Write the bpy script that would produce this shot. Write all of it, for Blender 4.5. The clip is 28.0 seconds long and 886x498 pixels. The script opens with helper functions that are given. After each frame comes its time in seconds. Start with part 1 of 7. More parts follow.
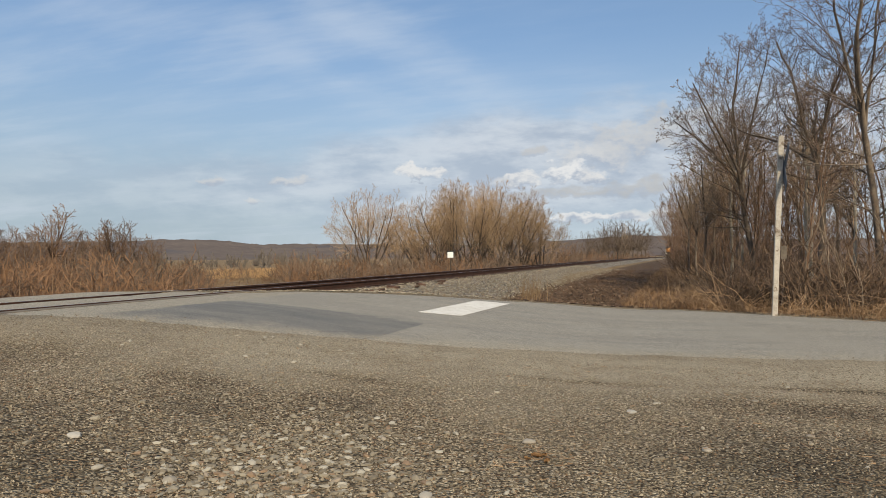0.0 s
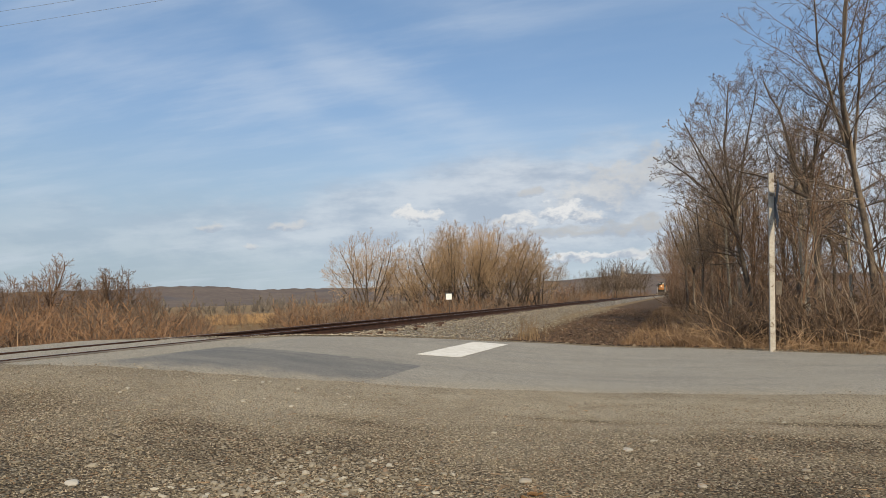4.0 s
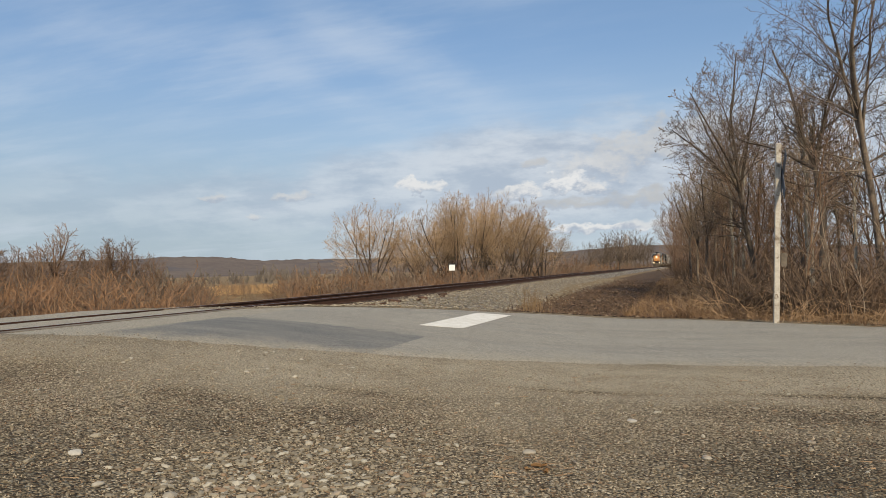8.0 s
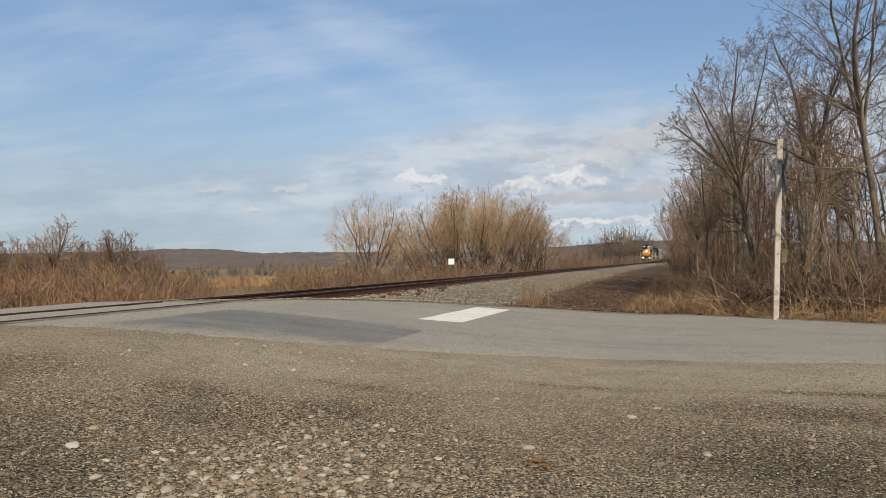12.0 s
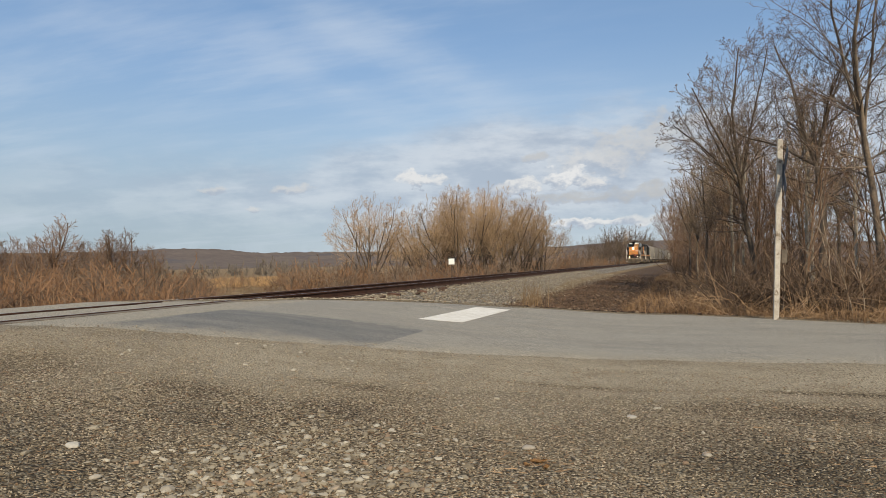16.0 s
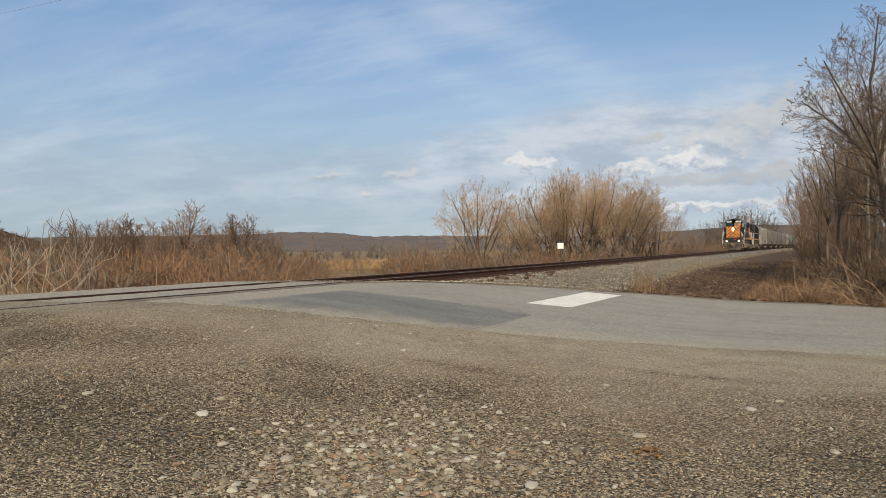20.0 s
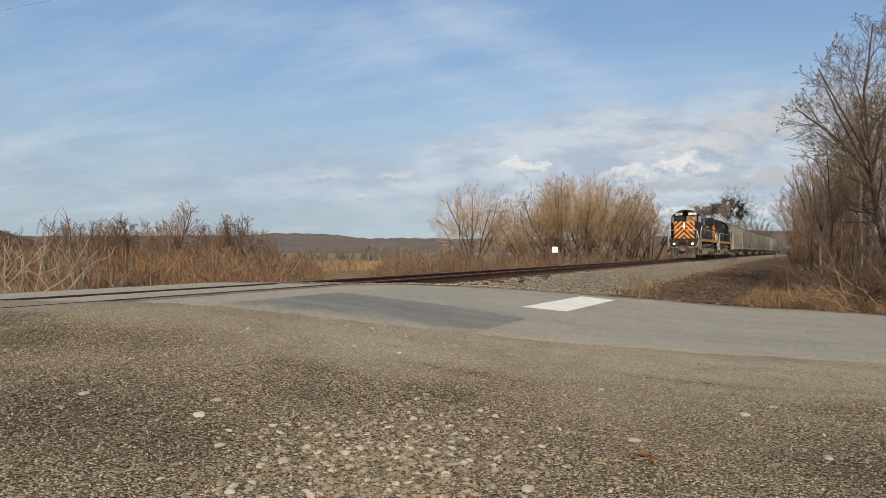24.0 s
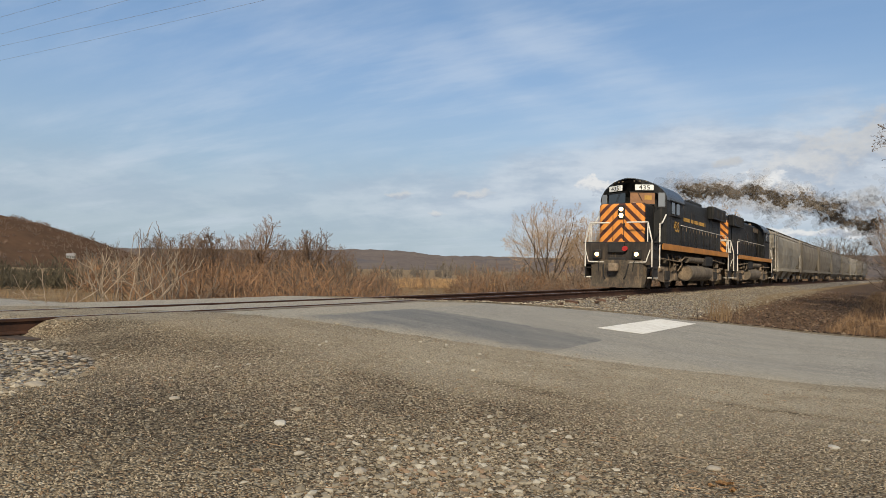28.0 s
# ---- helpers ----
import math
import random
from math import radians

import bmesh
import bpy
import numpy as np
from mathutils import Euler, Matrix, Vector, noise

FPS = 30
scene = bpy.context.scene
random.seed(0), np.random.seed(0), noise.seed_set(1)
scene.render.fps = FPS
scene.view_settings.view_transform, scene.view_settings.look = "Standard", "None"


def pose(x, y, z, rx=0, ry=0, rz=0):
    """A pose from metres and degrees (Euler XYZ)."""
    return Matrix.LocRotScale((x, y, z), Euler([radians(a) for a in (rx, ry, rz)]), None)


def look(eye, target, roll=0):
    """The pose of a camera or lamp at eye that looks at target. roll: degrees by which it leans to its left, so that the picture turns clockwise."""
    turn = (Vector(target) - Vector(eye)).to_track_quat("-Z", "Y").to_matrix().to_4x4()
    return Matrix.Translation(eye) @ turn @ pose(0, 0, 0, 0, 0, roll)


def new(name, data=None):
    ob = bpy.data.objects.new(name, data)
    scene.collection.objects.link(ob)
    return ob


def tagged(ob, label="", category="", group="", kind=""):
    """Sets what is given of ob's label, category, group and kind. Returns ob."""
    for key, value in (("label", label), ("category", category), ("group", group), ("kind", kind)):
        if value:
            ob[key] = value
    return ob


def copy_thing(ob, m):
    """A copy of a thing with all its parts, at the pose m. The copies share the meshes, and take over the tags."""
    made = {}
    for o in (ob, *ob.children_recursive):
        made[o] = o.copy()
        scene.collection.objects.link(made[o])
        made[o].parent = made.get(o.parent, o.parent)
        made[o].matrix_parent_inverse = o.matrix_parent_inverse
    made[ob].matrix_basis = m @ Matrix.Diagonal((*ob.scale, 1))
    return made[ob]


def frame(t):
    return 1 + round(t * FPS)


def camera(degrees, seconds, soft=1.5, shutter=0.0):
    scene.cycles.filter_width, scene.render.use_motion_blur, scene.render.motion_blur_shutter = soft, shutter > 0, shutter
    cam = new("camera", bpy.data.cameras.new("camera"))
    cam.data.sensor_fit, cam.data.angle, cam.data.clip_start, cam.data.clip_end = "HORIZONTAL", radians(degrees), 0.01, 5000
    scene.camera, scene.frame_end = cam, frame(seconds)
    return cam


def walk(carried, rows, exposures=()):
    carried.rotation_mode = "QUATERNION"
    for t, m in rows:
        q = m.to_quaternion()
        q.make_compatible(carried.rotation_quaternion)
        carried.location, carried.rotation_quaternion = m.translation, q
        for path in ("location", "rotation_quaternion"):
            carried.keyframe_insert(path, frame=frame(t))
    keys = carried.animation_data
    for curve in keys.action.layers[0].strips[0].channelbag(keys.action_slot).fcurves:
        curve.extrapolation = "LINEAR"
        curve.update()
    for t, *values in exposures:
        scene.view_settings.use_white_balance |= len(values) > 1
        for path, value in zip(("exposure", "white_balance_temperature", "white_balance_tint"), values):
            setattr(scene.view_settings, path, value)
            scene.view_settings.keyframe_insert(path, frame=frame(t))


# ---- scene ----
cam = camera(64.13, 28.0, 0.65)
ROWS = [
    (0, 9.514, 0, 1.25, 90.639, 0.472, 18.034),
    (0.5, 9.507, 0.006, 1.247, 90.89, 0.384, 17.943),
    (1, 9.521, -0.022, 1.247, 91.769, 0.449, 17.902),
    (1.5, 9.546, -0.038, 1.242, 92.599, 1.026, 17.983),
    (2, 9.567, -0.058, 1.247, 93.505, 1.322, 17.954),
    (2.5, 9.586, -0.086, 1.242, 94.364, 1.61, 17.935),
    (4.5, 9.569, -0.07, 1.244, 93.587, 1.444, 17.986),
    (5, 9.559, -0.054, 1.244, 92.922, 1.257, 17.998),
    (5.5, 9.564, -0.056, 1.242, 93.059, 1.286, 18.082),
    (6, 9.578, -0.06, 1.244, 93.495, 1.592, 18.128),
    (6.5, 9.574, -0.05, 1.241, 93.398, 1.556, 18.171),
    (7, 9.563, -0.041, 1.245, 92.658, 1.383, 18.144),
    (7.5, 9.563, -0.027, 1.24, 92.267, 1.576, 18.267),
    (8, 9.553, -0.018, 1.243, 91.699, 1.412, 18.203),
    (8.5, 9.541, 0.005, 1.248, 91.335, 1.285, 18.169),
    (9, 9.539, 0.008, 1.244, 91.238, 1.258, 18.167),
    (9.5, 9.544, 0.007, 1.245, 91.367, 1.407, 18.177),
    (10, 9.541, 0.008, 1.242, 91.259, 1.276, 18.18),
    (10.5, 9.544, 0.009, 1.245, 91.194, 1.294, 18.209),
    (11, 9.536, 0.014, 1.243, 91.174, 1.09, 18.172),
    (11.5, 9.539, 0.014, 1.24, 91.181, 0.974, 18.177),
    (12, 9.538, 0.006, 1.246, 91.204, 1.009, 18.148),
    (12.5, 9.541, 0.011, 1.244, 91.141, 1.153, 18.151),
    (14.5, 9.54, 0.01, 1.242, 91.135, 1.076, 18.163),
    (15, 9.541, 0.01, 1.243, 91.12, 1.103, 18.164),
    (15.5, 9.535, 0.008, 1.245, 91.112, 0.98, 18.131),
    (16, 9.538, 0.008, 1.246, 91.197, 1, 18.157),
    (16.5, 9.537, 0.009, 1.246, 91.112, 0.914, 18.17),
    (17, 9.535, 0.012, 1.243, 91.022, 0.913, 18.223),
    (17.5, 9.531, 0.015, 1.245, 90.905, 0.827, 18.278),
    (18, 9.528, 0.014, 1.245, 90.905, 0.835, 18.304),
    (18.5, 9.536, 0.013, 1.245, 90.977, 1.024, 18.364),
    (19, 9.538, 0.008, 1.247, 91, 1.055, 18.343),
    (19.2, 9.537, 0.005, 1.246, 91.03, 1.03, 18.40),
    (19.3, 9.536, 0.002, 1.245, 91.10, 0.98, 18.57),
    (19.4, 9.534, -0.005, 1.244, 91.2, 0.88, 19.30),
    (19.5, 9.532, -0.011, 1.243, 91.306, 0.76, 20.497),
    (19.6, 9.533, -0.010, 1.243, 91.28, 0.74, 20.77),
    (19.7, 9.534, -0.008, 1.242, 91.22, 0.72, 20.92),
    (19.8, 9.537, -0.005, 1.242, 90.45, 0.68, 24.95),
    (19.9, 9.539, -0.002, 1.241, 90.06, 0.64, 26.80),
    (20, 9.54, -0.001, 1.241, 90.027, 0.63, 26.902),
    (20.1, 9.539, -0.002, 1.243, 89.95, 0.60, 26.80),
    (20.2, 9.537, -0.004, 1.245, 89.82, 0.56, 26.08),
    (20.3, 9.536, -0.006, 1.247, 89.86, 0.53, 26.10),
    (20.5, 9.534, -0.008, 1.25, 89.905, 0.491, 26.532),
    (21, 9.537, -0.002, 1.248, 90.129, 0.643, 26.551),
    (21.5, 9.511, -0.01, 1.244, 89.786, 0.068, 25.84),
    (23.5, 9.525, -0.025, 1.247, 90.093, 0.235, 26.391),
    (24, 9.527, -0.031, 1.248, 90.239, 0.056, 26.437),
    (24.5, 9.521, -0.029, 1.249, 90.047, 0.006, 26.859),
    (25, 9.503, -0.018, 1.244, 90.065, -0.285, 26.959),
    (25.3, 9.495, -0.030, 1.247, 90.20, -0.42, 27.28),
    (25.5, 9.478, -0.049, 1.25, 90.767, -0.675, 29.146),
    (25.6, 9.490, -0.050, 1.250, 90.95, -0.74, 30.70),
    (25.7, 9.503, -0.051, 1.250, 91.10, -0.78, 31.75),
    (26, 9.524, -0.054, 1.25, 91.201, -0.819, 31.87),
    (26.5, 9.54, -0.067, 1.247, 91.495, -0.807, 31.812),
    (27, 9.547, -0.082, 1.251, 91.81, -0.866, 31.814),
    (27.5, 9.551, -0.096, 1.251, 91.867, -1.005, 32.23),
    (28, 9.544, -0.088, 1.247, 91.648, -1.063, 32.435),]
walk(cam, [(t, pose(x, y, z, rx, ry, rz)) for t, x, y, z, rx, ry, rz in ROWS])

# ---- light ----
SUN_AZ, SUN_EL = 152.0, 34.0   # degrees clockwise from +Y, degrees up
sun_way = Vector((math.sin(radians(SUN_AZ)) * math.cos(radians(SUN_EL)), math.cos(radians(SUN_AZ)) * math.cos(radians(SUN_EL)), math.sin(radians(SUN_EL))))
sun = new("sun", bpy.data.lights.new("sun", "SUN"))
sun.data.energy, sun.data.angle, sun.data.color = 4.7, radians(0.9), (1.0, 0.86, 0.645)
sun.matrix_world = look(sun_way * 50, (0, 0, 0))
scene.view_settings.exposure = 0.0

world = bpy.data.worlds.new("sky")
scene.world = world
world.use_nodes = True


class Nodes:
    """Short hand for node trees."""

    def __init__(self, tree):
        self.tree = tree

    def add(self, kind):
        return self.tree.nodes.new(kind)

    def link(self, a, b):
        self.tree.links.new(a, b)

    def put(self, socket, value):
        if isinstance(value, bpy.types.NodeSocket):
            self.link(value, socket)
        else:
            socket.default_value = value

    def math(self, op, a, b=0.0, clamp=False):
        node = self.tree.nodes.new("ShaderNodeMath")
        node.operation, node.use_clamp = op, clamp
        self.put(node.inputs[0], a), self.put(node.inputs[1], b)
        return node.outputs[0]

    def mix(self, f, a, b, blend="MIX"):
        node = self.tree.nodes.new("ShaderNodeMix")
        node.data_type, node.blend_type = "RGBA", blend
        self.put(node.inputs[0], f)
        self.put(node.inputs[6], (*a, 1) if isinstance(a, tuple) else a)
        self.put(node.inputs[7], (*b, 1) if isinstance(b, tuple) else b)
        return node.outputs[2]

    def noise(self, vec, scale, detail=4.0, rough=0.55, colour=False):
        node = self.tree.nodes.new("ShaderNodeTexNoise")
        self.link(vec, node.inputs["Vector"])
        node.inputs["Scale"].default_value, node.inputs["Detail"].default_value, node.inputs["Roughness"].default_value = scale, detail, rough
        return node.outputs["Color" if colour else "Fac"]

    def voronoi(self, vec, scale, feature="F1", colour=False):
        node = self.tree.nodes.new("ShaderNodeTexVoronoi")
        node.feature = feature
        self.link(vec, node.inputs["Vector"])
        node.inputs["Scale"].default_value = scale
        return node.outputs["Color" if colour else "Distance"]

    def step(self, v, lo, hi, a=0.0, b=1.0):
        node = self.tree.nodes.new("ShaderNodeMapRange")
        node.interpolation_type = "SMOOTHSTEP"
        self.put(node.inputs[0], v)
        for i, x in enumerate((lo, hi, a, b)):
            node.inputs[i + 1].default_value = x
        return node.outputs[0]

    def scaled(self, vec, sx, sy, sz, turn=0.0):
        node = self.tree.nodes.new("ShaderNodeMapping")
        self.link(vec, node.inputs["Vector"])
        node.inputs["Scale"].default_value = (sx, sy, sz)
        node.inputs["Rotation"].default_value = (0, 0, radians(turn))
        return node.outputs[0]


def build_sky():
    n = Nodes(world.node_tree)
    world.node_tree.nodes.clear()
    out = n.add("ShaderNodeOutputWorld")
    back = n.add("ShaderNodeBackground")
    n.link(back.outputs[0], out.inputs[0])
    back.inputs[1].default_value = 0.099
    sky = n.add("ShaderNodeTexSky")
    sky.sky_type, sky.sun_disc, sky.sun_elevation, sky.sun_rotation = "NISHITA", False, radians(SUN_EL), radians(SUN_AZ)
    sky.altitude, sky.air_density, sky.dust_density, sky.ozone_density = 300.0, 1.0, 0.6, 1.6
    way = n.add("ShaderNodeTexCoord").outputs["Generated"]
    sep = n.add("ShaderNodeSeparateXYZ")
    n.link(way, sep.inputs[0])
    x, y, z = sep.outputs
    # cloud sheets lie on a plane high above: project the direction on it
    zc = n.math("MAXIMUM", z, 0.03)
    flat = n.add("ShaderNodeCombineXYZ")
    n.link(n.math("DIVIDE", x, n.math("ADD", zc, 0.10)), flat.inputs[0])
    n.link(n.math("DIVIDE", y, n.math("ADD", zc, 0.10)), flat.inputs[1])
    plane = flat.outputs[0]
    # azimuth left of +Y and elevation, in degrees
    az = n.math("MULTIPLY", n.math("ARCTAN2", n.math("MULTIPLY", x, -1.0), y), 57.2958)
    el = n.math("MULTIPLY", n.math("ARCSINE", z), 57.2958)
    blue = n.mix(0.32, sky.outputs[0], (3.0, 5.2, 8.6))
    # pale haze towards the horizon, duller away from the bank
    haze = n.step(el, 1.0, 19.0, 0.86, 0.0)
    c = n.mix(haze, blue, n.mix(n.step(az, 14.0, 40.0), (5.0, 6.0, 6.7), (3.65, 4.6, 5.3)))
    # thin streaked high cloud
    streak = n.noise(n.scaled(plane, 0.55, 1.9, 1.0, 62.0), 1.3, 6.0, 0.6)
    broad = n.noise(n.scaled(plane, 0.5, 0.8, 1.0, 40.0), 0.9, 3.0, 0.5)
    thin = n.math("MULTIPLY", n.step(streak, 0.38, 0.76), n.step(broad, 0.30, 0.62))
    c = n.mix(n.math("MULTIPLY", thin, 0.42), c, (6.6, 7.3, 8.2))
    # one long wisp that climbs leftwards out of the bank, with a fainter one beside it
    for shift, wide, much in ((0.0, 3.2, 0.26), (-5.5, 2.4, 0.14), (9.0, 4.5, 0.20)):
        off = n.math("SUBTRACT", n.math("SUBTRACT", el, n.math("MULTIPLY", n.math("SUBTRACT", az, 16.0), 0.52)), 14.2 + shift)
        off = n.math("ADD", off, n.math("MULTIPLY", n.math("SUBTRACT", n.noise(n.scaled(plane, 1.0, 1.0, 1.0), 1.1, 5.0, 0.65), 0.5), 9.0))
        wisp = n.math("MULTIPLY", n.step(n.math("ABSOLUTE", off), wide, 0.1), n.step(n.math("ABSOLUTE", n.math("SUBTRACT", az, 23.0)), 16.0, 5.0))
        c = n.mix(n.math("MULTIPLY", n.math("MULTIPLY", wisp, n.step(streak, 0.25, 0.60, 0.3, 1.0)), much), c, (6.7, 7.4, 8.2))
    # a soft white bank low in the sky, denser to the right
    sphere = n.add("ShaderNodeCombineXYZ")
    n.link(az, sphere.inputs[0]), n.link(el, sphere.inputs[1])
    ang = sphere.outputs[0]
    wob = n.noise(n.scaled(ang, 0.09, 0.22, 1.0), 1.0, 5.0, 0.6)
    top = n.math("ADD", n.math("MULTIPLY", wob, 7.0), n.step(az, 45.0, 5.0, 4.5, 8.6))
    bank = n.math("MULTIPLY", n.step(n.math("SUBTRACT", top, el), -1.0, 2.4), n.step(az, 52.0, 8.0, 0.35, 0.9))
    bank = n.math("MULTIPLY", bank, n.step(el, 1.5, 5.5, 0.25, 1.0))
    shade = n.noise(n.scaled(ang, 0.10, 0.30, 1.0), 1.7, 5.0, 0.6)
    bankc = n.mix(n.step(shade, 0.35, 0.65), (4.2, 4.9, 5.9), (6.3, 6.8, 7.4))
    c = n.mix(bank, c, bankc)
    # heaped clouds: azimuth, elevation, half width, half height; billowed tops, flatter and greyer below
    puff = n.noise(n.scaled(ang, 0.7, 1.1, 1.0), 1.0, 6.0, 0.62)
    warp = n.add("ShaderNodeSeparateColor")
    n.link(n.noise(n.scaled(ang, 0.65, 0.9, 1.0), 1.0, 4.5, 0.55, True), warp.inputs[0])
    for a, e, w, h, white in CLOUDS:
        da = n.math("DIVIDE", n.math("ADD", n.math("SUBTRACT", az, a), n.math("MULTIPLY", n.math("SUBTRACT", warp.outputs[0], 0.5), 3.4 * min(w, 1.2))), w)
        de = n.math("DIVIDE", n.math("ADD", n.math("SUBTRACT", el, e), n.math("MULTIPLY", n.math("SUBTRACT", warp.outputs[1], 0.5), 3.6 * h)), h)
        under = n.math("MAXIMUM", de, n.math("MULTIPLY", de, -1.5))
        d = n.math("ADD", n.math("MULTIPLY", da, da), n.math("MULTIPLY", under, under))
        body = n.step(d, *((1.3, 0.40) if white > 0.9 else (1.6, 0.15)))
        lit = n.step(n.math("ADD", de, n.math("MULTIPLY", n.math("SUBTRACT", puff, 0.5), 3.0)), -0.7, 0.5)
        col = n.mix(lit, (4.2, 4.8, 5.7), tuple(v * white for v in (8.3, 8.3, 8.2)))
        c = n.mix(n.math("MULTIPLY", body, 0.88 if white > 0.9 else 0.68), c, col)
    n.link(c, back.inputs[0])


# azimuth, elevation, half width, half height, whiteness
CLOUDS = [
    (2.5, 8.6, 4.5, 1.5, 0.74), (-1.5, 9.6, 3.5, 1.6, 0.70), (6.2, 7.5, 3.0, 1.2, 0.84), (9.2, 4.9, 6.5, 0.55, 0.60), (1.0, 5.2, 4.0, 0.7, 0.60),
    (19.8, 6.55, 1.9, 0.75, 0.97), (11.4, 6.1, 1.7, 0.6, 0.95), (8.0, 6.5, 1.9, 0.95, 1.0), (5.8, 6.0, 1.6, 0.6, 0.93), (10.6, 8.3, 1.2, 0.5, 0.66), (13.4, 5.9, 1.2, 0.4, 0.86),
    (5.8, 3.0, 4.6, 0.42, 0.97), (1.5, 3.2, 3.0, 0.35, 0.9), (30.3, 6.0, 1.9, 0.55, 0.80), (36.0, 5.9, 0.95, 0.36, 0.78), (33.0, 4.4, 0.65, 0.30, 0.84),
    (8.0, 27.0, 2.4, 1.6, 0.92),
]
build_sky()

# ---- materials ----


def material(name, base, other=None, grain=30.0, patch=2.5, rough=0.8, metal=0.0, bump=0.2, depth=0.01, wear=None, wear_at=0.62, streaks=0.0, vary=0.0, spec=0.3):
    """A surface in two colours mixed by a coarse and a fine noise, with wear in a third colour."""
    m = bpy.data.materials.new(name)
    m.use_nodes = True
    n = Nodes(m.node_tree)
    bsdf = m.node_tree.nodes["Principled BSDF"]
    pos = n.add("ShaderNodeTexCoord").outputs["Object"]
    other = other or tuple(c * 0.72 for c in base)
    coarse, fine = n.noise(pos, patch, 5.0, 0.6), n.noise(pos, grain, 4.0, 0.65)
    c = n.mix(n.step(n.math("ADD", n.math("MULTIPLY", coarse, 0.6), n.math("MULTIPLY", fine, 0.4)), 0.38, 0.62), other, base)
    if streaks:
        run = n.noise(n.scaled(pos, 7.0, 7.0, 0.5), 1.0, 4.0, 0.6)
        c = n.mix(n.math("MULTIPLY", n.step(run, 0.48, 0.72), streaks), c, wear or tuple(v * 0.5 for v in base))
    elif wear:
        c = n.mix(n.step(n.noise(pos, patch * 2.3, 6.0, 0.7), wear_at, wear_at + 0.1), c, wear)
    if vary:
        info = n.add("ShaderNodeObjectInfo").outputs["Random"]
        c = n.mix(1.0, c, n.mix(info, tuple([1 - vary] * 3), tuple([1 + vary] * 3)), "MULTIPLY")
    n.link(c, bsdf.inputs["Base Color"])
    n.link(n.step(fine, 0.3, 0.7, max(0.05, rough - 0.12), min(1.0, rough + 0.12)), bsdf.inputs["Roughness"])
    bsdf.inputs["Metallic"].default_value = metal
    bsdf.inputs["Specular IOR Level"].default_value = spec
    if bump:
        b = n.add("ShaderNodeBump")
        b.inputs["Strength"].default_value, b.inputs["Distance"].default_value = bump, depth
        n.link(fine, b.inputs["Height"])
        n.link(b.outputs[0], bsdf.inputs["Normal"])
    return m


def glowing(name, colour, strength):
    m = bpy.data.materials.new(name)
    m.use_nodes = True
    bsdf = m.node_tree.nodes["Principled BSDF"]
    bsdf.inputs["Base Color"].default_value = (*colour, 1)
    bsdf.inputs["Emission Color"].default_value = (*colour, 1)
    bsdf.inputs["Emission Strength"].default_value = strength
    return m


def glass(name, tint, rough=0.08):
    m = bpy.data.materials.new(name)
    m.use_nodes = True
    bsdf = m.node_tree.nodes["Principled BSDF"]
    bsdf.inputs["Base Color"].default_value = (*tint, 1)
    bsdf.inputs["Roughness"].default_value = rough
    bsdf.inputs["Specular IOR Level"].default_value = 0.8
    return m


def gravel_colours(n, pos, scale, stones, gap_shade):
    """Packed stones: a colour for each cell, shade painted dark in the gaps, and the height for the bump."""
    cell = n.voronoi(pos, scale, "F1", True)
    sep = n.add("ShaderNodeSeparateColor")
    n.link(cell, sep.inputs[0])
    dist = n.voronoi(pos, scale)
    c = n.mix(sep.outputs[0], stones[0], stones[1])
    c = n.mix(n.step(sep.outputs[1], 0.72, 0.80), c, stones[2])
    c = n.mix(n.step(sep.outputs[2], 0.86, 0.92), c, stones[3])
    c = n.mix(n.step(dist, 0.34, 0.70), c, gap_shade)
    return c, n.math("SUBTRACT", 1.0, dist)


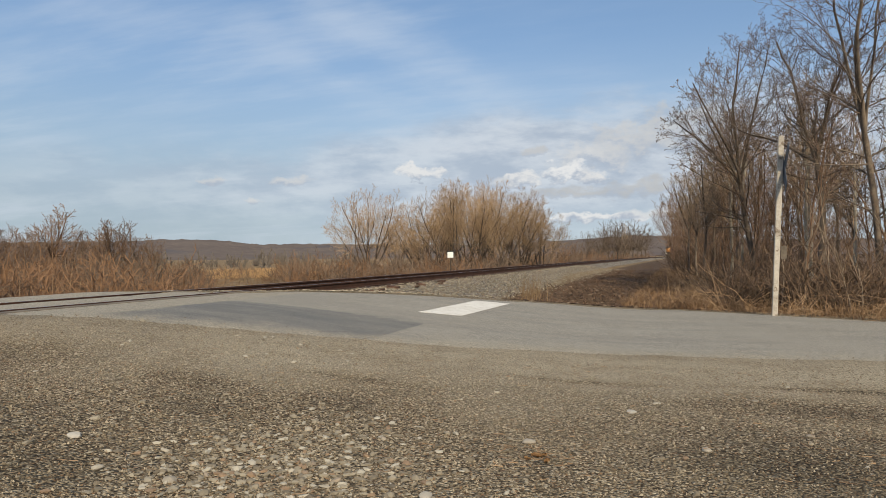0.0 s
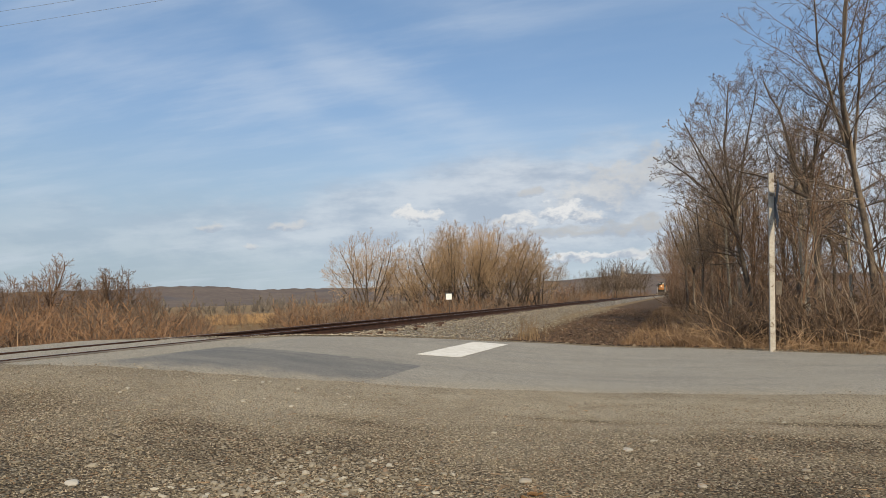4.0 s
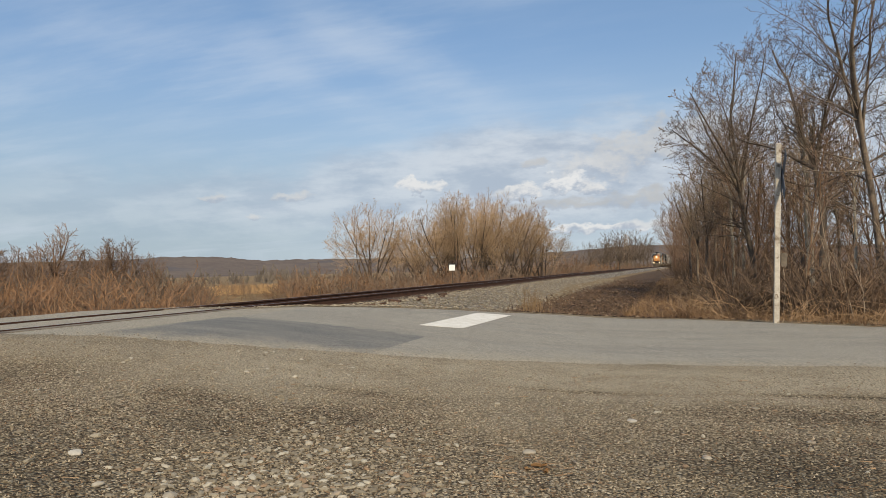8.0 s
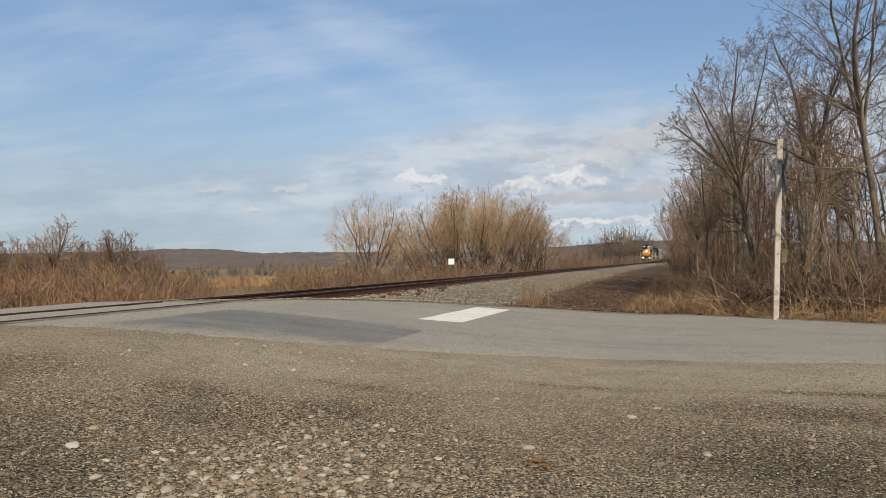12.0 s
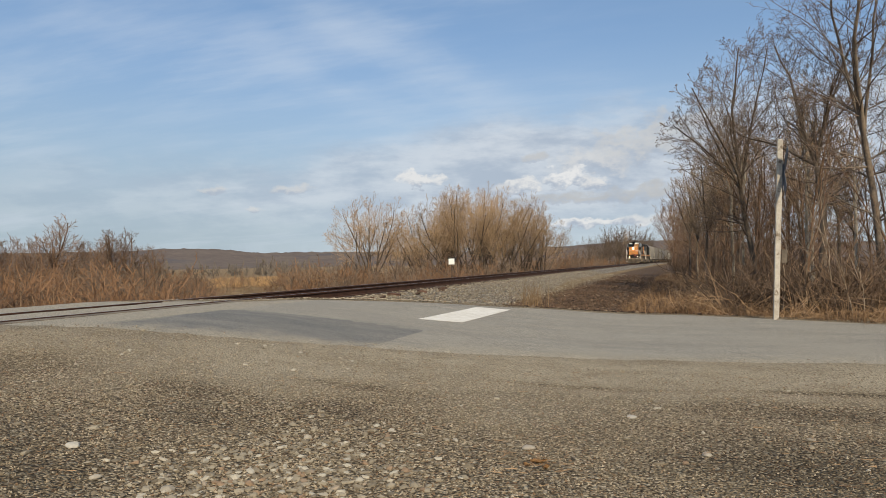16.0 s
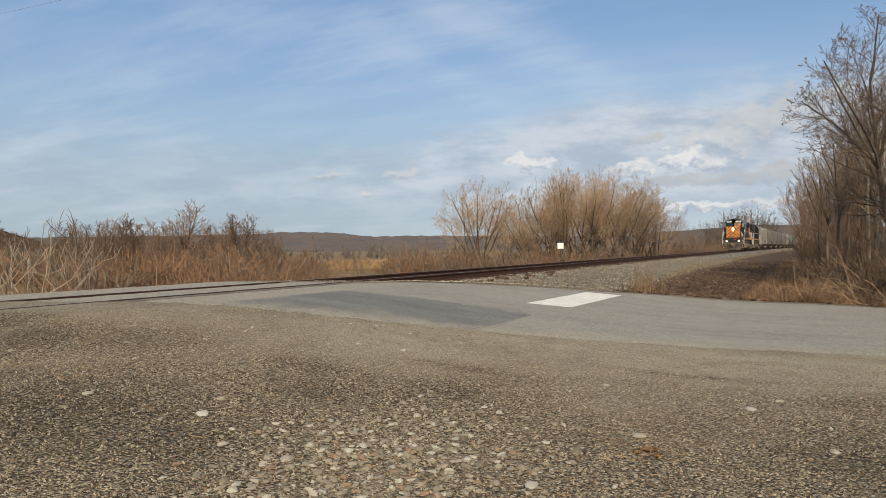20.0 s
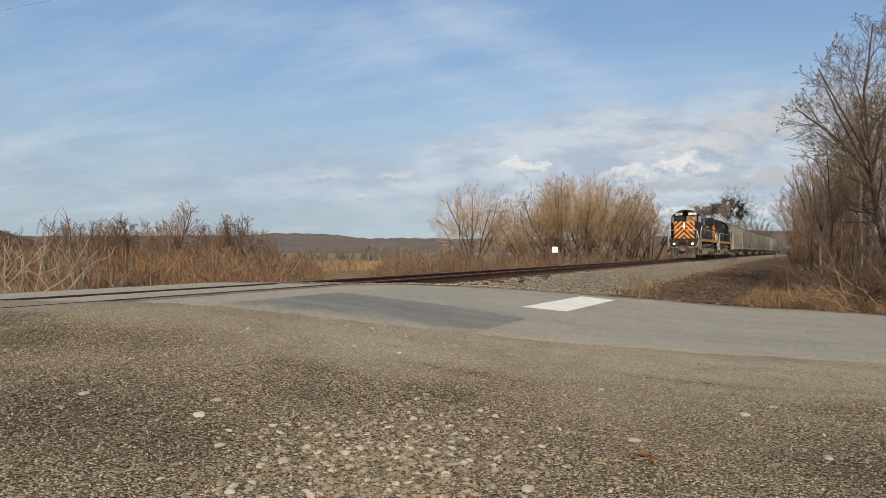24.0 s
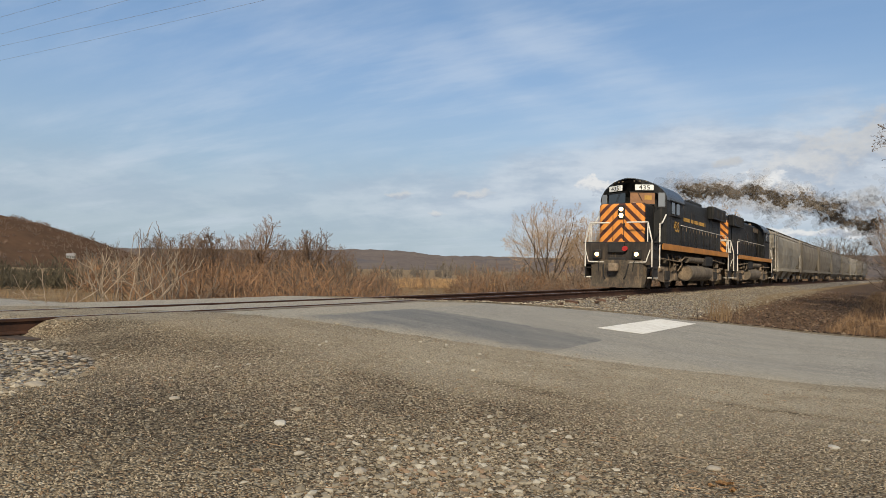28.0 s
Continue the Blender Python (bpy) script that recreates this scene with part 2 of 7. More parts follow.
def ground_material():
    """Gravel lot, dead grass, dark litter and ballast, mixed by where they lie."""
    m = bpy.data.materials.new("ground")
    m.use_nodes = True
    n = Nodes(m.node_tree)
    bsdf = m.node_tree.nodes["Principled BSDF"]
    pos = n.add("ShaderNodeTexCoord").outputs["Object"]
    zone = n.add("ShaderNodeAttribute")
    zone.attribute_name = "zone"
    sep = n.add("ShaderNodeSeparateColor")
    n.link(zone.outputs["Color"], sep.inputs[0])
    rag = n.math("MULTIPLY", n.math("SUBTRACT", n.noise(pos, 1.6, 6.0, 0.7), 0.5), 1.1)

    def mask(socket):
        return n.step(n.math("ADD", socket, rag), 0.38, 0.62)
    fine, height = gravel_colours(n, n.mix(0.02, pos, n.noise(pos, 30.0, 2.0, 0.5, True)), 62.0, ((0.44, 0.352, 0.225), (0.185, 0.136, 0.085), (0.60, 0.505, 0.355), (0.24, 0.140, 0.074)), (0.048, 0.035, 0.021))
    dust = n.noise(pos, 0.55, 6.0, 0.62)
    mid, hm = gravel_colours(n, pos, 38.0, ((0.42, 0.34, 0.222), (0.20, 0.155, 0.098), (0.58, 0.49, 0.345), (0.27, 0.165, 0.092)), (0.052, 0.039, 0.024))
    fine = n.mix(n.step(n.noise(pos, 5.0, 4.0, 0.6), 0.42, 0.60, 0.25, 0.75), fine, mid)
    lot = n.mix(n.step(dust, 0.46, 0.66, 0.0, 0.22), fine, (0.33, 0.262, 0.168))
    damp = n.noise(n.scaled(pos, 0.45, 1.1, 1.0, -25.0), 0.9, 5.0, 0.6)
    wet = n.math("ADD", n.step(damp, 0.54, 0.72, 0.0, 0.25), n.math("MULTIPLY", n.math("MAXIMUM", zone.outputs["Alpha"], 0.0), n.step(damp, 0.25, 0.55, 0.45, 1.0)), True)
    powder = n.math("MULTIPLY", n.math("MAXIMUM", n.math("MULTIPLY", zone.outputs["Alpha"], -1.0), 0.0), n.step(n.noise(pos, 1.8, 5.0, 0.65), 0.30, 0.60, 0.45, 0.90))
    lot = n.mix(powder, lot, n.mix(n.step(n.noise(pos, 60.0, 3.0, 0.7), 0.40, 0.60), (0.220, 0.184, 0.128), (0.50, 0.432, 0.315)))
    lot = n.mix(n.math("MULTIPLY", wet, 0.78), lot, n.mix(0.6, fine, (0.040, 0.032, 0.021), "MULTIPLY"))
    grass = n.mix(n.noise(pos, 3.0, 6.0, 0.7), (0.12, 0.08, 0.042), (0.28, 0.20, 0.11))
    grass = n.mix(n.step(n.noise(pos, 0.35, 4.0), 0.5, 0.68), grass, (0.31, 0.225, 0.12))
    litter = n.mix(n.noise(pos, 7.0, 6.0, 0.75), (0.030, 0.019, 0.012), (0.205, 0.132, 0.080))
    stone, h2 = gravel_colours(n, pos, 17.0, ((0.38, 0.34, 0.275), (0.21, 0.182, 0.142), (0.48, 0.435, 0.36), (0.30, 0.205, 0.13)), (0.060, 0.050, 0.038))
    c = n.mix(mask(sep.outputs[0]), lot, grass)
    c = n.mix(mask(sep.outputs[1]), c, litter)
    c = n.mix(mask(sep.outputs[2]), c, stone)
    n.link(c, bsdf.inputs["Base Color"])
    bsdf.inputs["Roughness"].default_value = 0.95
    bsdf.inputs["Specular IOR Level"].default_value = 0.15
    b = n.add("ShaderNodeBump")
    b.inputs["Strength"].default_value, b.inputs["Distance"].default_value = 0.9, 0.018
    n.link(n.math("ADD", height, n.math("MULTIPLY", h2, sep.outputs[2])), b.inputs["Height"])
    n.link(b.outputs[0], bsdf.inputs["Normal"])
    return m


def road_material():
    """Worn asphalt with paler tracks, a darker repair and dust from the lot along its edges."""
    m = bpy.data.materials.new("asphalt")
    m.use_nodes = True
    n = Nodes(m.node_tree)
    bsdf = m.node_tree.nodes["Principled BSDF"]
    pos = n.add("ShaderNodeTexCoord").outputs["Object"]
    zone = n.add("ShaderNodeAttribute")
    zone.attribute_name = "zone"
    sep = n.add("ShaderNodeSeparateColor")
    n.link(zone.outputs["Color"], sep.inputs[0])
    grit = n.step(n.noise(pos, 55.0, 3.0, 0.75), 0.36, 0.64)
    c = n.mix(grit, (0.160, 0.143, 0.110), (0.40, 0.362, 0.292))
    c = n.mix(n.step(n.voronoi(pos, 34.0), 0.55, 0.95, 0.0, 0.6), c, (0.085, 0.078, 0.064))
    c = n.mix(n.step(n.voronoi(n.scaled(pos, 1.0, 1.0, 1.0, 30.0), 12.0), 0.10, 0.20, 0.55, 0.0), c, (0.43, 0.40, 0.34))
    c = n.mix(n.step(n.noise(n.scaled(pos, 0.25, 2.2, 1.0, -6.0), 1.0, 5.0, 0.6), 0.42, 0.68, 0.0, 0.42), c, n.mix(grit, (0.10, 0.095, 0.085), (0.235, 0.222, 0.195)))
    c = n.mix(n.step(n.noise(pos, 0.8, 5.0, 0.6), 0.45, 0.7, 0.0, 0.35), c, (0.335, 0.305, 0.245))
    rag = n.math("MULTIPLY", n.math("SUBTRACT", n.noise(pos, 2.2, 6.0, 0.7), 0.5), 0.7)
    new_patch = n.step(n.math("ADD", sep.outputs[1], n.math("MULTIPLY", rag, 0.35)), 0.45, 0.55)
    c = n.mix(n.math("MULTIPLY", new_patch, n.step(n.noise(n.scaled(pos, 0.3, 1.6, 1.0, -6.0), 1.3, 5.0, 0.6), 0.35, 0.6, 0.62, 1.0)), c, n.mix(grit, (0.072, 0.070, 0.064), (0.185, 0.178, 0.160)))
    # cracks
    crack = n.voronoi(n.scaled(pos, 0.35, 0.8, 1.0), 1.0, "DISTANCE_TO_EDGE")
    c = n.mix(n.step(crack, 0.0, 0.008, 0.35, 0.0), c, (0.05, 0.047, 0.042))
    dust = n.step(n.math("ADD", sep.outputs[0], n.math("MULTIPLY", rag, 1.6)), 0.25, 0.95)
    c = n.mix(n.math("MULTIPLY", dust, 0.9), c, n.mix(n.step(n.noise(pos, 48.0, 3.0, 0.75), 0.36, 0.64), (0.160, 0.136, 0.098), (0.44, 0.385, 0.285)))
    n.link(c, bsdf.inputs["Base Color"])
    bsdf.inputs["Roughness"].default_value = 0.85
    b = n.add("ShaderNodeBump")
    b.inputs["Strength"].default_value, b.inputs["Distance"].default_value = 0.35, 0.006
    n.link(grit, b.inputs["Height"])
    n.link(b.outputs[0], bsdf.inputs["Normal"])
    return m


M_GROUND, M_ROAD = ground_material(), road_material()
M_PAINT_LINE = material("road_paint", (0.74, 0.71, 0.64), (0.62, 0.58, 0.50), 60, 5, 0.8, wear=(0.30, 0.28, 0.24), wear_at=0.60)
M_RAIL = material("rail_rust", (0.080, 0.038, 0.023), (0.040, 0.021, 0.014), 40, 4, 0.8, metal=0.2)
M_RAILTOP = material("rail_head", (0.34, 0.32, 0.30), (0.22, 0.19, 0.165), 40, 4, 0.45, metal=0.7, bump=0.05)
M_TIE = material("tie_wood", (0.095, 0.068, 0.050), (0.045, 0.033, 0.026), 30, 3, 0.9, bump=0.5)
M_SCRAP = material("rotten_tie", (0.135, 0.078, 0.054), (0.055, 0.036, 0.028), 30, 3, 0.9, bump=0.5)
M_PLANK = material("dusty_plank", (0.20, 0.165, 0.12), (0.10, 0.08, 0.06), 25, 3, 0.9, bump=0.4)
M_BARK = material("bark_grey", (0.195, 0.152, 0.112), (0.082, 0.063, 0.048), 22, 2, 0.95, bump=0.6, depth=0.02, vary=0.25)
M_BARK_DARK = material("bark_dark", (0.125, 0.092, 0.066), (0.060, 0.045, 0.034), 22, 2, 0.95, bump=0.5, vary=0.2)
M_BARK_RED = material("bark_brown", (0.20, 0.12, 0.07), (0.10, 0.06, 0.038), 22, 2, 0.95, bump=0.5, vary=0.25)
M_BARK_PALE = material("bark_pale", (0.40, 0.35, 0.27), (0.22, 0.185, 0.14), 22, 2, 0.9, bump=0.4, vary=0.2)
M_TWIG = material("twig_brown", (0.185, 0.132, 0.092), (0.096, 0.070, 0.051), 4, 0.4, 0.95, bump=0, vary=0.25)
M_TWIG_DUN = material("twig_dun", (0.36, 0.265, 0.175), (0.20, 0.146, 0.098), 4, 0.4, 0.95, bump=0, vary=0.2)
M_TWIG_RED = material("twig_red", (0.255, 0.145, 0.078), (0.110, 0.068, 0.043), 4, 0.3, 0.95, bump=0, vary=0.25)
M_TWIG_MIXED = material("twig_grey_red", (0.245, 0.158, 0.102), (0.130, 0.088, 0.060), 15, 1, 0.95, bump=0, vary=0.3)
M_TWIG_TAN = material("twig_tan", (0.45, 0.315, 0.188), (0.31, 0.212, 0.128), 15, 1, 0.95, bump=0, vary=0.2)
M_STRAW = material("dead_grass", (0.27, 0.18, 0.096), (0.135, 0.085, 0.048), 1.2, 0.2, 0.95, bump=0)
M_REED = material("dry_reed", (0.47, 0.31, 0.155), (0.30, 0.19, 0.095), 1.0, 0.1, 0.95, bump=0)
M_STRAW_WARM = material("dead_grass_orange", (0.29, 0.182, 0.096), (0.150, 0.088, 0.047), 1.6, 0.3, 0.95, bump=0)
M_WHITE_PAINT = material("white_paint_weathered", (0.50, 0.46, 0.39), (0.34, 0.30, 0.245), 45, 4, 0.85, wear=(0.17, 0.13, 0.09), wear_at=0.53)
M_OLIVE = material("olive_twig", (0.105, 0.088, 0.056), (0.058, 0.050, 0.034), 15, 1, 0.95, bump=0)
M_FAR_TWIG = material("far_wood_grey", (0.175, 0.145, 0.115), (0.11, 0.095, 0.080), 2, 0.05, 0.95, bump=0)
M_CANE = material("dead_cane", (0.36, 0.24, 0.140), (0.20, 0.125, 0.070), 12, 1, 0.95, bump=0)
M_WIRE = material("weathered_wire", (0.20, 0.21, 0.22), (0.15, 0.155, 0.16), 20, 2, 0.6, bump=0)
M_SUMAC = material("sumac_bark", (0.36, 0.28, 0.20), (0.19, 0.145, 0.10), 12, 1.5, 0.9, bump=0.2)
M_TWIG_DARK = material("undergrowth_twig", (0.155, 0.102, 0.065), (0.066, 0.045, 0.031), 12, 0.4, 0.95, bump=0)
M_HILL_TWIG = material("hill_wood", (0.175, 0.118, 0.086), (0.110, 0.082, 0.066), 0.3, 0.02, 0.95, bump=0)

# ---- helpers for meshes ----
RAIL_Z = 0.57          # top of the rails
EYE_X = 9.51


def part(name, bm, mat, parent=None, label="", smooth=False):
    """Links a bmesh as one mesh object, under a thing or a part."""
    me = bpy.data.meshes.new(name)
    bm.normal_update()
    bm.to_mesh(me)
    bm.free()
    me.materials.append(mat)
    if smooth:
        me.shade_smooth()
    ob = new(name, me)
    if parent:
        ob.parent = parent
    return tagged(ob, label)


def raw(name, verts, faces, mat, parent=None, label="", smooth=False):
    me = bpy.data.meshes.new(name)
    me.from_pydata(verts, [], faces)
    me.materials.append(mat)
    if smooth:
        me.shade_smooth()
    ob = new(name, me)
    if parent:
        ob.parent = parent
    return tagged(ob, label)


def shared(name, ob, parent, m=None):
    """Another part on the same mesh."""
    o = new(name, ob.data)
    o.parent = parent
    if m is not None:
        o.matrix_basis = m
    return o


def box(bm, x0, x1, y0, y1, z0, z1, bevel=0.0):
    r = bmesh.ops.create_cube(bm, size=1.0)
    for v in r["verts"]:
        v.co = Vector(((x0 + x1) / 2 + v.co.x * (x1 - x0), (y0 + y1) / 2 + v.co.y * (y1 - y0), (z0 + z1) / 2 + v.co.z * (z1 - z0)))
    if bevel:
        edges = {e for v in r["verts"] for e in v.link_edges}
        bmesh.ops.bevel(bm, geom=list(edges), offset=bevel, segments=2, affect="EDGES", profile=0.5)
    return r["verts"]


def boxed(*a, bevel=0.0):
    bm = bmesh.new()
    box(bm, *a, bevel=bevel)
    return bm


def cyl(bm, a, b, r0, r1=None, sides=16):
    """A capped cylinder or cone from a to b."""
    a, b = Vector(a), Vector(b)
    turn = (b - a).to_track_quat("Z", "Y").to_matrix().to_4x4()
    m = Matrix.Translation((a + b) / 2) @ turn
    bmesh.ops.create_cone(bm, cap_ends=True, segments=sides, radius1=r0, radius2=r0 if r1 is None else r1, depth=(b - a).length, matrix=m)


def cyled(*a, **k):
    bm = bmesh.new()
    cyl(bm, *a, **k)
    return bm


def piped(points, r, sides=8):
    bm = bmesh.new()
    for a, b in zip(points, points[1:]):
        cyl(bm, a, b, r, sides=sides)
    return bm


def prism(outline, y0, y1):
    """An x-z outline carried from y0 to y1."""
    bm = bmesh.new()
    a = [bm.verts.new((x, y0, z)) for x, z in outline]
    b = [bm.verts.new((x, y1, z)) for x, z in outline]
    bm.faces.new(a), bm.faces.new(list(reversed(b)))
    k = len(outline)
    for i in range(k):
        bm.faces.new((a[(i + 1) % k], a[i], b[i], b[(i + 1) % k]))
    bmesh.ops.recalc_face_normals(bm, faces=bm.faces)
    return bm


def smoothstep(a, b, x):
    w = min(1.0, max(0.0, (x - a) / (b - a)))
    return w * w * (3 - 2 * w)


def lerp(points, x):
    for (x0, y0), (x1, y1) in zip(points, points[1:]):
        if x <= x1:
            w = max(0.0, (x - x0) / (x1 - x0))
            return y0 + (y1 - y0) * w
    return points[-1][1]


def track_x(y):
    """The track runs along +Y and bends slowly to the right far off."""
    return 0.0977e-3 * max(0.0, y - 40.0) ** 2


ROAD_NEAR = [(-200, -4.0), (-20, 3.6), (-3, 4.7), (2, 6.1), (5, 6.9), (8, 8.2), (12, 8.5), (20, 8.2), (60, 6.0), (250, -6)]
ROAD_FAR = [(-200, 5.0), (-20, 11.8), (1.4, 12.6), (2.5, 13.2), (4.8, 15.2), (7, 16.7), (9.6, 16.9), (11.4, 15.9), (13.1, 14.7), (20, 13.4), (60, 11.5), (250, 0)]


def hump(x):
    """The road and the lot rise to the crossing."""
    return RAIL_Z * (1 - smoothstep(1.3, 9.3, abs(x)))


def bank(x, y):
    """The track's bed away from the road."""
    d = x - track_x(y)
    if d >= 0:
        return 0.35 - 0.37 * smoothstep(1.5, 4.8, d) - 0.12 * smoothstep(6, 9, d) + 0.25 * smoothstep(10, 16, d)
    return 0.35 - 1.16 * smoothstep(1.6, 5.5, -d) - 0.9 * smoothstep(20, 120, -d)


def ground_z(x, y):
    w = smoothstep(ROAD_END[0], ROAD_END[1], y - lerp(ROAD_FAR, x))
    near = smoothstep(1.0 - 0.4 * smoothstep(1.2, 2.6, x), 1.5 + 1.6 * smoothstep(1.2, 2.6, x), lerp(ROAD_NEAR, x) - y) * smoothstep(5.0, 2.2, x) if x > -3 else 0.0
    if x < -3:
        near = max(near, smoothstep(0.3, 2.3, lerp(ROAD_NEAR, x) - y))
    k = max(w, near)
    z = (hump(x) - 0.010 * smoothstep(3.2, 1.6, abs(x))) * (1 - k) + bank(x, y) * k
    rough = 0.035 * noise.noise(Vector((x * 0.5, y * 0.5, 0))) + 0.012 * noise.noise(Vector((x * 2.3, y * 2.3, 3)))
    wild = 0.10 * noise.noise(Vector((x * 0.3, y * 0.3, 7))) * k * (1 if abs(x) > 6 else 0)
    inside = lerp(ROAD_NEAR, x) + 1.0 < y < lerp(ROAD_FAR, x) - 0.25
    rough *= 0.35 + 0.65 * smoothstep(0.0, 2.5, lerp(ROAD_NEAR, x) - y)
    return z + (rough * (0.0 if abs(x) < 2.6 else 1.0) + wild if not inside else (-0.03 if abs(x) > 2.6 else -0.10))


ROAD_END = (0.3, 2.2)


def lines(lo, hi, fine_lo, fine_hi, step, grow=1.18):
    v = list(np.arange(fine_lo, fine_hi + step / 2, step))
    d, x = step, fine_hi
    while x < hi:
        d *= grow
        x += d
        v.append(x)
    d, x = step, fine_lo
    while x > lo:
        d *= grow
        x -= d
        v.insert(0, x)
    return v


def zoned(ob, masks):
    """Stores where each surface lies: three masks for each vertex."""
    att = ob.data.color_attributes.new("zone", "FLOAT_COLOR", "POINT")
    att.data.foreach_set("color", np.array(masks, dtype=np.float32).ravel())


DAMP = [(11.6, 3.6, 1.1, 0.9, 1.0), (12.4, 5.0, 1.0, 0.7, 0.9), (10.9, 3.0, 0.7, 0.7, 0.9), (13.2, 6.2, 1.0, 0.5, 0.7), (2.2, 4.1, 0.8, 0.35, 1.0), (4.6, 1.8, 1.0, 0.9, 1.0), (5.4, 2.8, 1.2, 1.0, 1.0), (6.2, 2.9, 0.6, 0.5, 0.9), (2.9, 3.3, 0.7, 0.4, 0.9), (4.0, 3.3, 0.7, 0.4, 0.8), (6.2, 4.3, 0.55, 0.45, 0.85), (5.8, 4.9, 0.5, 0.2, 0.8), (7.0, 5.0, 0.4, 0.3, 0.8), (6.7, 5.9, 0.6, 0.15, 0.6), (10.2, 4.6, 0.8, 0.8, 1.0), (11.0, 5.2, 0.5, 0.5, 1.0), (10.6, 6.3, 1.0, 0.35, 0.9), (8.6, 7.0, 0.9, 0.10, 0.6), (11.4, 7.2, 1.2, 0.08, 0.8), (9.0, 4.9, 0.4, 0.25, 0.5), (1.7, 4.7, 0.7, 0.5, 0.9), (2.7, 4.5, 0.8, 0.6, 0.95), (3.7, 4.9, 0.7, 0.5, 0.8)]


def damp(x, y):
    """Dark trampled and wet gravel."""
    return max(k * math.exp(-((x - a) / w) ** 2 - ((y - b) / h) ** 2) for a, b, w, h, k in DAMP)


def dusty(x, y):
    """Fine yellowish dust between the road and the stones."""
    near = lerp(ROAD_NEAR, x) - y
    return smoothstep(-2.0, 0.0, near) * smoothstep(3.4, 0.4, near + 0.9 * noise.noise(Vector((x * 0.9, y * 0.9, 4)))) * (1 - damp(x, y)) * (0.6 + 0.4 * smoothstep(3.0, 6.0, x))


def build_ground():
    xs, ys = lines(-3600, 3600, -8, 17, 0.16), lines(-400, 4500, 0.0, 24, 0.16)
    verts, masks = [], []
    for y in ys:
        for x in xs:
            verts.append((x, y, ground_z(x, y)))
            far, d = y - lerp(ROAD_FAR, x), abs(x - track_x(y))
            near = lerp(ROAD_NEAR, x) - y
            grass = smoothstep(0.2, 1.6, far) if x > 9 else smoothstep(0.5, 2.5, far)
            if x < -2.5:
                grass = max(grass, smoothstep(0.5, 1.5, near), smoothstep(-4.0, -5.5, x) if near > 0 else 0)
            slim = 1.1 * smoothstep(24, 45, y)
            litter = smoothstep(0.3, 1.2, far) * smoothstep(4.6 - slim, 6.2 - slim, x - track_x(y)) * (1 - smoothstep(9.0, 10.8, x - track_x(y)) * (1 - smoothstep(40, 70, y)))
            stone = (1 - smoothstep(3.9 - slim, 5.3 - slim, d)) * max(smoothstep(0.0, 0.6, far), smoothstep(1.6, 2.4, near) * smoothstep(4.6, 3.6, x) * smoothstep(4.4, 3.6, y + max(0, x - 3)) if x < 5.2 else 0)
            masks.append((grass, litter, stone, damp(x, y) - dusty(x, y)))
    w = len(xs)
    faces = [(j * w + i, j * w + i + 1, (j + 1) * w + i + 1, (j + 1) * w + i) for j in range(len(ys) - 1) for i in range(w - 1)]
    ob = raw("ground", verts, faces, M_GROUND, smooth=True)
    zoned(ob, masks)
    tagged(ob, "gravel lot, dead grass and fields around the crossing", "ground", kind="structure")
    return ob


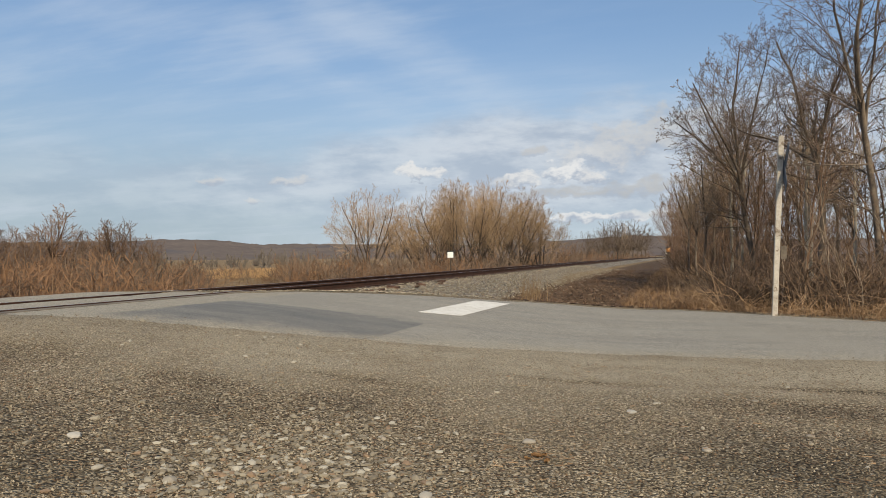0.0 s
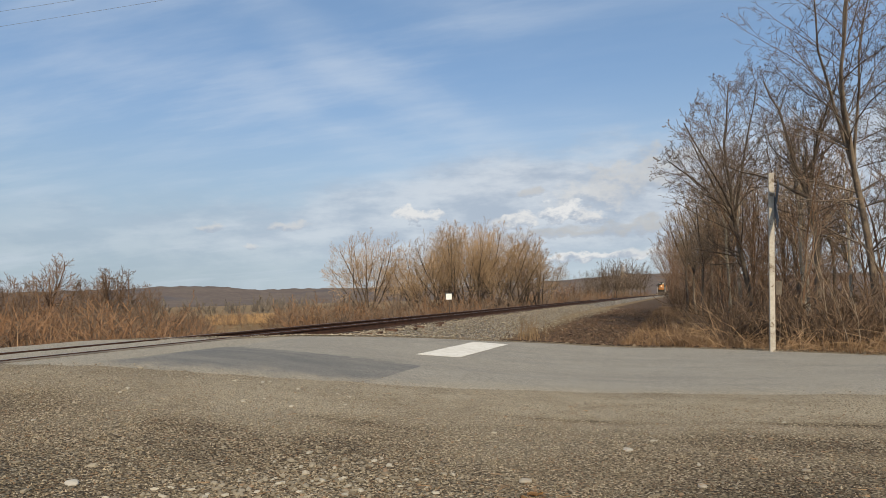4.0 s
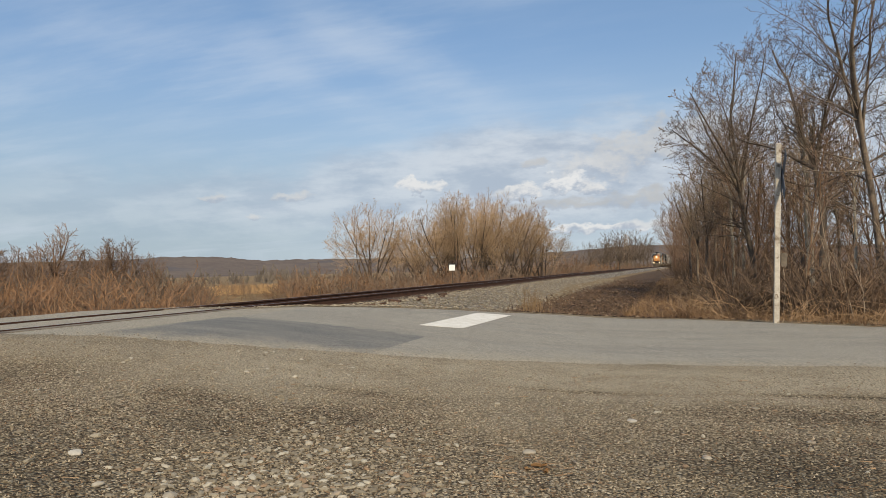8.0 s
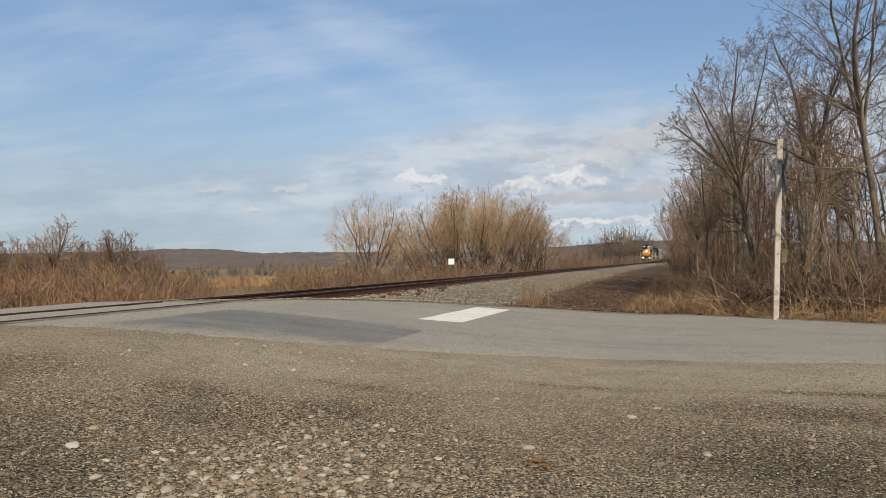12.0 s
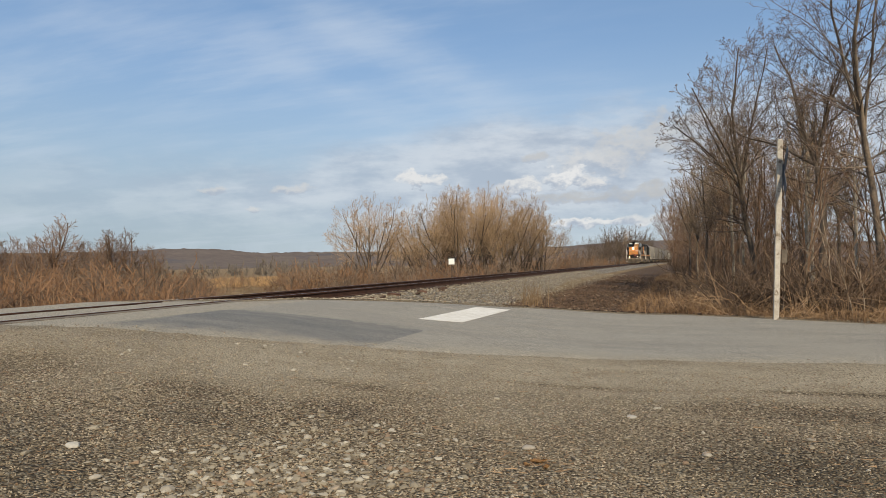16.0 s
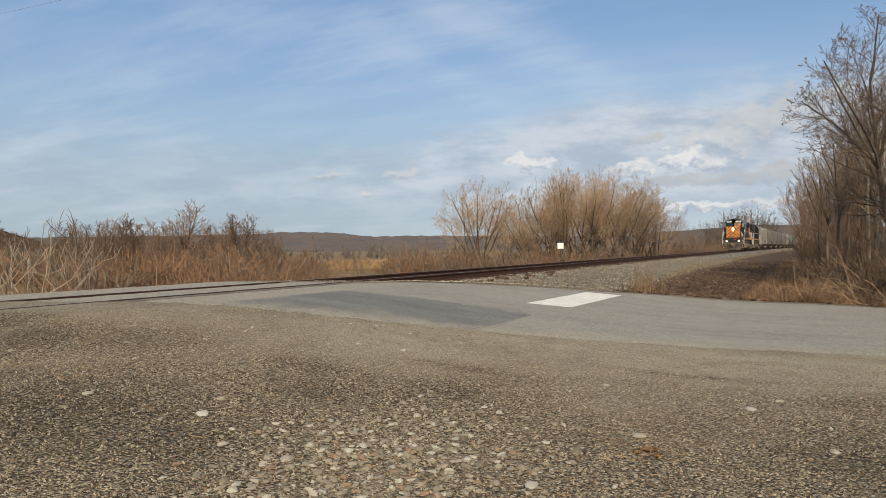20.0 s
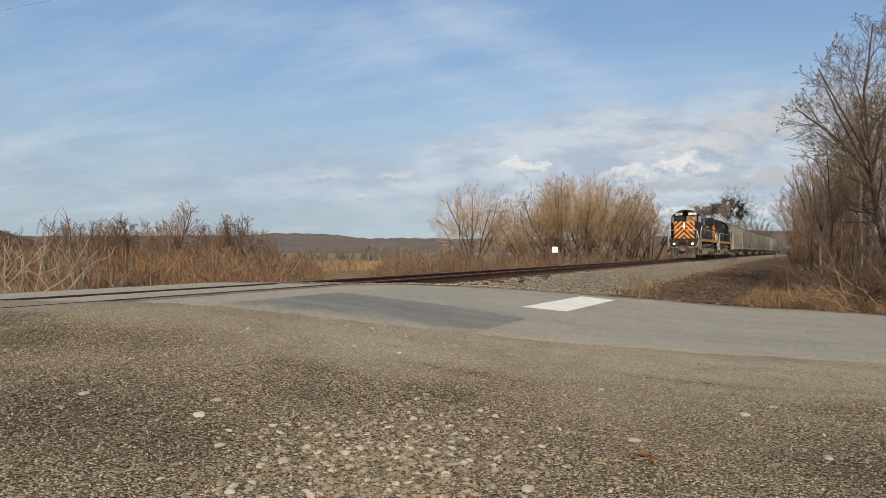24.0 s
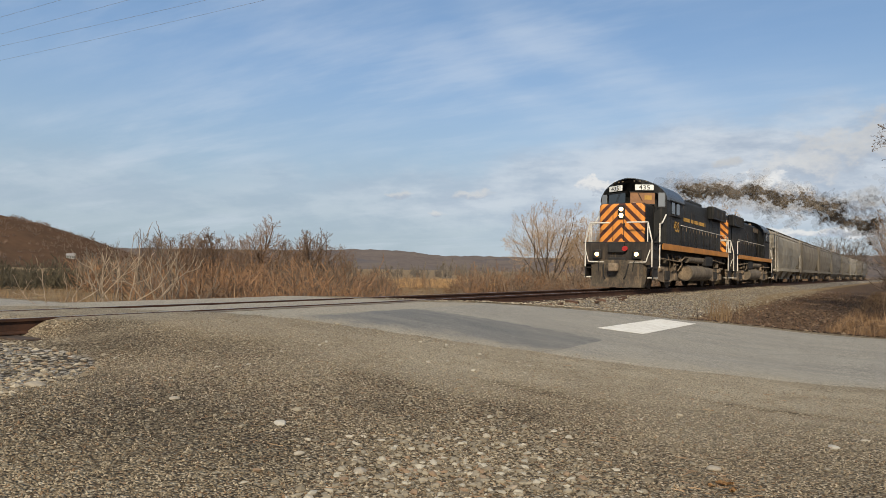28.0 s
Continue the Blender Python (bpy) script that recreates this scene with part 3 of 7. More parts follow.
def build_road():
    xs = lines(-160, 240, -6, 16, 0.2)
    across = 44
    verts, masks = [], []
    for x in xs:
        a, b = lerp(ROAD_NEAR, x), lerp(ROAD_FAR, x)
        for i in range(across + 1):
            w = i / across
            ragged = 0.16 * noise.noise(Vector((x * 0.9, w * 3, 1))) * (1 if i in (0, across) else 0)
            y = a + (b - a) * w + ragged
            z = hump(x) + 0.012 - 0.034 * smoothstep(2.6, 1.2, abs(x)) + 0.012 * noise.noise(Vector((x * 0.6, y * 0.6, 5))) * (0 if abs(x) < 2.6 else 1)
            verts.append((x, y, z - 0.065 * smoothstep(1.1, 0.0, y - a) - (0.05 if i == across else 0)))
            edge = max(smoothstep(2.6 + 0.6 * smoothstep(5.0, 1.5, x), 0.0, y - a), 0.75 * smoothstep(0.7, 0.0, b - y))
            if abs(x) < 2.6:
                edge = max(edge, 0.80)
            patch = smoothstep(2.3, 2.5, x) * smoothstep(5.9, 5.8, x) * smoothstep(6.5, 6.6, y) * smoothstep(10.3, 10.1, y)
            masks.append((edge, patch, 0, 1))
    k = across + 1
    faces = [(j * k + i, (j + 1) * k + i, (j + 1) * k + i + 1, j * k + i + 1) for j in range(len(xs) - 1) for i in range(across)
             if not (abs((xs[j] + xs[j + 1]) / 2) < 0.95)]
    ob = raw("road", verts, faces, M_ROAD, smooth=True)
    zoned(ob, masks)
    tagged(ob, "worn grey asphalt road with a dark repair", "road", kind="structure")
    # the filling between the rails
    verts, faces, masks = [], [], []
    n = 40
    for j in range(n + 1):
        y = 4.75 + (12.75 - 4.75) * j / n
        for i in range(7):
            x = -0.64 + 1.28 * i / 6
            verts.append((x, y, RAIL_Z - 0.012 + 0.008 * noise.noise(Vector((x * 3, y * 2, 9))) - (0.02 if i in (0, 6) else 0)))
            masks.append((0.80 + 0.2 * noise.noise(Vector((x, y, 2))), 0, 0, 1))
    faces = [(j * 7 + i, j * 7 + i + 1, (j + 1) * 7 + i + 1, (j + 1) * 7 + i) for j in range(n) for i in range(6)]
    deck = raw("crossing_fill", verts, faces, M_ROAD, smooth=True)
    mod = deck.modifiers.new("thick", "SOLIDIFY")
    mod.thickness, mod.offset = 0.12, -1
    zoned(deck, masks)
    tagged(deck, "dusty asphalt filling between the rails of the crossing", "road", kind="structure")
    # painted stop line
    verts, faces = [], []
    m, k2 = 6, 24
    for j in range(k2 + 1):
        for i in range(m + 1):
            w = j / k2
            x0, x1 = 5.31 + 0.10 * w, 6.02 + 0.08 * w
            x, y = x0 + (x1 - x0) * i / m, 11.5 + 0.25 * i / m + 3.42 * w
            verts.append((x, y, hump(x) + 0.019 + 0.012 * noise.noise(Vector((x * 0.6, y * 0.6, 5)))))
    faces = [(j * (m + 1) + i, j * (m + 1) + i + 1, (j + 1) * (m + 1) + i + 1, (j + 1) * (m + 1) + i) for j in range(k2) for i in range(m)]
    bar = raw("stop_line", verts, faces, M_PAINT_LINE)
    mod = bar.modifiers.new("thick", "SOLIDIFY")
    mod.thickness, mod.offset = 0.004, -1
    tagged(bar, "broad white stop line painted on the asphalt", "road marking", kind="structure")


# ---- track ----
RAIL_SHAPE = [(-0.075, -0.185), (0.075, -0.185), (0.075, -0.170), (0.012, -0.150), (0.009, -0.045), (0.036, -0.036), (0.036, -0.008), (0.028, 0.0), (-0.028, 0.0), (-0.036, -0.008), (-0.036, -0.036), (-0.009, -0.045), (-0.012, -0.150), (-0.075, -0.170)]


def rail_mesh(side):
    ys = list(np.arange(-70, 41, 4.0)) + list(np.arange(44, 520, 8.0))
    bm = bmesh.new()
    rows = []
    for y in ys:
        x0 = track_x(y) + side * 0.755
        rows.append([bm.verts.new((x0 + x, y, RAIL_Z + z)) for x, z in RAIL_SHAPE])
    k = len(RAIL_SHAPE)
    for a, b in zip(rows, rows[1:]):
        for i in range(k):
            f = bm.faces.new((a[i], a[(i + 1) % k], b[(i + 1) % k], b[i]))
            f.material_index = 1 if i in (7,) else 0
    bm.faces.new(list(reversed(rows[0]))), bm.faces.new(rows[-1])
    bmesh.ops.recalc_face_normals(bm, faces=bm.faces)
    return bm


def build_track():
    root = tagged(new("railway_track"), "single rusty railway track on grey ballast", "railway track", kind="structure")
    for side in (-1, 1):
        r = part("rail", rail_mesh(side), M_RAIL, root)
        r.data.materials.append(M_RAILTOP)
    tie = part("tie", boxed(-1.3, 1.3, -0.11, 0.11, RAIL_Z - 0.36, RAIL_Z - 0.19, bevel=0.012), M_TIE, root)
    rng = random.Random(5)
    first = True
    for i in range(250):
        y = -14 + i * 0.52
        if 4.5 < y < 12.9:
            continue
        m = pose(track_x(y) + rng.uniform(-0.05, 0.05), y, rng.uniform(-0.015, 0.01), 0, 0, rng.uniform(-1, 1))
        if first:
            tie.matrix_basis, first = m, False
        else:
            shared("tie", tie, root, m)
    # a plank along the near rail closes the road's fill at each end
    plank = part("crossing_plank", boxed(0.86, 1.12, 4.72, 12.7, RAIL_Z - 0.15, RAIL_Z - 0.012, bevel=0.01), M_PLANK, root, "weathered timber along the rail")
    return root


def stones(name, spots, mat, label, seed, flat=0.6, coarse=False, thin=0.25):
    """Loose angular stones, joined: (x, y, z, size)."""
    rng = random.Random(seed)
    bm = bmesh.new()
    if coarse:
        bmesh.ops.create_cone(bm, cap_ends=False, segments=4, radius1=1.0, radius2=0.0, depth=1.0)
        bmesh.ops.create_cone(bm, cap_ends=False, segments=4, radius1=0.0, radius2=1.0, depth=1.0, matrix=Matrix.Translation((0, 0, -1.0)))
        bmesh.ops.remove_doubles(bm, verts=bm.verts, dist=0.01)
        bmesh.ops.translate(bm, verts=bm.verts, vec=(0, 0, 0.5))
    else:
        bmesh.ops.create_icosphere(bm, subdivisions=1, radius=1.0)
    bm.verts.index_update()
    base = np.array([v.co[:] for v in bm.verts])
    tri = np.array([[v.index for v in f.verts] for f in bm.faces])
    bm.free()
    V, F = [], []
    nr = np.random.RandomState(seed)
    for i, (x, y, z, r) in enumerate(spots):
        p = base * (1 + nr.uniform(-0.38, 0.28, (len(base), 1))) * np.array([1, nr.uniform(0.5, 0.95), nr.uniform(thin, flat)]) * r
        a, b = nr.uniform(0, 6.28), nr.uniform(-0.35, 0.35)
        ca, sa, cb, sb = math.cos(a), math.sin(a), math.cos(b), math.sin(b)
        q = np.stack([p[:, 0], cb * p[:, 1] - sb * p[:, 2], sb * p[:, 1] + cb * p[:, 2]], 1)
        q = np.stack([ca * q[:, 0] - sa * q[:, 1], sa * q[:, 0] + ca * q[:, 1], q[:, 2]], 1)
        V.append(q + np.array([x, y, z + r * 0.18]))
        F.append(tri + len(base) * i)
    V, F = np.concatenate(V), np.concatenate(F)
    me = bpy.data.meshes.new(name)
    me.from_pydata(V.tolist(), [], F.tolist())
    me.materials.append(mat)
    ob = new(name, me)
    tagged(ob, label, "stones", kind="stuff")
    return ob


def stone_material(name, a, b, c, d):
    m = bpy.data.materials.new(name)
    m.use_nodes = True
    n = Nodes(m.node_tree)
    bsdf = m.node_tree.nodes["Principled BSDF"]
    isle = n.add("ShaderNodeNewGeometry").outputs["Random Per Island"]
    pos = n.add("ShaderNodeTexCoord").outputs["Object"]
    isle = n.math("FRACT", n.math("ADD", isle, n.add("ShaderNodeObjectInfo").outputs["Random"]))
    col = n.mix(isle, a, b)
    pick = n.math("FRACT", n.math("MULTIPLY", isle, 13.7))
    col = n.mix(n.step(pick, 0.66, 0.72), col, c)
    col = n.mix(n.step(pick, 0.88, 0.92), col, d)
    col = n.mix(n.math("MULTIPLY", n.noise(pos, 40.0, 4.0, 0.6), 0.45), col, tuple(v * 0.45 for v in a))
    n.link(col, bsdf.inputs["Base Color"])
    bsdf.inputs["Roughness"].default_value = 0.9
    bsdf.inputs["Specular IOR Level"].default_value = 0.2
    return m


def build_stones():
    rng = random.Random(11)
    pale = stone_material("lot_stones", (0.33, 0.287, 0.212), (0.150, 0.122, 0.086), (0.45, 0.41, 0.33), (0.27, 0.18, 0.112))
    pebble = stone_material("lot_pebble", (0.335, 0.275, 0.188), (0.098, 0.074, 0.049), (0.42, 0.355, 0.255), (0.205, 0.128, 0.074))
    grey = stone_material("ballast_stones", (0.365, 0.31, 0.222), (0.175, 0.142, 0.098), (0.44, 0.385, 0.29), (0.26, 0.18, 0.108))
    spots = []
    # a spill of coarse stones in the lot
    while len(spots) < 1150:
        x, y = rng.gauss(7.5, 0.50), rng.gauss(3.35, 0.70)
        if rng.random() < 0.95 - 0.5 * abs(x - 7.5):
            spots.append((x, y, ground_z(x, y), 0.010 + 0.026 * rng.random() ** 1.6))
    for _ in range(420):
        x, y = rng.uniform(3.0, 14.0), rng.uniform(1.2, 8.2)
        spots.append((x, y, ground_z(x, y), rng.choice((0.012, 0.016, 0.02, 0.028, 0.034)) * rng.uniform(0.7, 1.1)))
    spots.sort(key=lambda q: -q[3])
    kinds = []
    for k in range(10):
        ob = stones("stone", [(0, 0, 0, 1.0)], pale, "", 80 + k)
        kinds.append(ob.data)
        bpy.data.objects.remove(ob)
    for x, y, z, r in spots[:290]:
        o = new("stone", kinds[rng.randrange(10)])
        o.parent = GROUND
        o.matrix_basis = pose(x, y, z - r * 0.1, rng.uniform(-12, 12), rng.uniform(-12, 12), rng.uniform(0, 360)) @ Matrix.Diagonal((r, r, r, 1))
    spots = spots[290:]
    stones("coarse_stones", spots, pale, "pale coarse stones spilled over the gravel lot", 1)
    spots = []
    for _ in range(62000):
        y = 1.6 + 8.4 * rng.random() ** 1.25
        x = rng.uniform(9.5 - y * 0.75 - 3.5, 9.5 + y * 0.62 + 0.8)
        out = y - lerp(ROAD_NEAR, x)
        if x > 2.0 and rng.random() > 0.55 * damp(x, y) and rng.random() < smoothstep(1.5, -0.6, out):
            spots.append((x, y, max(ground_z(x, y), hump(x) + 0.012 - 0.065 * smoothstep(1.1, 0.0, out) if out > 0 else -9), rng.uniform(0.0048, 0.0098) * (1.3 if rng.random() < 0.15 else 1)))
    stones("lot_pebbles", spots, pebble, "scattered small pebbles on the gravel lot", 7, flat=1.3, coarse=True, thin=0.6)
    # ballast beside the track: near end and along the far stretch
    spots = []
    for _ in range(5200):
        x, y = rng.uniform(0.95, 5.0), rng.uniform(-1.0, 4.6)
        if y < 4.0 - max(0, x - 3.0) * 1.2 + rng.gauss(0, 0.22) and y < lerp(ROAD_NEAR, x) - 1.1:
            spots.append((x, y, ground_z(x, y), rng.uniform(0.016, 0.042)))
    stones("ballast_heap", spots, grey, "grey ballast heaped against the rail by the lot", 3, flat=0.6, coarse=True)
    spots = []
    for _ in range(16000):
        y = 13.4 + 52 * rng.random() ** 1.7
        x = track_x(y) + rng.uniform(-1.6, 5.0 + rng.gauss(0, 0.4))
        if y < lerp(ROAD_FAR, x) + 0.3:
            continue
        spots.append((x, y, ground_z(x, y) + 0.01, rng.uniform(0.024, 0.055)))
    stones("track_ballast", spots, grey, "grey crushed stone ballast along the track", 4, coarse=True)
    clods = stone_material("ditch_clods", (0.105, 0.068, 0.044), (0.035, 0.023, 0.016), (0.23, 0.17, 0.115), (0.055, 0.035, 0.022))
    spots = []
    for _ in range(6000):
        y = 16.5 + 45 * rng.random() ** 1.7
        x = track_x(y) + rng.gauss(7.4, 1.5)
        if y > lerp(ROAD_FAR, x) + 0.4 and x > track_x(y) + 4.4:
            spots.append((x, y, ground_z(x, y), rng.uniform(0.02, 0.075)))
    stones("ditch_clods", spots, clods, "dark brown clods and rotten litter in the ditch", 6, coarse=True)


def build_debris():
    """Rotten tie ends and rusty scraps that lie on the shoulder of the ballast."""
    rng = random.Random(91)
    for k in range(9):
        y = 14.2 + 1.2 * k + rng.uniform(-0.3, 0.3)
        x = 1.75 + rng.uniform(-0.25, 0.35)
        l, w, h = rng.uniform(0.08, 0.24), rng.uniform(0.04, 0.08), rng.uniform(0.03, 0.06)
        bm = boxed(-l, l, -w, w, -h * 0.4, h, bevel=0.015)
        for v in bm.verts:
            v.co += Vector((rng.uniform(-0.03, 0.03), rng.uniform(-0.02, 0.02), rng.uniform(-0.015, 0.015)))
        ob = part("tie_scrap", bm, M_SCRAP)
        ob.matrix_basis = pose(x, y, ground_z(x, y) + 0.02, 0, rng.uniform(-10, 10), rng.uniform(-35, 35))
        tagged(ob, "splintered reddish tie scrap lying on the ballast", "debris", "debris beside the rail")


GROUND = build_ground()
build_road()
build_track()
build_stones()
build_debris()

# ---- hills ----


def hill_material(name, a, b, c):
    m = bpy.data.materials.new(name)
    m.use_nodes = True
    n = Nodes(m.node_tree)
    bsdf = m.node_tree.nodes["Principled BSDF"]
    pos = n.add("ShaderNodeTexCoord").outputs["Object"]
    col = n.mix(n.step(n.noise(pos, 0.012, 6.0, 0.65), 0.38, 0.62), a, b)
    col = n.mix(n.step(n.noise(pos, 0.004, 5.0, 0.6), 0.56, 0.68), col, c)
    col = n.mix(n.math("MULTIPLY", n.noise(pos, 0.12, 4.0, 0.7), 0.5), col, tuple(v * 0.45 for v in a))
    n.link(col, bsdf.inputs["Base Color"])
    bsdf.inputs["Roughness"].default_value = 1.0
    bsdf.inputs["Specular IOR Level"].default_value = 0.0
    return m


def build_hill(name, ridge, dist, depth, mat, label, bumpy, foot=-4.0):
    """A wooded ridge: (azimuth left of +Y, elevation in degrees) seen from the crossing."""
    bm = bmesh.new()
    az0, az1 = ridge[0][0], ridge[-1][0]
    n, m = 520, 40
    rows = []
    for i in range(n + 1):
        az = az0 + (az1 - az0) * i / n
        top = math.tan(radians(lerp(ridge, az))) * dist + 1.25
        row = []
        for j in range(m + 1):
            w = j / m
            d = dist - depth * (1 - w) * 0.9
            h = foot + (top - foot) * smoothstep(0, 1, w) ** 0.9
            p = Vector((EYE_X - d * math.sin(radians(az)), d * math.cos(radians(az)), 0))
            h += bumpy * (noise.noise(p * 0.02) + 0.8 * noise.noise(p * 0.07) + 0.9 * noise.noise(p * 0.23)) * (0.3 + 0.7 * w)
            row.append(bm.verts.new((p.x, p.y, h)))
        d = dist + depth * 0.3
        row.append(bm.verts.new((EYE_X - d * math.sin(radians(az)), d * math.cos(radians(az)), foot)))
        rows.append(row)
    for a, b in zip(rows, rows[1:]):
        for j in range(len(a) - 1):
            bm.faces.new((a[j], b[j], b[j + 1], a[j + 1]))
    ob = part(name, bm, mat)
    tagged(ob, label, "hill", kind="structure")


# the far ridge's bluish distance haze is painted into its wood colours
build_hill("hill_far", [(-60, 1.2), (-20, 0.9), (-6, 1.1), (0, 1.45), (3, 1.5), (8, 1.2), (14, 0.9), (24, 1.02), (29.5, 1.08), (32.5, 1.05), (34, 1.2), (36, 1.42), (40, 1.45), (42, 1.3), (50, 1.2), (64, 1.0), (120, 1.0)], 2600, 900, hill_material("far_woods_hazed", (0.150, 0.125, 0.115), (0.180, 0.150, 0.132), (0.125, 0.118, 0.125)), "long low wooded ridge in bluish haze", 4)
NEAR_RIDGE = [(50, 0.0), (55, 0.25), (57.5, 1.15), (60, 1.98), (62, 2.62), (64.5, 3.1), (68, 3.35), (80, 2.8), (110, 1.9)]


def near_hill(x, y):
    """Height of the near hillside's surface."""
    az, d = math.degrees(math.atan2(EYE_X - x, y)), math.hypot(x - EYE_X, y)
    top = math.tan(radians(lerp(NEAR_RIDGE, az))) * 620 + 1.25
    w = 1 - (620 - d) / (260 * 0.9)
    return -3.0 + (top + 3.0) * smoothstep(0, 1, w) ** 0.9 - 0.5


build_hill("hill_near", NEAR_RIDGE, 620, 260, hill_material("near_woods", (0.115, 0.070, 0.045), (0.080, 0.054, 0.038), (0.060, 0.050, 0.040)), "brown leafless wooded hillside", 0.8, -3.0)

# ---- trees and brush ----


class Wood:
    """Collects tapered tubes for one mesh."""

    def __init__(self):
        self.v, self.f = [], []

    def tube(self, pts, radii, sides):
        k0 = len(self.v)
        ups = (Vector((0.31, 0.17, 0.93)), Vector((0.9, -0.3, 0.2)))
        for i, (p, r) in enumerate(zip(pts, radii)):
            d = (pts[min(i + 1, len(pts) - 1)] - pts[max(i - 1, 0)]).normalized()
            up = ups[0] if abs(d.dot(ups[0])) < 0.9 else ups[1]
            a = d.cross(up).normalized()
            b = d.cross(a)
            for s in range(sides):
                t = 6.28318 * s / sides
                q = p + a * (r * math.cos(t)) + b * (r * math.sin(t))
                self.v.append((q.x, q.y, q.z))
        for i in range(len(pts) - 1):
            for s in range(sides):
                u = k0 + i * sides + s
                w = k0 + i * sides + (s + 1) % sides
                self.f.append((u, w, w + sides, u + sides))

    def bud(self, p, r):
        """A small clump of buds or seeds at a twig's end."""
        k = len(self.v)
        self.v += [(p.x + r, p.y, p.z), (p.x, p.y + r, p.z), (p.x - r, p.y - r, p.z), (p.x, p.y, p.z + 1.5 * r), (p.x, p.y, p.z - 1.2 * r)]
        self.f += [(k + i, k + (i + 1) % 3, k + 3) for i in range(3)] + [(k + (i + 1) % 3, k + i, k + 4) for i in range(3)]


def wander(rng, p, d, length, n, bend, lift):
    pts = [p.copy()]
    d = d.normalized()
    for _ in range(n):
        d = (d + Vector((rng.gauss(0, bend), rng.gauss(0, bend), rng.gauss(0, bend) + lift))).normalized()
        pts.append(pts[-1] + d * (length / n))
    return pts


def along(pts, t):
    x = t * (len(pts) - 1)
    i = min(int(x), len(pts) - 2)
    return pts[i].lerp(pts[i + 1], x - i), (pts[i + 1] - pts[i]).normalized()


def shoot(rng, o, p, d, length, r, level):
    """One branch: it bends a little at each node, and bears a shorter shoot there, until the last level."""
    n, last = o["nodes"][level], level == len(o["nodes"]) - 1
    if o["dome"]:
        end = p + d.normalized() * length
        over = math.sqrt((end.x ** 2 + end.y ** 2) / o["dome"][0] ** 2 + (end.z / o["dome"][1]) ** 2)
        length *= min(1.0, max(0.22, 1 - 1.6 * (over - 0.97)))
    steps = 1 if last else max(2, min(n, 7))
    pts = wander(rng, p, d, length, steps, o["bend"] * (1.0 if level else 0.95), o["lift"])
    tip = o["twig_r"] * 0.45 if last else max(o["twig_r"], r * 0.30)
    radii = [r + (tip - r) * (i / steps) ** 0.85 for i in range(steps + 1)]
    (o["limbs"] if r > 0.024 else o["crown"]).tube(pts, radii, 6 if r > 0.05 else 5 if r > 0.03 else 3)
    if last:
        if o["bud"] and rng.random() < o["buds"]:
            o["crown"].bud(pts[-1], o["bud"] * rng.uniform(0.6, 1.3))
        return
    turn = rng.uniform(0, 6.28)
    for i in range(n):
        u = min(0.995, max(o["first"] if level == 0 else 0.12, (i + rng.uniform(0.35, 1.0)) / n))
        q, dq = along(pts, u)
        turn += 2.4 + rng.gauss(0, 0.5)
        way = Matrix.Rotation(turn, 3, dq) @ dq.orthogonal().normalized()
        t = radians(o["angle"] * rng.uniform(0.7, 1.3)) * (1.08 - 0.4 * u)
        reach = length * (o["k0"] * (1 - u) ** 0.8 + o["k1"]) * rng.uniform(0.65, 1.2)
        here = r + (tip - r) * u ** 0.85
        shoot(rng, o, q, dq * math.cos(t) + way * math.sin(t), reach, max(o["twig_r"], here * o["thin"]), level + 1)


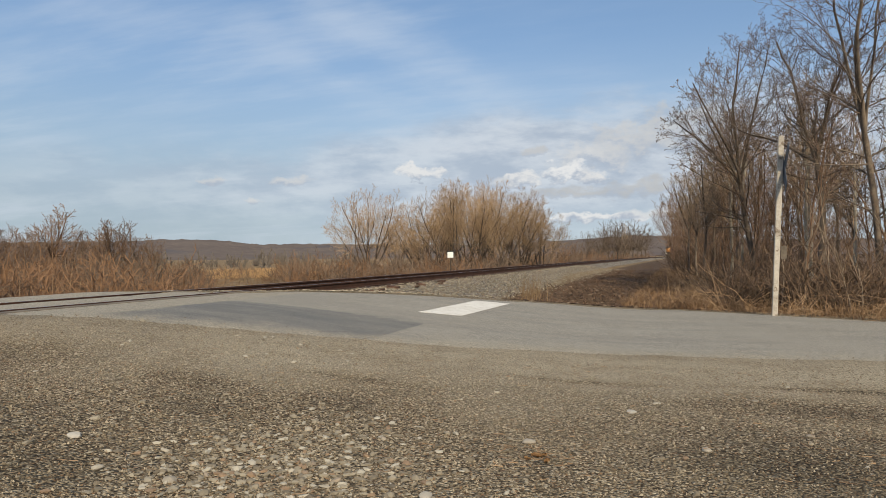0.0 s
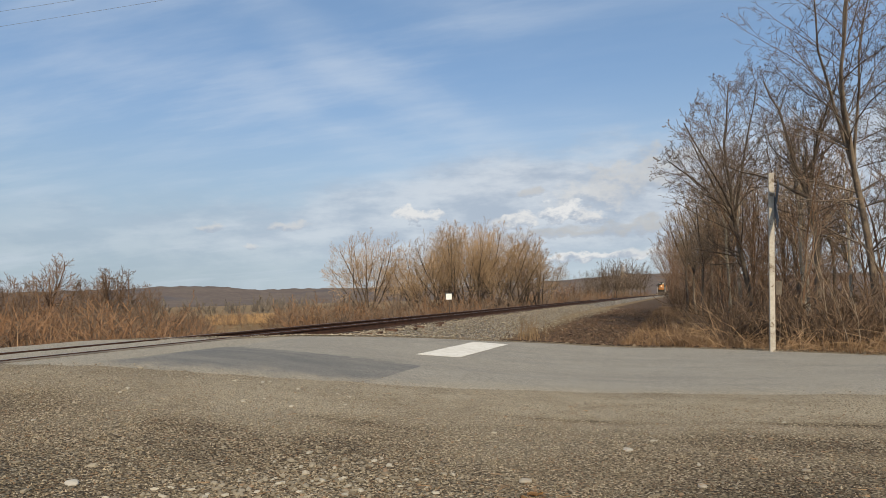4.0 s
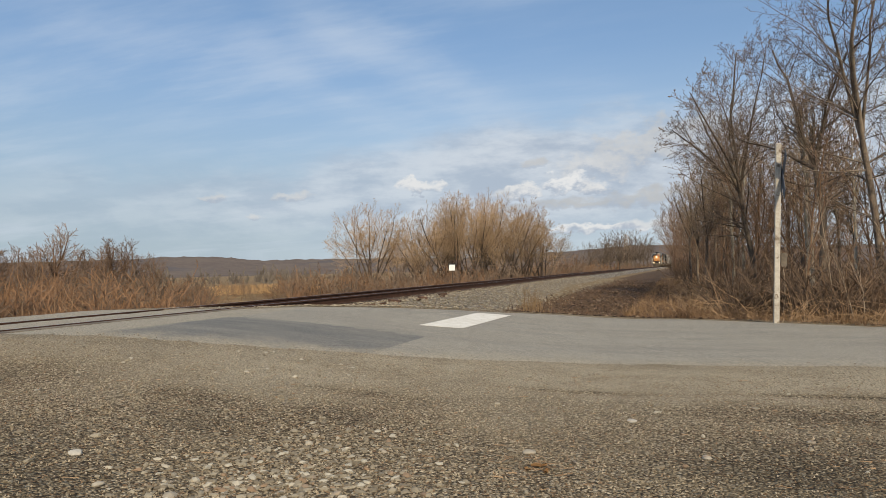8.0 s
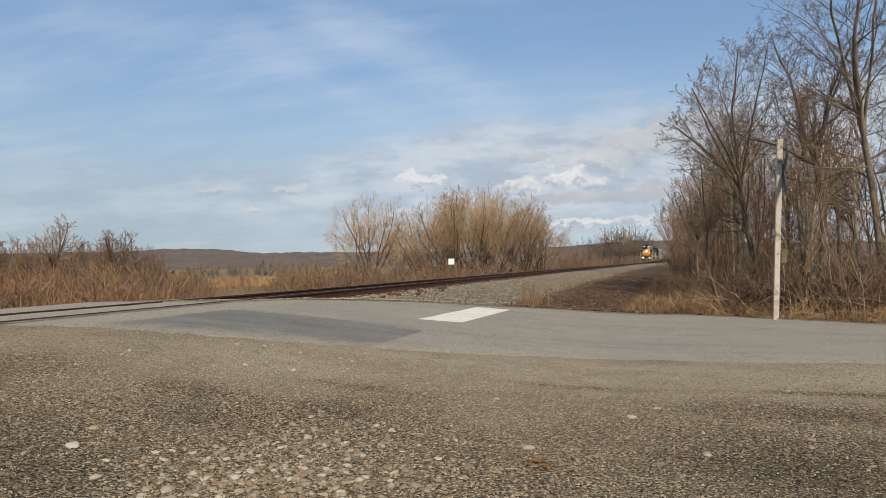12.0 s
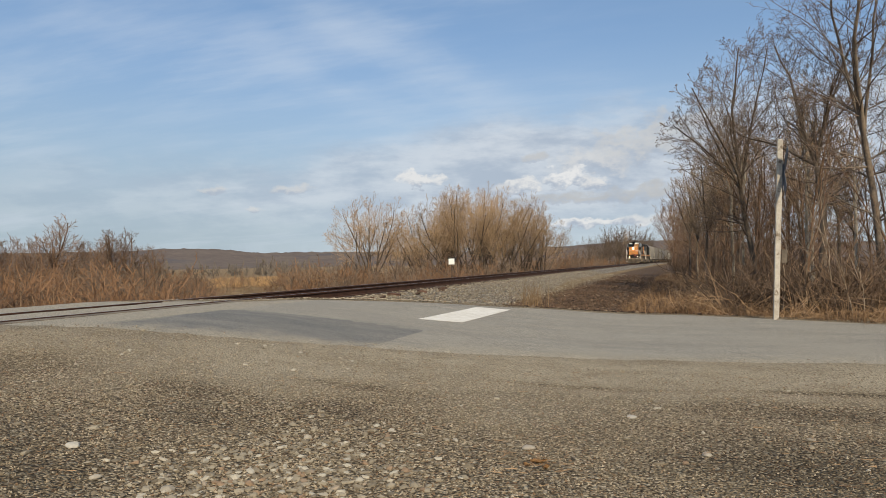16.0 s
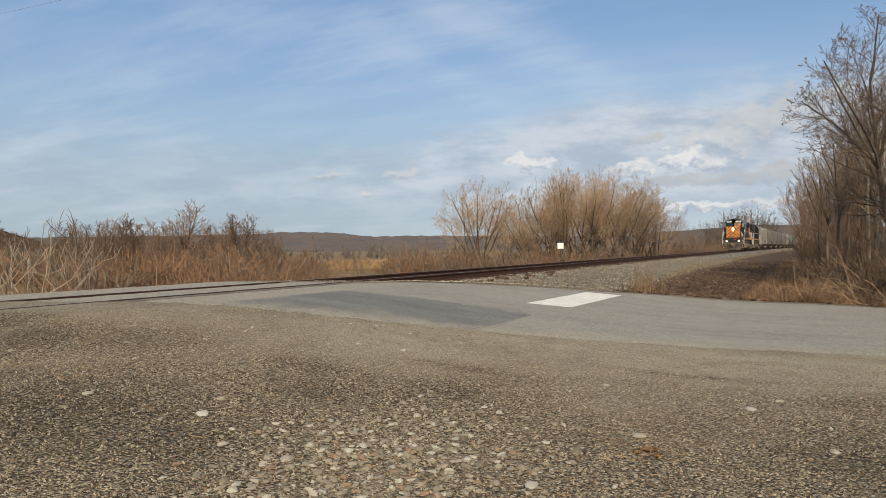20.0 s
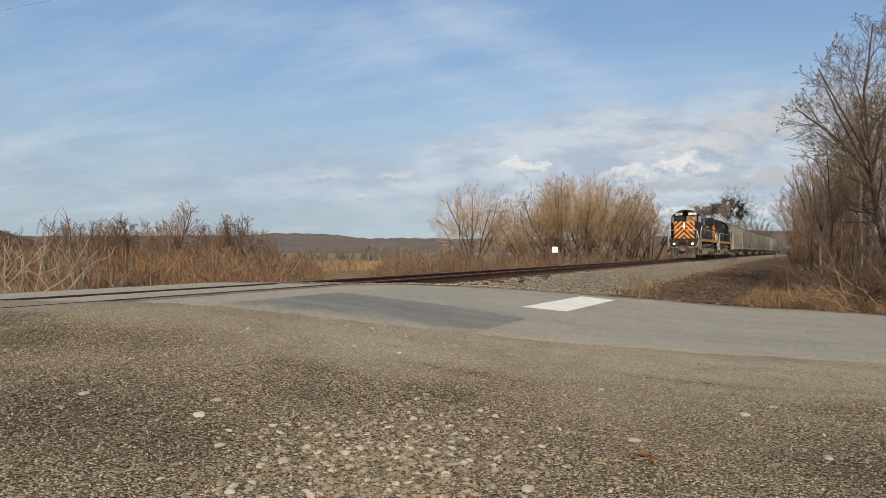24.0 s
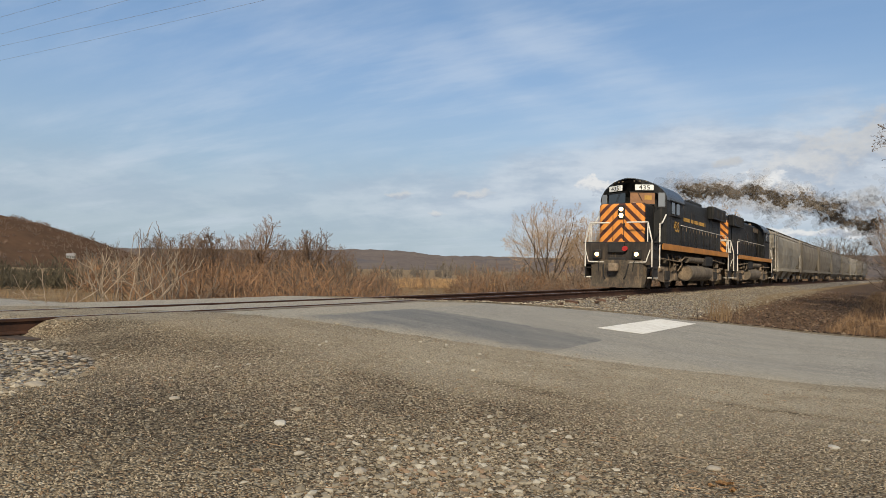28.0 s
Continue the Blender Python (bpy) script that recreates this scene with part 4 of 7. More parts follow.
def grow(seed, height, radius, clear=0.3, leaders=4, splay=20.0, nodes=(9, 6, 4, 1), angle=46.0, k0=0.42, k1=0.17, bend=0.09, lift=0.05, twig_r=0.006, bud=0.0, buds=0.6, first=0.10, lean=(0.0, 0.0), stems=1, width=1.0, low=3, thin=0.5, dome=None):
    """A bare tree. One stem: a trunk that parts into leaders. More stems: they fan out from the foot to fill a dome."""
    rng = random.Random(seed)
    o = dict(nodes=nodes, angle=angle, k0=k0, k1=k1, bend=bend, lift=lift, twig_r=twig_r, bud=bud, buds=buds, first=first, thin=thin, dome=dome, limbs=Wood(), crown=Wood())
    trunks = []
    if stems == 1:
        tr = wander(rng, Vector((0, 0, -0.15)), Vector((*lean, 1)), height * clear, 7, 0.035, 0.01)
        trunk = Wood()
        trunk.tube(tr, [radius * (1.35 if i == 0 else 1 - 0.30 * i / 7) for i in range(8)], 8)
        trunks.append(trunk)
        end = (tr[-1] - tr[-2]).normalized()
        across, a = end.orthogonal().normalized(), rng.uniform(0, 6.28)
        for k in range(leaders):
            way = Matrix.Rotation(a + 6.28 * k / leaders + rng.gauss(0, 0.25), 3, end) @ across
            t = radians(splay * (0.25 if k == 0 else rng.uniform(0.75, 1.25)))
            shoot(rng, o, tr[-1], end * math.cos(t) + way * math.sin(t), height * (1 - clear) * (1.0 if k == 0 else rng.uniform(0.78, 0.98)), radius * (0.62 if k == 0 else 0.5), 0)
        for k in range(low):
            q, dq = along(tr, rng.uniform(0.5, 0.97))
            way = Matrix.Rotation(rng.uniform(0, 6.28), 3, dq) @ dq.orthogonal().normalized()
            t = radians(angle * rng.uniform(1.0, 1.5))
            shoot(rng, o, q, dq * math.cos(t) + way * math.sin(t), height * (1 - clear) * rng.uniform(0.3, 0.5), radius * 0.28, 1)
    for k in range(stems if stems > 1 else 0):
        w = ((k + 0.3) / stems) ** 0.7
        t = math.atan(1.55 * w * width / height)
        a = 2.4 * k + rng.uniform(-0.3, 0.3)
        d = Vector((math.sin(t) * math.cos(a), math.sin(t) * math.sin(a), math.cos(t)))
        full = 1 / math.sqrt((math.sin(t) / width) ** 2 + (math.cos(t) / height) ** 2) * rng.uniform(0.88, 1.02)
        tr = wander(rng, Vector((d.x * 0.5, d.y * 0.5, -0.15)), d, full * clear, 5, 0.06, 0.0)
        r0 = radius * rng.uniform(0.6, 1.0)
        trunk = Wood()
        trunk.tube(tr, [r0 * (1.2 if i == 0 else 1 - 0.25 * i / 5) for i in range(6)], 7)
        trunks.append(trunk)
        end = (tr[-1] - tr[-2]).normalized()
        for j in range(leaders):
            way = Matrix.Rotation(a + 6.28 * j / leaders, 3, end) @ end.orthogonal().normalized()
            b = radians(splay * rng.uniform(0.6, 1.2))
            shoot(rng, o, tr[-1], end * math.cos(b) + way * math.sin(b), full * (1 - clear) * rng.uniform(0.85, 1.0), r0 * 0.6, 0)
    return trunks, o["limbs"], o["crown"]


def tree(name, label, category, mats, group="", **k):
    root = tagged(new(name), label, category, group)
    trunks, limbs, crown = grow(**k)
    for t in trunks:
        raw("trunk" if len(trunks) == 1 else "stem", t.v, t.f, mats[0], root, smooth=True)
    if limbs.v:
        raw("bough", limbs.v, limbs.f, mats[0], root, smooth=True)
    raw("crown", crown.v, crown.f, mats[1], root, smooth=True)
    return root


def polar(az, d):
    return EYE_X - d * math.sin(radians(az)), d * math.cos(radians(az))


def plant(kinds, spots, seed):
    """Sets copies of the trees at (x, y, height scale); the first of each kind is itself set."""
    rng = random.Random(seed)
    used = set()
    for i, (x, y, s, *kind) in enumerate(spots):
        ob = kinds[kind[0] if kind else i % len(kinds)]
        turn = rng.uniform(0, 360)
        m = pose(x, y, ground_z(x, y) - 0.02, 0, 0, kind[1] if len(kind) > 1 else turn) @ Matrix.Diagonal((s, s, s, 1))
        if ob not in used:
            used.add(ob)
            ob.matrix_basis = m
        else:
            c = copy_thing(ob, pose(0, 0, 0))
            c.matrix_basis = m
    for ob in kinds:
        if ob not in used:
            for o in (*ob.children_recursive, ob):
                bpy.data.objects.remove(o)


GREY, RED, PALE, TAN, DUN = (M_BARK, M_TWIG), (M_BARK_RED, M_TWIG_MIXED), (M_BARK_PALE, M_TWIG_TAN), (M_BARK_DARK, M_TWIG_TAN), (M_BARK, M_TWIG_DUN)


def build_trees():
    # three tall trees stand before the wood, each with its own lean and crown
    def tall(**k):
        return tree("bare_tree", "tall leafless grey-brown tree at the wood's edge", "tree", GREY, "trees beside the track", **k)
    key = [tall(seed=1, height=10.2, radius=0.125, clear=0.42, leaders=6, splay=26, nodes=(10, 6, 4, 3, 1), angle=50, k0=0.46, k1=0.22, dome=(4.7, 10.5), bend=0.11, lift=0.045, twig_r=0.0062, bud=0.017, buds=0.5, lean=(-0.145, 0.0), low=7),
           tall(seed=2, height=8.6, radius=0.12, clear=0.50, leaders=5, splay=32, nodes=(10, 6, 4, 3, 1), angle=54, k0=0.46, k1=0.22, bend=0.12, lift=0.03, twig_r=0.0056, bud=0.014, buds=0.5, lean=(-0.03, 0.0), low=6),
           tall(seed=33, height=10.8, radius=0.105, clear=0.42, leaders=4, splay=15, nodes=(12, 6, 4, 3, 1), angle=54, k0=0.36, k1=0.20, bend=0.09, lift=0.03, twig_r=0.0050, bud=0.011, buds=0.5, lean=(-0.02, 0.0), low=8)]
    plant(key, [(*polar(-5.9, 31.0), 1.0, 0, 0), (*polar(-10.0, 25.4), 1.0, 1, 20), (*polar(-13.9, 22.3), 1.0, 2, 0), (*polar(-17.0, 24.0), 0.95, 2, 140), (*polar(-16.0, 30.0), 1.0, 0, 160), (*polar(-20.0, 28.0), 0.95, 1, 90), (*polar(-21.0, 22.0), 0.9, 0, 240)], 1)
    # a paler crowd behind them
    dun = [tree("wood_tree", "leafless tan-grey tree with dense fine twigs in the wood", "tree", DUN, "trees beside the track", seed=s, height=9.6, radius=0.10, clear=0.38, leaders=5, splay=19, nodes=(8, 6, 4, 3, 1), angle=40, k0=0.38, k1=0.22, dome=(2.6, 9.6), bend=0.09, lift=0.06, twig_r=0.0072) for s in (61, 62)]
    spots = [(*polar(18.17 - math.degrees(math.atan((x - 784) / 1251)), d), s) for x, d, s in ((1222, 50, 0.86), (1250, 40, 0.80), (1286, 44, 0.98), (1312, 38, 0.88), (1345, 44, 0.98), (1395, 42, 0.96), (1425, 37, 0.82), (1455, 40, 0.90), (1485, 38, 0.86), (1520, 34, 0.62), (1600, 36, 0.7), (1650, 33, 0.8), (1268, 56, 1.05), (1236, 46, 0.72))]
    plant(dun, spots, 8)
    slim = [tree("slender_tree", "slender leafless brown tree in the wood's edge", "tree", RED, "trees beside the track", seed=s, height=7.4, radius=0.07, clear=0.30, leaders=3, splay=18, nodes=(7, 5, 3, 1), angle=38, bend=0.08, lift=0.06, twig_r=0.0085, low=5) for s in (4, 5, 6)]
    rng = random.Random(3)
    spots = [(11.2, 56, 0.9), (11.6, 50, 0.92), (10.9, 63, 0.95), (12.1, 45, 0.9), (11.2, 72, 1.05), (11.5, 84, 1.1), (12.5, 58, 1.0), (13.5, 66, 1.1), (9.6, 88, 1.1), (9.4, 96, 1.2), (10.1, 105, 1.2), (9.9, 116, 1.3), (9.2, 124, 1.3), (9.8, 136, 1.4), (11.9, 36.5, 0.75), (11.8, 33, 0.62)]
    for i in range(18):
        y = rng.uniform(58, 120)
        spots.append((track_x(y) + rng.uniform(10.6, 14), y, rng.uniform(0.85, 1.2)))
    for i in range(24):
        y = rng.uniform(26, 110)
        spots.append((rng.uniform(19, 40), y, rng.uniform(0.5, 0.8)))
    for i in range(34):
        y = rng.uniform(19.5, 90)
        spots.append((rng.uniform(12.6, 14 + y * 0.13) + track_x(y), y, rng.uniform(0.45, 0.85)))
    for i in range(34):
        y = rng.uniform(85, 330)
        spots.append((track_x(y) + rng.uniform(8.5, 26), y, rng.uniform(0.9, 1.5)))
    plant(slim, spots, 2)
    sapling = [tree("sapling", "thin pale leafless sapling at the wood's edge", "tree", (M_SUMAC, M_SUMAC), "saplings at the wood's edge", seed=s, height=3.2, radius=0.022, clear=0.45, leaders=2, splay=16, nodes=(4, 2), angle=30, bend=0.10, lift=0.05, twig_r=0.006, lean=(0.14, 0.0), low=2) for s in (71, 72)]
    spots = []
    for i in range(26):
        x = rng.uniform(11.6, 19.5)
        spots.append((x, lerp(ROAD_FAR, x) + rng.uniform(0.6, 3.0), rng.uniform(0.35, 1.0)))
    plant(sapling, spots, 9)
    birch = [tree("birch_tree", "pale-barked leafless birch among brown trees", "tree", PALE, "trees beside the track", seed=s, height=8.6, radius=0.085, clear=0.55, leaders=3, splay=16, nodes=(7, 4, 3, 1), angle=36, lift=0.04, twig_r=0.007) for s in (7,)]
    plant(birch, [(*polar(-4.2, 34), 0.9), (*polar(-4.9, 36.5), 0.95), (*polar(-9.2, 27), 0.8), (*polar(-12.2, 22.8), 0.6), (-4.2, 215, 1.3), (14.6, 30.5, 0.95), (-4.6, 222, 1.2)], 3)
    # the clump of willows beyond the track
    willow = [tree("willow_clump", "many-stemmed leafless willow with upswept tan twigs", "tree", TAN, "willows beyond the track", seed=s, height=10.3, radius=0.17, clear=0.22, leaders=1, splay=7, nodes=(9, 6, 4, 3, 1), angle=40, k0=0.48, k1=0.25, bend=0.085, lift=0.042, twig_r=0.0080, stems=10, width=w, first=0.34, thin=0.46, dome=(w, 10.3)) for s, w in ((8, 5.6), (9, 5.0), (10, 5.4))]
    spots = [(*polar(az, d), s, i % 3) for i, (az, d, s) in enumerate(((24.0, 74, 0.97), (19.6, 75, 0.93), (17.2, 73, 1.02), (15.2, 75, 1.06), (12.8, 74, 0.98), (10.3, 76, 0.78), (11.6, 77, 0.88), (18.4, 78, 0.95), (16.2, 84, 1.14), (13.9, 83, 1.08), (21.6, 84, 0.72)))]
    plant(willow, spots, 4)
    # trees far down the line and beyond the thickets
    far = [tree("far_tree", "leafless round-crowned tree far off beyond the brush", "tree", GREY, "far trees", seed=s, height=10.5, radius=0.20, clear=0.26, leaders=6, splay=36, nodes=(7, 5, 4, 1), angle=44, k0=0.46, k1=0.24, lift=0.03, bend=0.10, twig_r=0.014, dome=(4.4, 10.3)) for s in (12, 13)]
    spots = [(*polar(a, d), s) for a, d, s in ((6.6, 190, 0.9), (6.1, 200, 0.85), (5.6, 195, 1.0), (5.0, 200, 1.15), (4.5, 215, 1.3), (4.0, 225, 1.3), (3.5, 235, 1.4), (3.0, 260, 1.5), (2.6, 275, 1.4), (7.6, 190, 0.7), (8.3, 170, 0.5), (4.8, 230, 1.2), (3.3, 280, 1.5), (2.0, 310, 1.4), (4.2, 205, 1.1), (3.7, 215, 1.25), (5.3, 210, 1.0), (2.3, 290, 1.5))]
    plant(far, spots, 5)
    round_top = [tree("thicket_tree", "small leafless round-crowned tree rising out of the thicket", "tree", RED, "trees in the thicket", seed=s, height=6.4, radius=0.13, clear=0.34, leaders=5, splay=34, nodes=(8, 6, 4, 1), angle=44, k0=0.44, k1=0.24, lift=0.035, bend=0.10, twig_r=0.0125, dome=(2.5, 6.3)) for s in (82, 83)]
    spots = [(*polar(a, d), s) for a, d, s in ((46.9, 60, 1.02), (45.7, 66, 0.80), (43.8, 62, 0.84), (43.0, 60, 0.90), (42.2, 63, 0.84), (40.4, 74, 0.78), (48.5, 58, 0.76), (50.2, 56, 0.78), (51.4, 56, 0.80), (52.8, 54, 0.76), (55, 52, 0.68), (47.8, 68, 0.80), (54.0, 58, 0.76), (49.4, 62, 0.80), (44.8, 68, 0.78), (51.0, 50, 0.70), (52.2, 48, 0.68), (53.4, 46, 0.66))]
    plant(round_top, spots, 10)
    # pale crooked shrubs beyond the crossing
    sumac = [crooked(s, M_SUMAC) for s in (14, 15, 16)]
    spots = [(*polar(a, d), s) for a, d, s in ((61.6, 19.5, 0.6), (59.6, 19.4, 0.95), (57.8, 19.5, 0.95), (56.8, 20, 1.0), (54.9, 20, 1.0), (53.8, 20.5, 0.9), (51.0, 22, 0.55), (49.5, 22, 0.5), (47.6, 23, 0.75), (46.0, 23.5, 0.5), (44.6, 23, 0.6), (43.0, 24, 0.5), (41.6, 25, 0.5))]
    plant(sumac, spots, 6)
    dark = [crooked(17, M_BARK, 1.15)]
    plant(dark, [(*polar(54.4, 24), 1.22), (*polar(53.2, 25), 1.08), (*polar(56.2, 24.5), 1.05), (*polar(57.6, 25), 1.0)], 7)


def crooked(seed, mat, tall=1.0):
    """A shrub of bare crooked stems that fork into a few blunt upturned branches."""
    rng = random.Random(seed)
    root = tagged(new("sumac_shrub"), "pale crooked leafless shrub beside the crossing" if mat == M_SUMAC else "grey crooked leafless shrub behind paler shrubs", "shrub", "pale shrubs")
    for k in range(rng.choice((3, 4))):
        w = Wood()

        def arm(p, d, length, r, level):
            pts = wander(rng, p, d, length, 7 if level == 0 else 5, 0.22, 0.08 if level == 0 else 0.20)
            n = len(pts) - 1
            w.tube(pts, [r * (1 - 0.45 * i / n) for i in range(n + 1)], 6 if level < 2 else 5)
            if level < 2:
                for j in range(3 if level == 0 else 2):
                    q, dq = along(pts, 0.42 + 0.55 * (j + rng.random()) / 3 if level == 0 else rng.uniform(0.45, 0.99))
                    side = Vector((rng.gauss(0, 1), rng.gauss(0, 1), 0.1)).normalized()
                    arm(q, dq * 0.7 + side * 0.65, length * rng.uniform(0.24, 0.42), r * 0.66, level + 1)
        a = 2.2 * k + rng.uniform(-0.4, 0.4)
        arm(Vector((0.22 * math.cos(a), 0.22 * math.sin(a), -0.1)), Vector((0.13 * math.cos(a), 0.13 * math.sin(a), 1)), tall * rng.uniform(1.25, 2.05), rng.uniform(0.016, 0.023), 0)
        raw("stem", w.v, w.f, mat, root, smooth=True)
    return root


def thicket(name, spots, label, mat, seed, height, stems=15, twigs=6, twig_r=0.009, level=None, wild=0.35, finer=(3, 1)):
    """Leafless brush nobody could count: upright forking stems, joined."""
    kinds = []
    for k in range(5):
        rng = random.Random(seed * 10 + k)
        w = Wood()
        o = dict(nodes=(twigs, *finer), angle=48.0, k0=0.40, k1=0.16, bend=0.16, lift=0.05, twig_r=twig_r, bud=0.0, buds=0, first=0.15, thin=0.6, dome=None, limbs=w, crown=w)
        for _ in range(stems):
            d = Vector((rng.gauss(0, wild), rng.gauss(0, wild), 1))
            shoot(rng, o, Vector((rng.gauss(0, 0.4), rng.gauss(0, 0.4), -0.1)), d, height * rng.uniform(0.5, 1.05), twig_r * 1.8, 0)
        kinds.append((np.array(w.v), np.array(w.f)))
    rng = random.Random(seed)
    V, F, n = [], [], 0
    for x, y, s in spots:
        if x < 8 and x > track_x(y) - 4.6:
            continue
        v, f = kinds[rng.randrange(5)]
        a = rng.uniform(0, 6.28)
        ca, sa = math.cos(a), math.sin(a)
        sz = s * rng.uniform(0.85, 1.15)
        V.append(np.stack([x + s * (ca * v[:, 0] - sa * v[:, 1]), y + s * (sa * v[:, 0] + ca * v[:, 1]), (level or ground_z)(x, y) + sz * v[:, 2]], 1))
        F.append(f + n)
        n += len(v)
    ob = raw(name, np.concatenate(V).tolist(), np.concatenate(F).tolist(), mat)
    tagged(ob, label, "brush", kind="stuff")


def tangle(name, spots, label, mat, seed, length, radius):
    """Arching dead canes thrown over one another, joined."""
    rng = random.Random(seed)
    w = Wood()
    for x, y in spots:
        p = Vector((x, y, ground_z(x, y) - 0.05))
        a = rng.uniform(0, 6.28)
        l = length * rng.uniform(0.5, 1.3)
        pts = wander(rng, p, Vector((math.cos(a), math.sin(a), rng.uniform(0.3, 1.8))), l, 6, 0.16, -0.12)
        lo = ground_z(x, y) + 0.02
        pts = [Vector((q.x, q.y, max(q.z, lo))) for q in pts]
        r = radius * rng.uniform(0.6, 1.5)
        w.tube(pts, [r * (1 - 0.7 * k / 6) for k in range(7)], 3)
        if rng.random() < 0.6:
            q, d = along(pts, rng.uniform(0.3, 0.7))
            w.tube(wander(rng, q, d + Vector((rng.gauss(0, 0.6), rng.gauss(0, 0.6), 0.3)), l * 0.4, 3, 0.15, -0.05), [r * 0.6, r * 0.5, r * 0.4, r * 0.2], 3)
    ob = raw(name, w.v, w.f, mat)
    tagged(ob, label, "brush", kind="stuff")


def build_brush():
    rng = random.Random(31)
    spots = []
    for i in range(520):
        x = rng.uniform(9.6, 24)
        spots.append((x, lerp(ROAD_FAR, x) + 0.35 + abs(rng.gauss(0, 1.3))))
    for i in range(900):
        y = rng.uniform(17, 60)
        spots.append((track_x(y) + rng.uniform(9.6, 13.5), y))
    tangle("dead_canes", spots, "tangle of pale arching dead canes at the wood's edge", M_CANE, 46, 0.9, 0.008)
    spots = []
    for i in range(150):
        x = rng.uniform(10.4, 22)
        spots.append((x, lerp(ROAD_FAR, x) + rng.uniform(0.6, 3.5)))
    tangle("bramble_canes", spots, "long pale bramble canes arching out of the wood's edge", M_CANE, 53, 1.7, 0.008)
    spots = []
    for i in range(900):
        y = 17.4 + 40 * rng.random() ** 1.5
        x = track_x(y) + rng.uniform(4.8, 10.0)
        if y > lerp(ROAD_FAR, x) + 0.3:
            spots.append((x, y))
    tangle("ditch_sticks", spots, "flattened brown sticks and stalks in the ditch", M_TWIG_DARK, 47, 0.5, 0.011)
    spots = []
    for i in range(330):
        az, d = rng.uniform(36.5, 60), 27 + 55 * rng.random()
        if az > 56 and d < 55:
            continue
        spots.append((*polar(az, d), rng.uniform(0.6, 1.2) * (1 + max(0, d - 30) / 140) * (0.72 if az < 40.5 else 1)))
    thicket("thicket", spots[::2], "dense red-brown leafless thicket beyond the crossing", M_TWIG_RED, 41, 2.3, stems=9, twigs=5, twig_r=0.012, wild=0.55)
    thicket("grey_thicket", [(x, y, s * rng.uniform(0.6, 1.3)) for x, y, s in spots[1::2]], "tangled grey-brown leafless brush beyond the crossing", M_TWIG, 49, 2.2, stems=9, twigs=5, twig_r=0.011, wild=0.55)
    spots = []
    for i in range(190):
        az, d = rng.uniform(6, 31), rng.uniform(52, 84)
        spots.append((*polar(az, d), rng.uniform(0.6, 1.3)))
    for i in range(30):
        az, d = rng.uniform(29, 36), rng.uniform(60, 110)
        spots.append((*polar(az, d), rng.uniform(0.4, 0.8)))
    for i in range(80):
        az, d = rng.uniform(-1, 12), rng.uniform(90, 190)
        x, y = polar(az, d)
        if x < track_x(y) - 4.5:
            spots.append((x, y, rng.uniform(0.9, 1.9)))
    for i in range(110):
        y = rng.uniform(110, 330)
        spots.append((track_x(y) - rng.uniform(6, 26), y, rng.uniform(1.1, 2.0)))
    thicket("brush_below_willows", spots[::2], "red-brown leafless brush under the willows", M_TWIG_RED, 42, 2.4, stems=8, twigs=5, twig_r=0.0145, wild=0.6)
    thicket("grey_brush_below_willows", spots[1::2], "grey-brown leafless brush under the willows", M_TWIG, 52, 2.4, stems=8, twigs=5, twig_r=0.0145, wild=0.6)
    spots = [(*polar(rng.uniform(57, 70), rng.uniform(64, 90)), rng.uniform(0.8, 1.15)) for i in range(60)]
    thicket("olive_thicket", spots, "dark olive-green evergreen brush below the hillside", M_OLIVE, 44, 2.5, stems=11, twigs=6, twig_r=0.024, wild=0.6)
    spots = []
    for i in range(150):
        az, d = rng.uniform(24, 60), rng.uniform(210, 420)
        spots.append((*polar(az, d), rng.uniform(0.7, 1.5)))
    thicket("far_treeline", spots, "grey-brown leafless tree line across the fields", M_FAR_TWIG, 45, 4.5, stems=6, twigs=5, twig_r=0.08, finer=(1,))
    spots = []
    for i in range(760):
        az, d = rng.uniform(50, 70), 400 + 225 * rng.random() ** 0.6
        spots.append((*polar(az, d), rng.uniform(0.7, 1.3)))
    thicket("hillside_trees", spots, "bare brown trees covering the hillside", M_HILL_TWIG, 48, 3.0, stems=4, twigs=4, twig_r=0.07, finer=(1,), wild=0.8, level=near_hill)
    spots = []
    for i in range(90):
        y = rng.uniform(17.5, 90)
        spots.append((track_x(y) + rng.uniform(10.6, 13 + y * 0.12), y, rng.uniform(0.5, 1.1)))
    for i in range(200):
        x = rng.uniform(10.8, 26)
        spots.append((x, lerp(ROAD_FAR, x) + rng.uniform(1.5, 7), rng.uniform(0.4, 0.95)))
    for i in range(190):
        y = rng.uniform(45, 300)
        spots.append((track_x(y) + rng.uniform(8.6, 20), y, rng.uniform(1.2, 2.4) * (0.7 if y < 90 else 1)))
    thicket("wood_edge_undergrowth", spots, "tangled leafless undergrowth along the wood's edge", M_TWIG_DARK, 43, 2.0, stems=6, twigs=5, twig_r=0.0105, wild=0.6, finer=(2, 1))


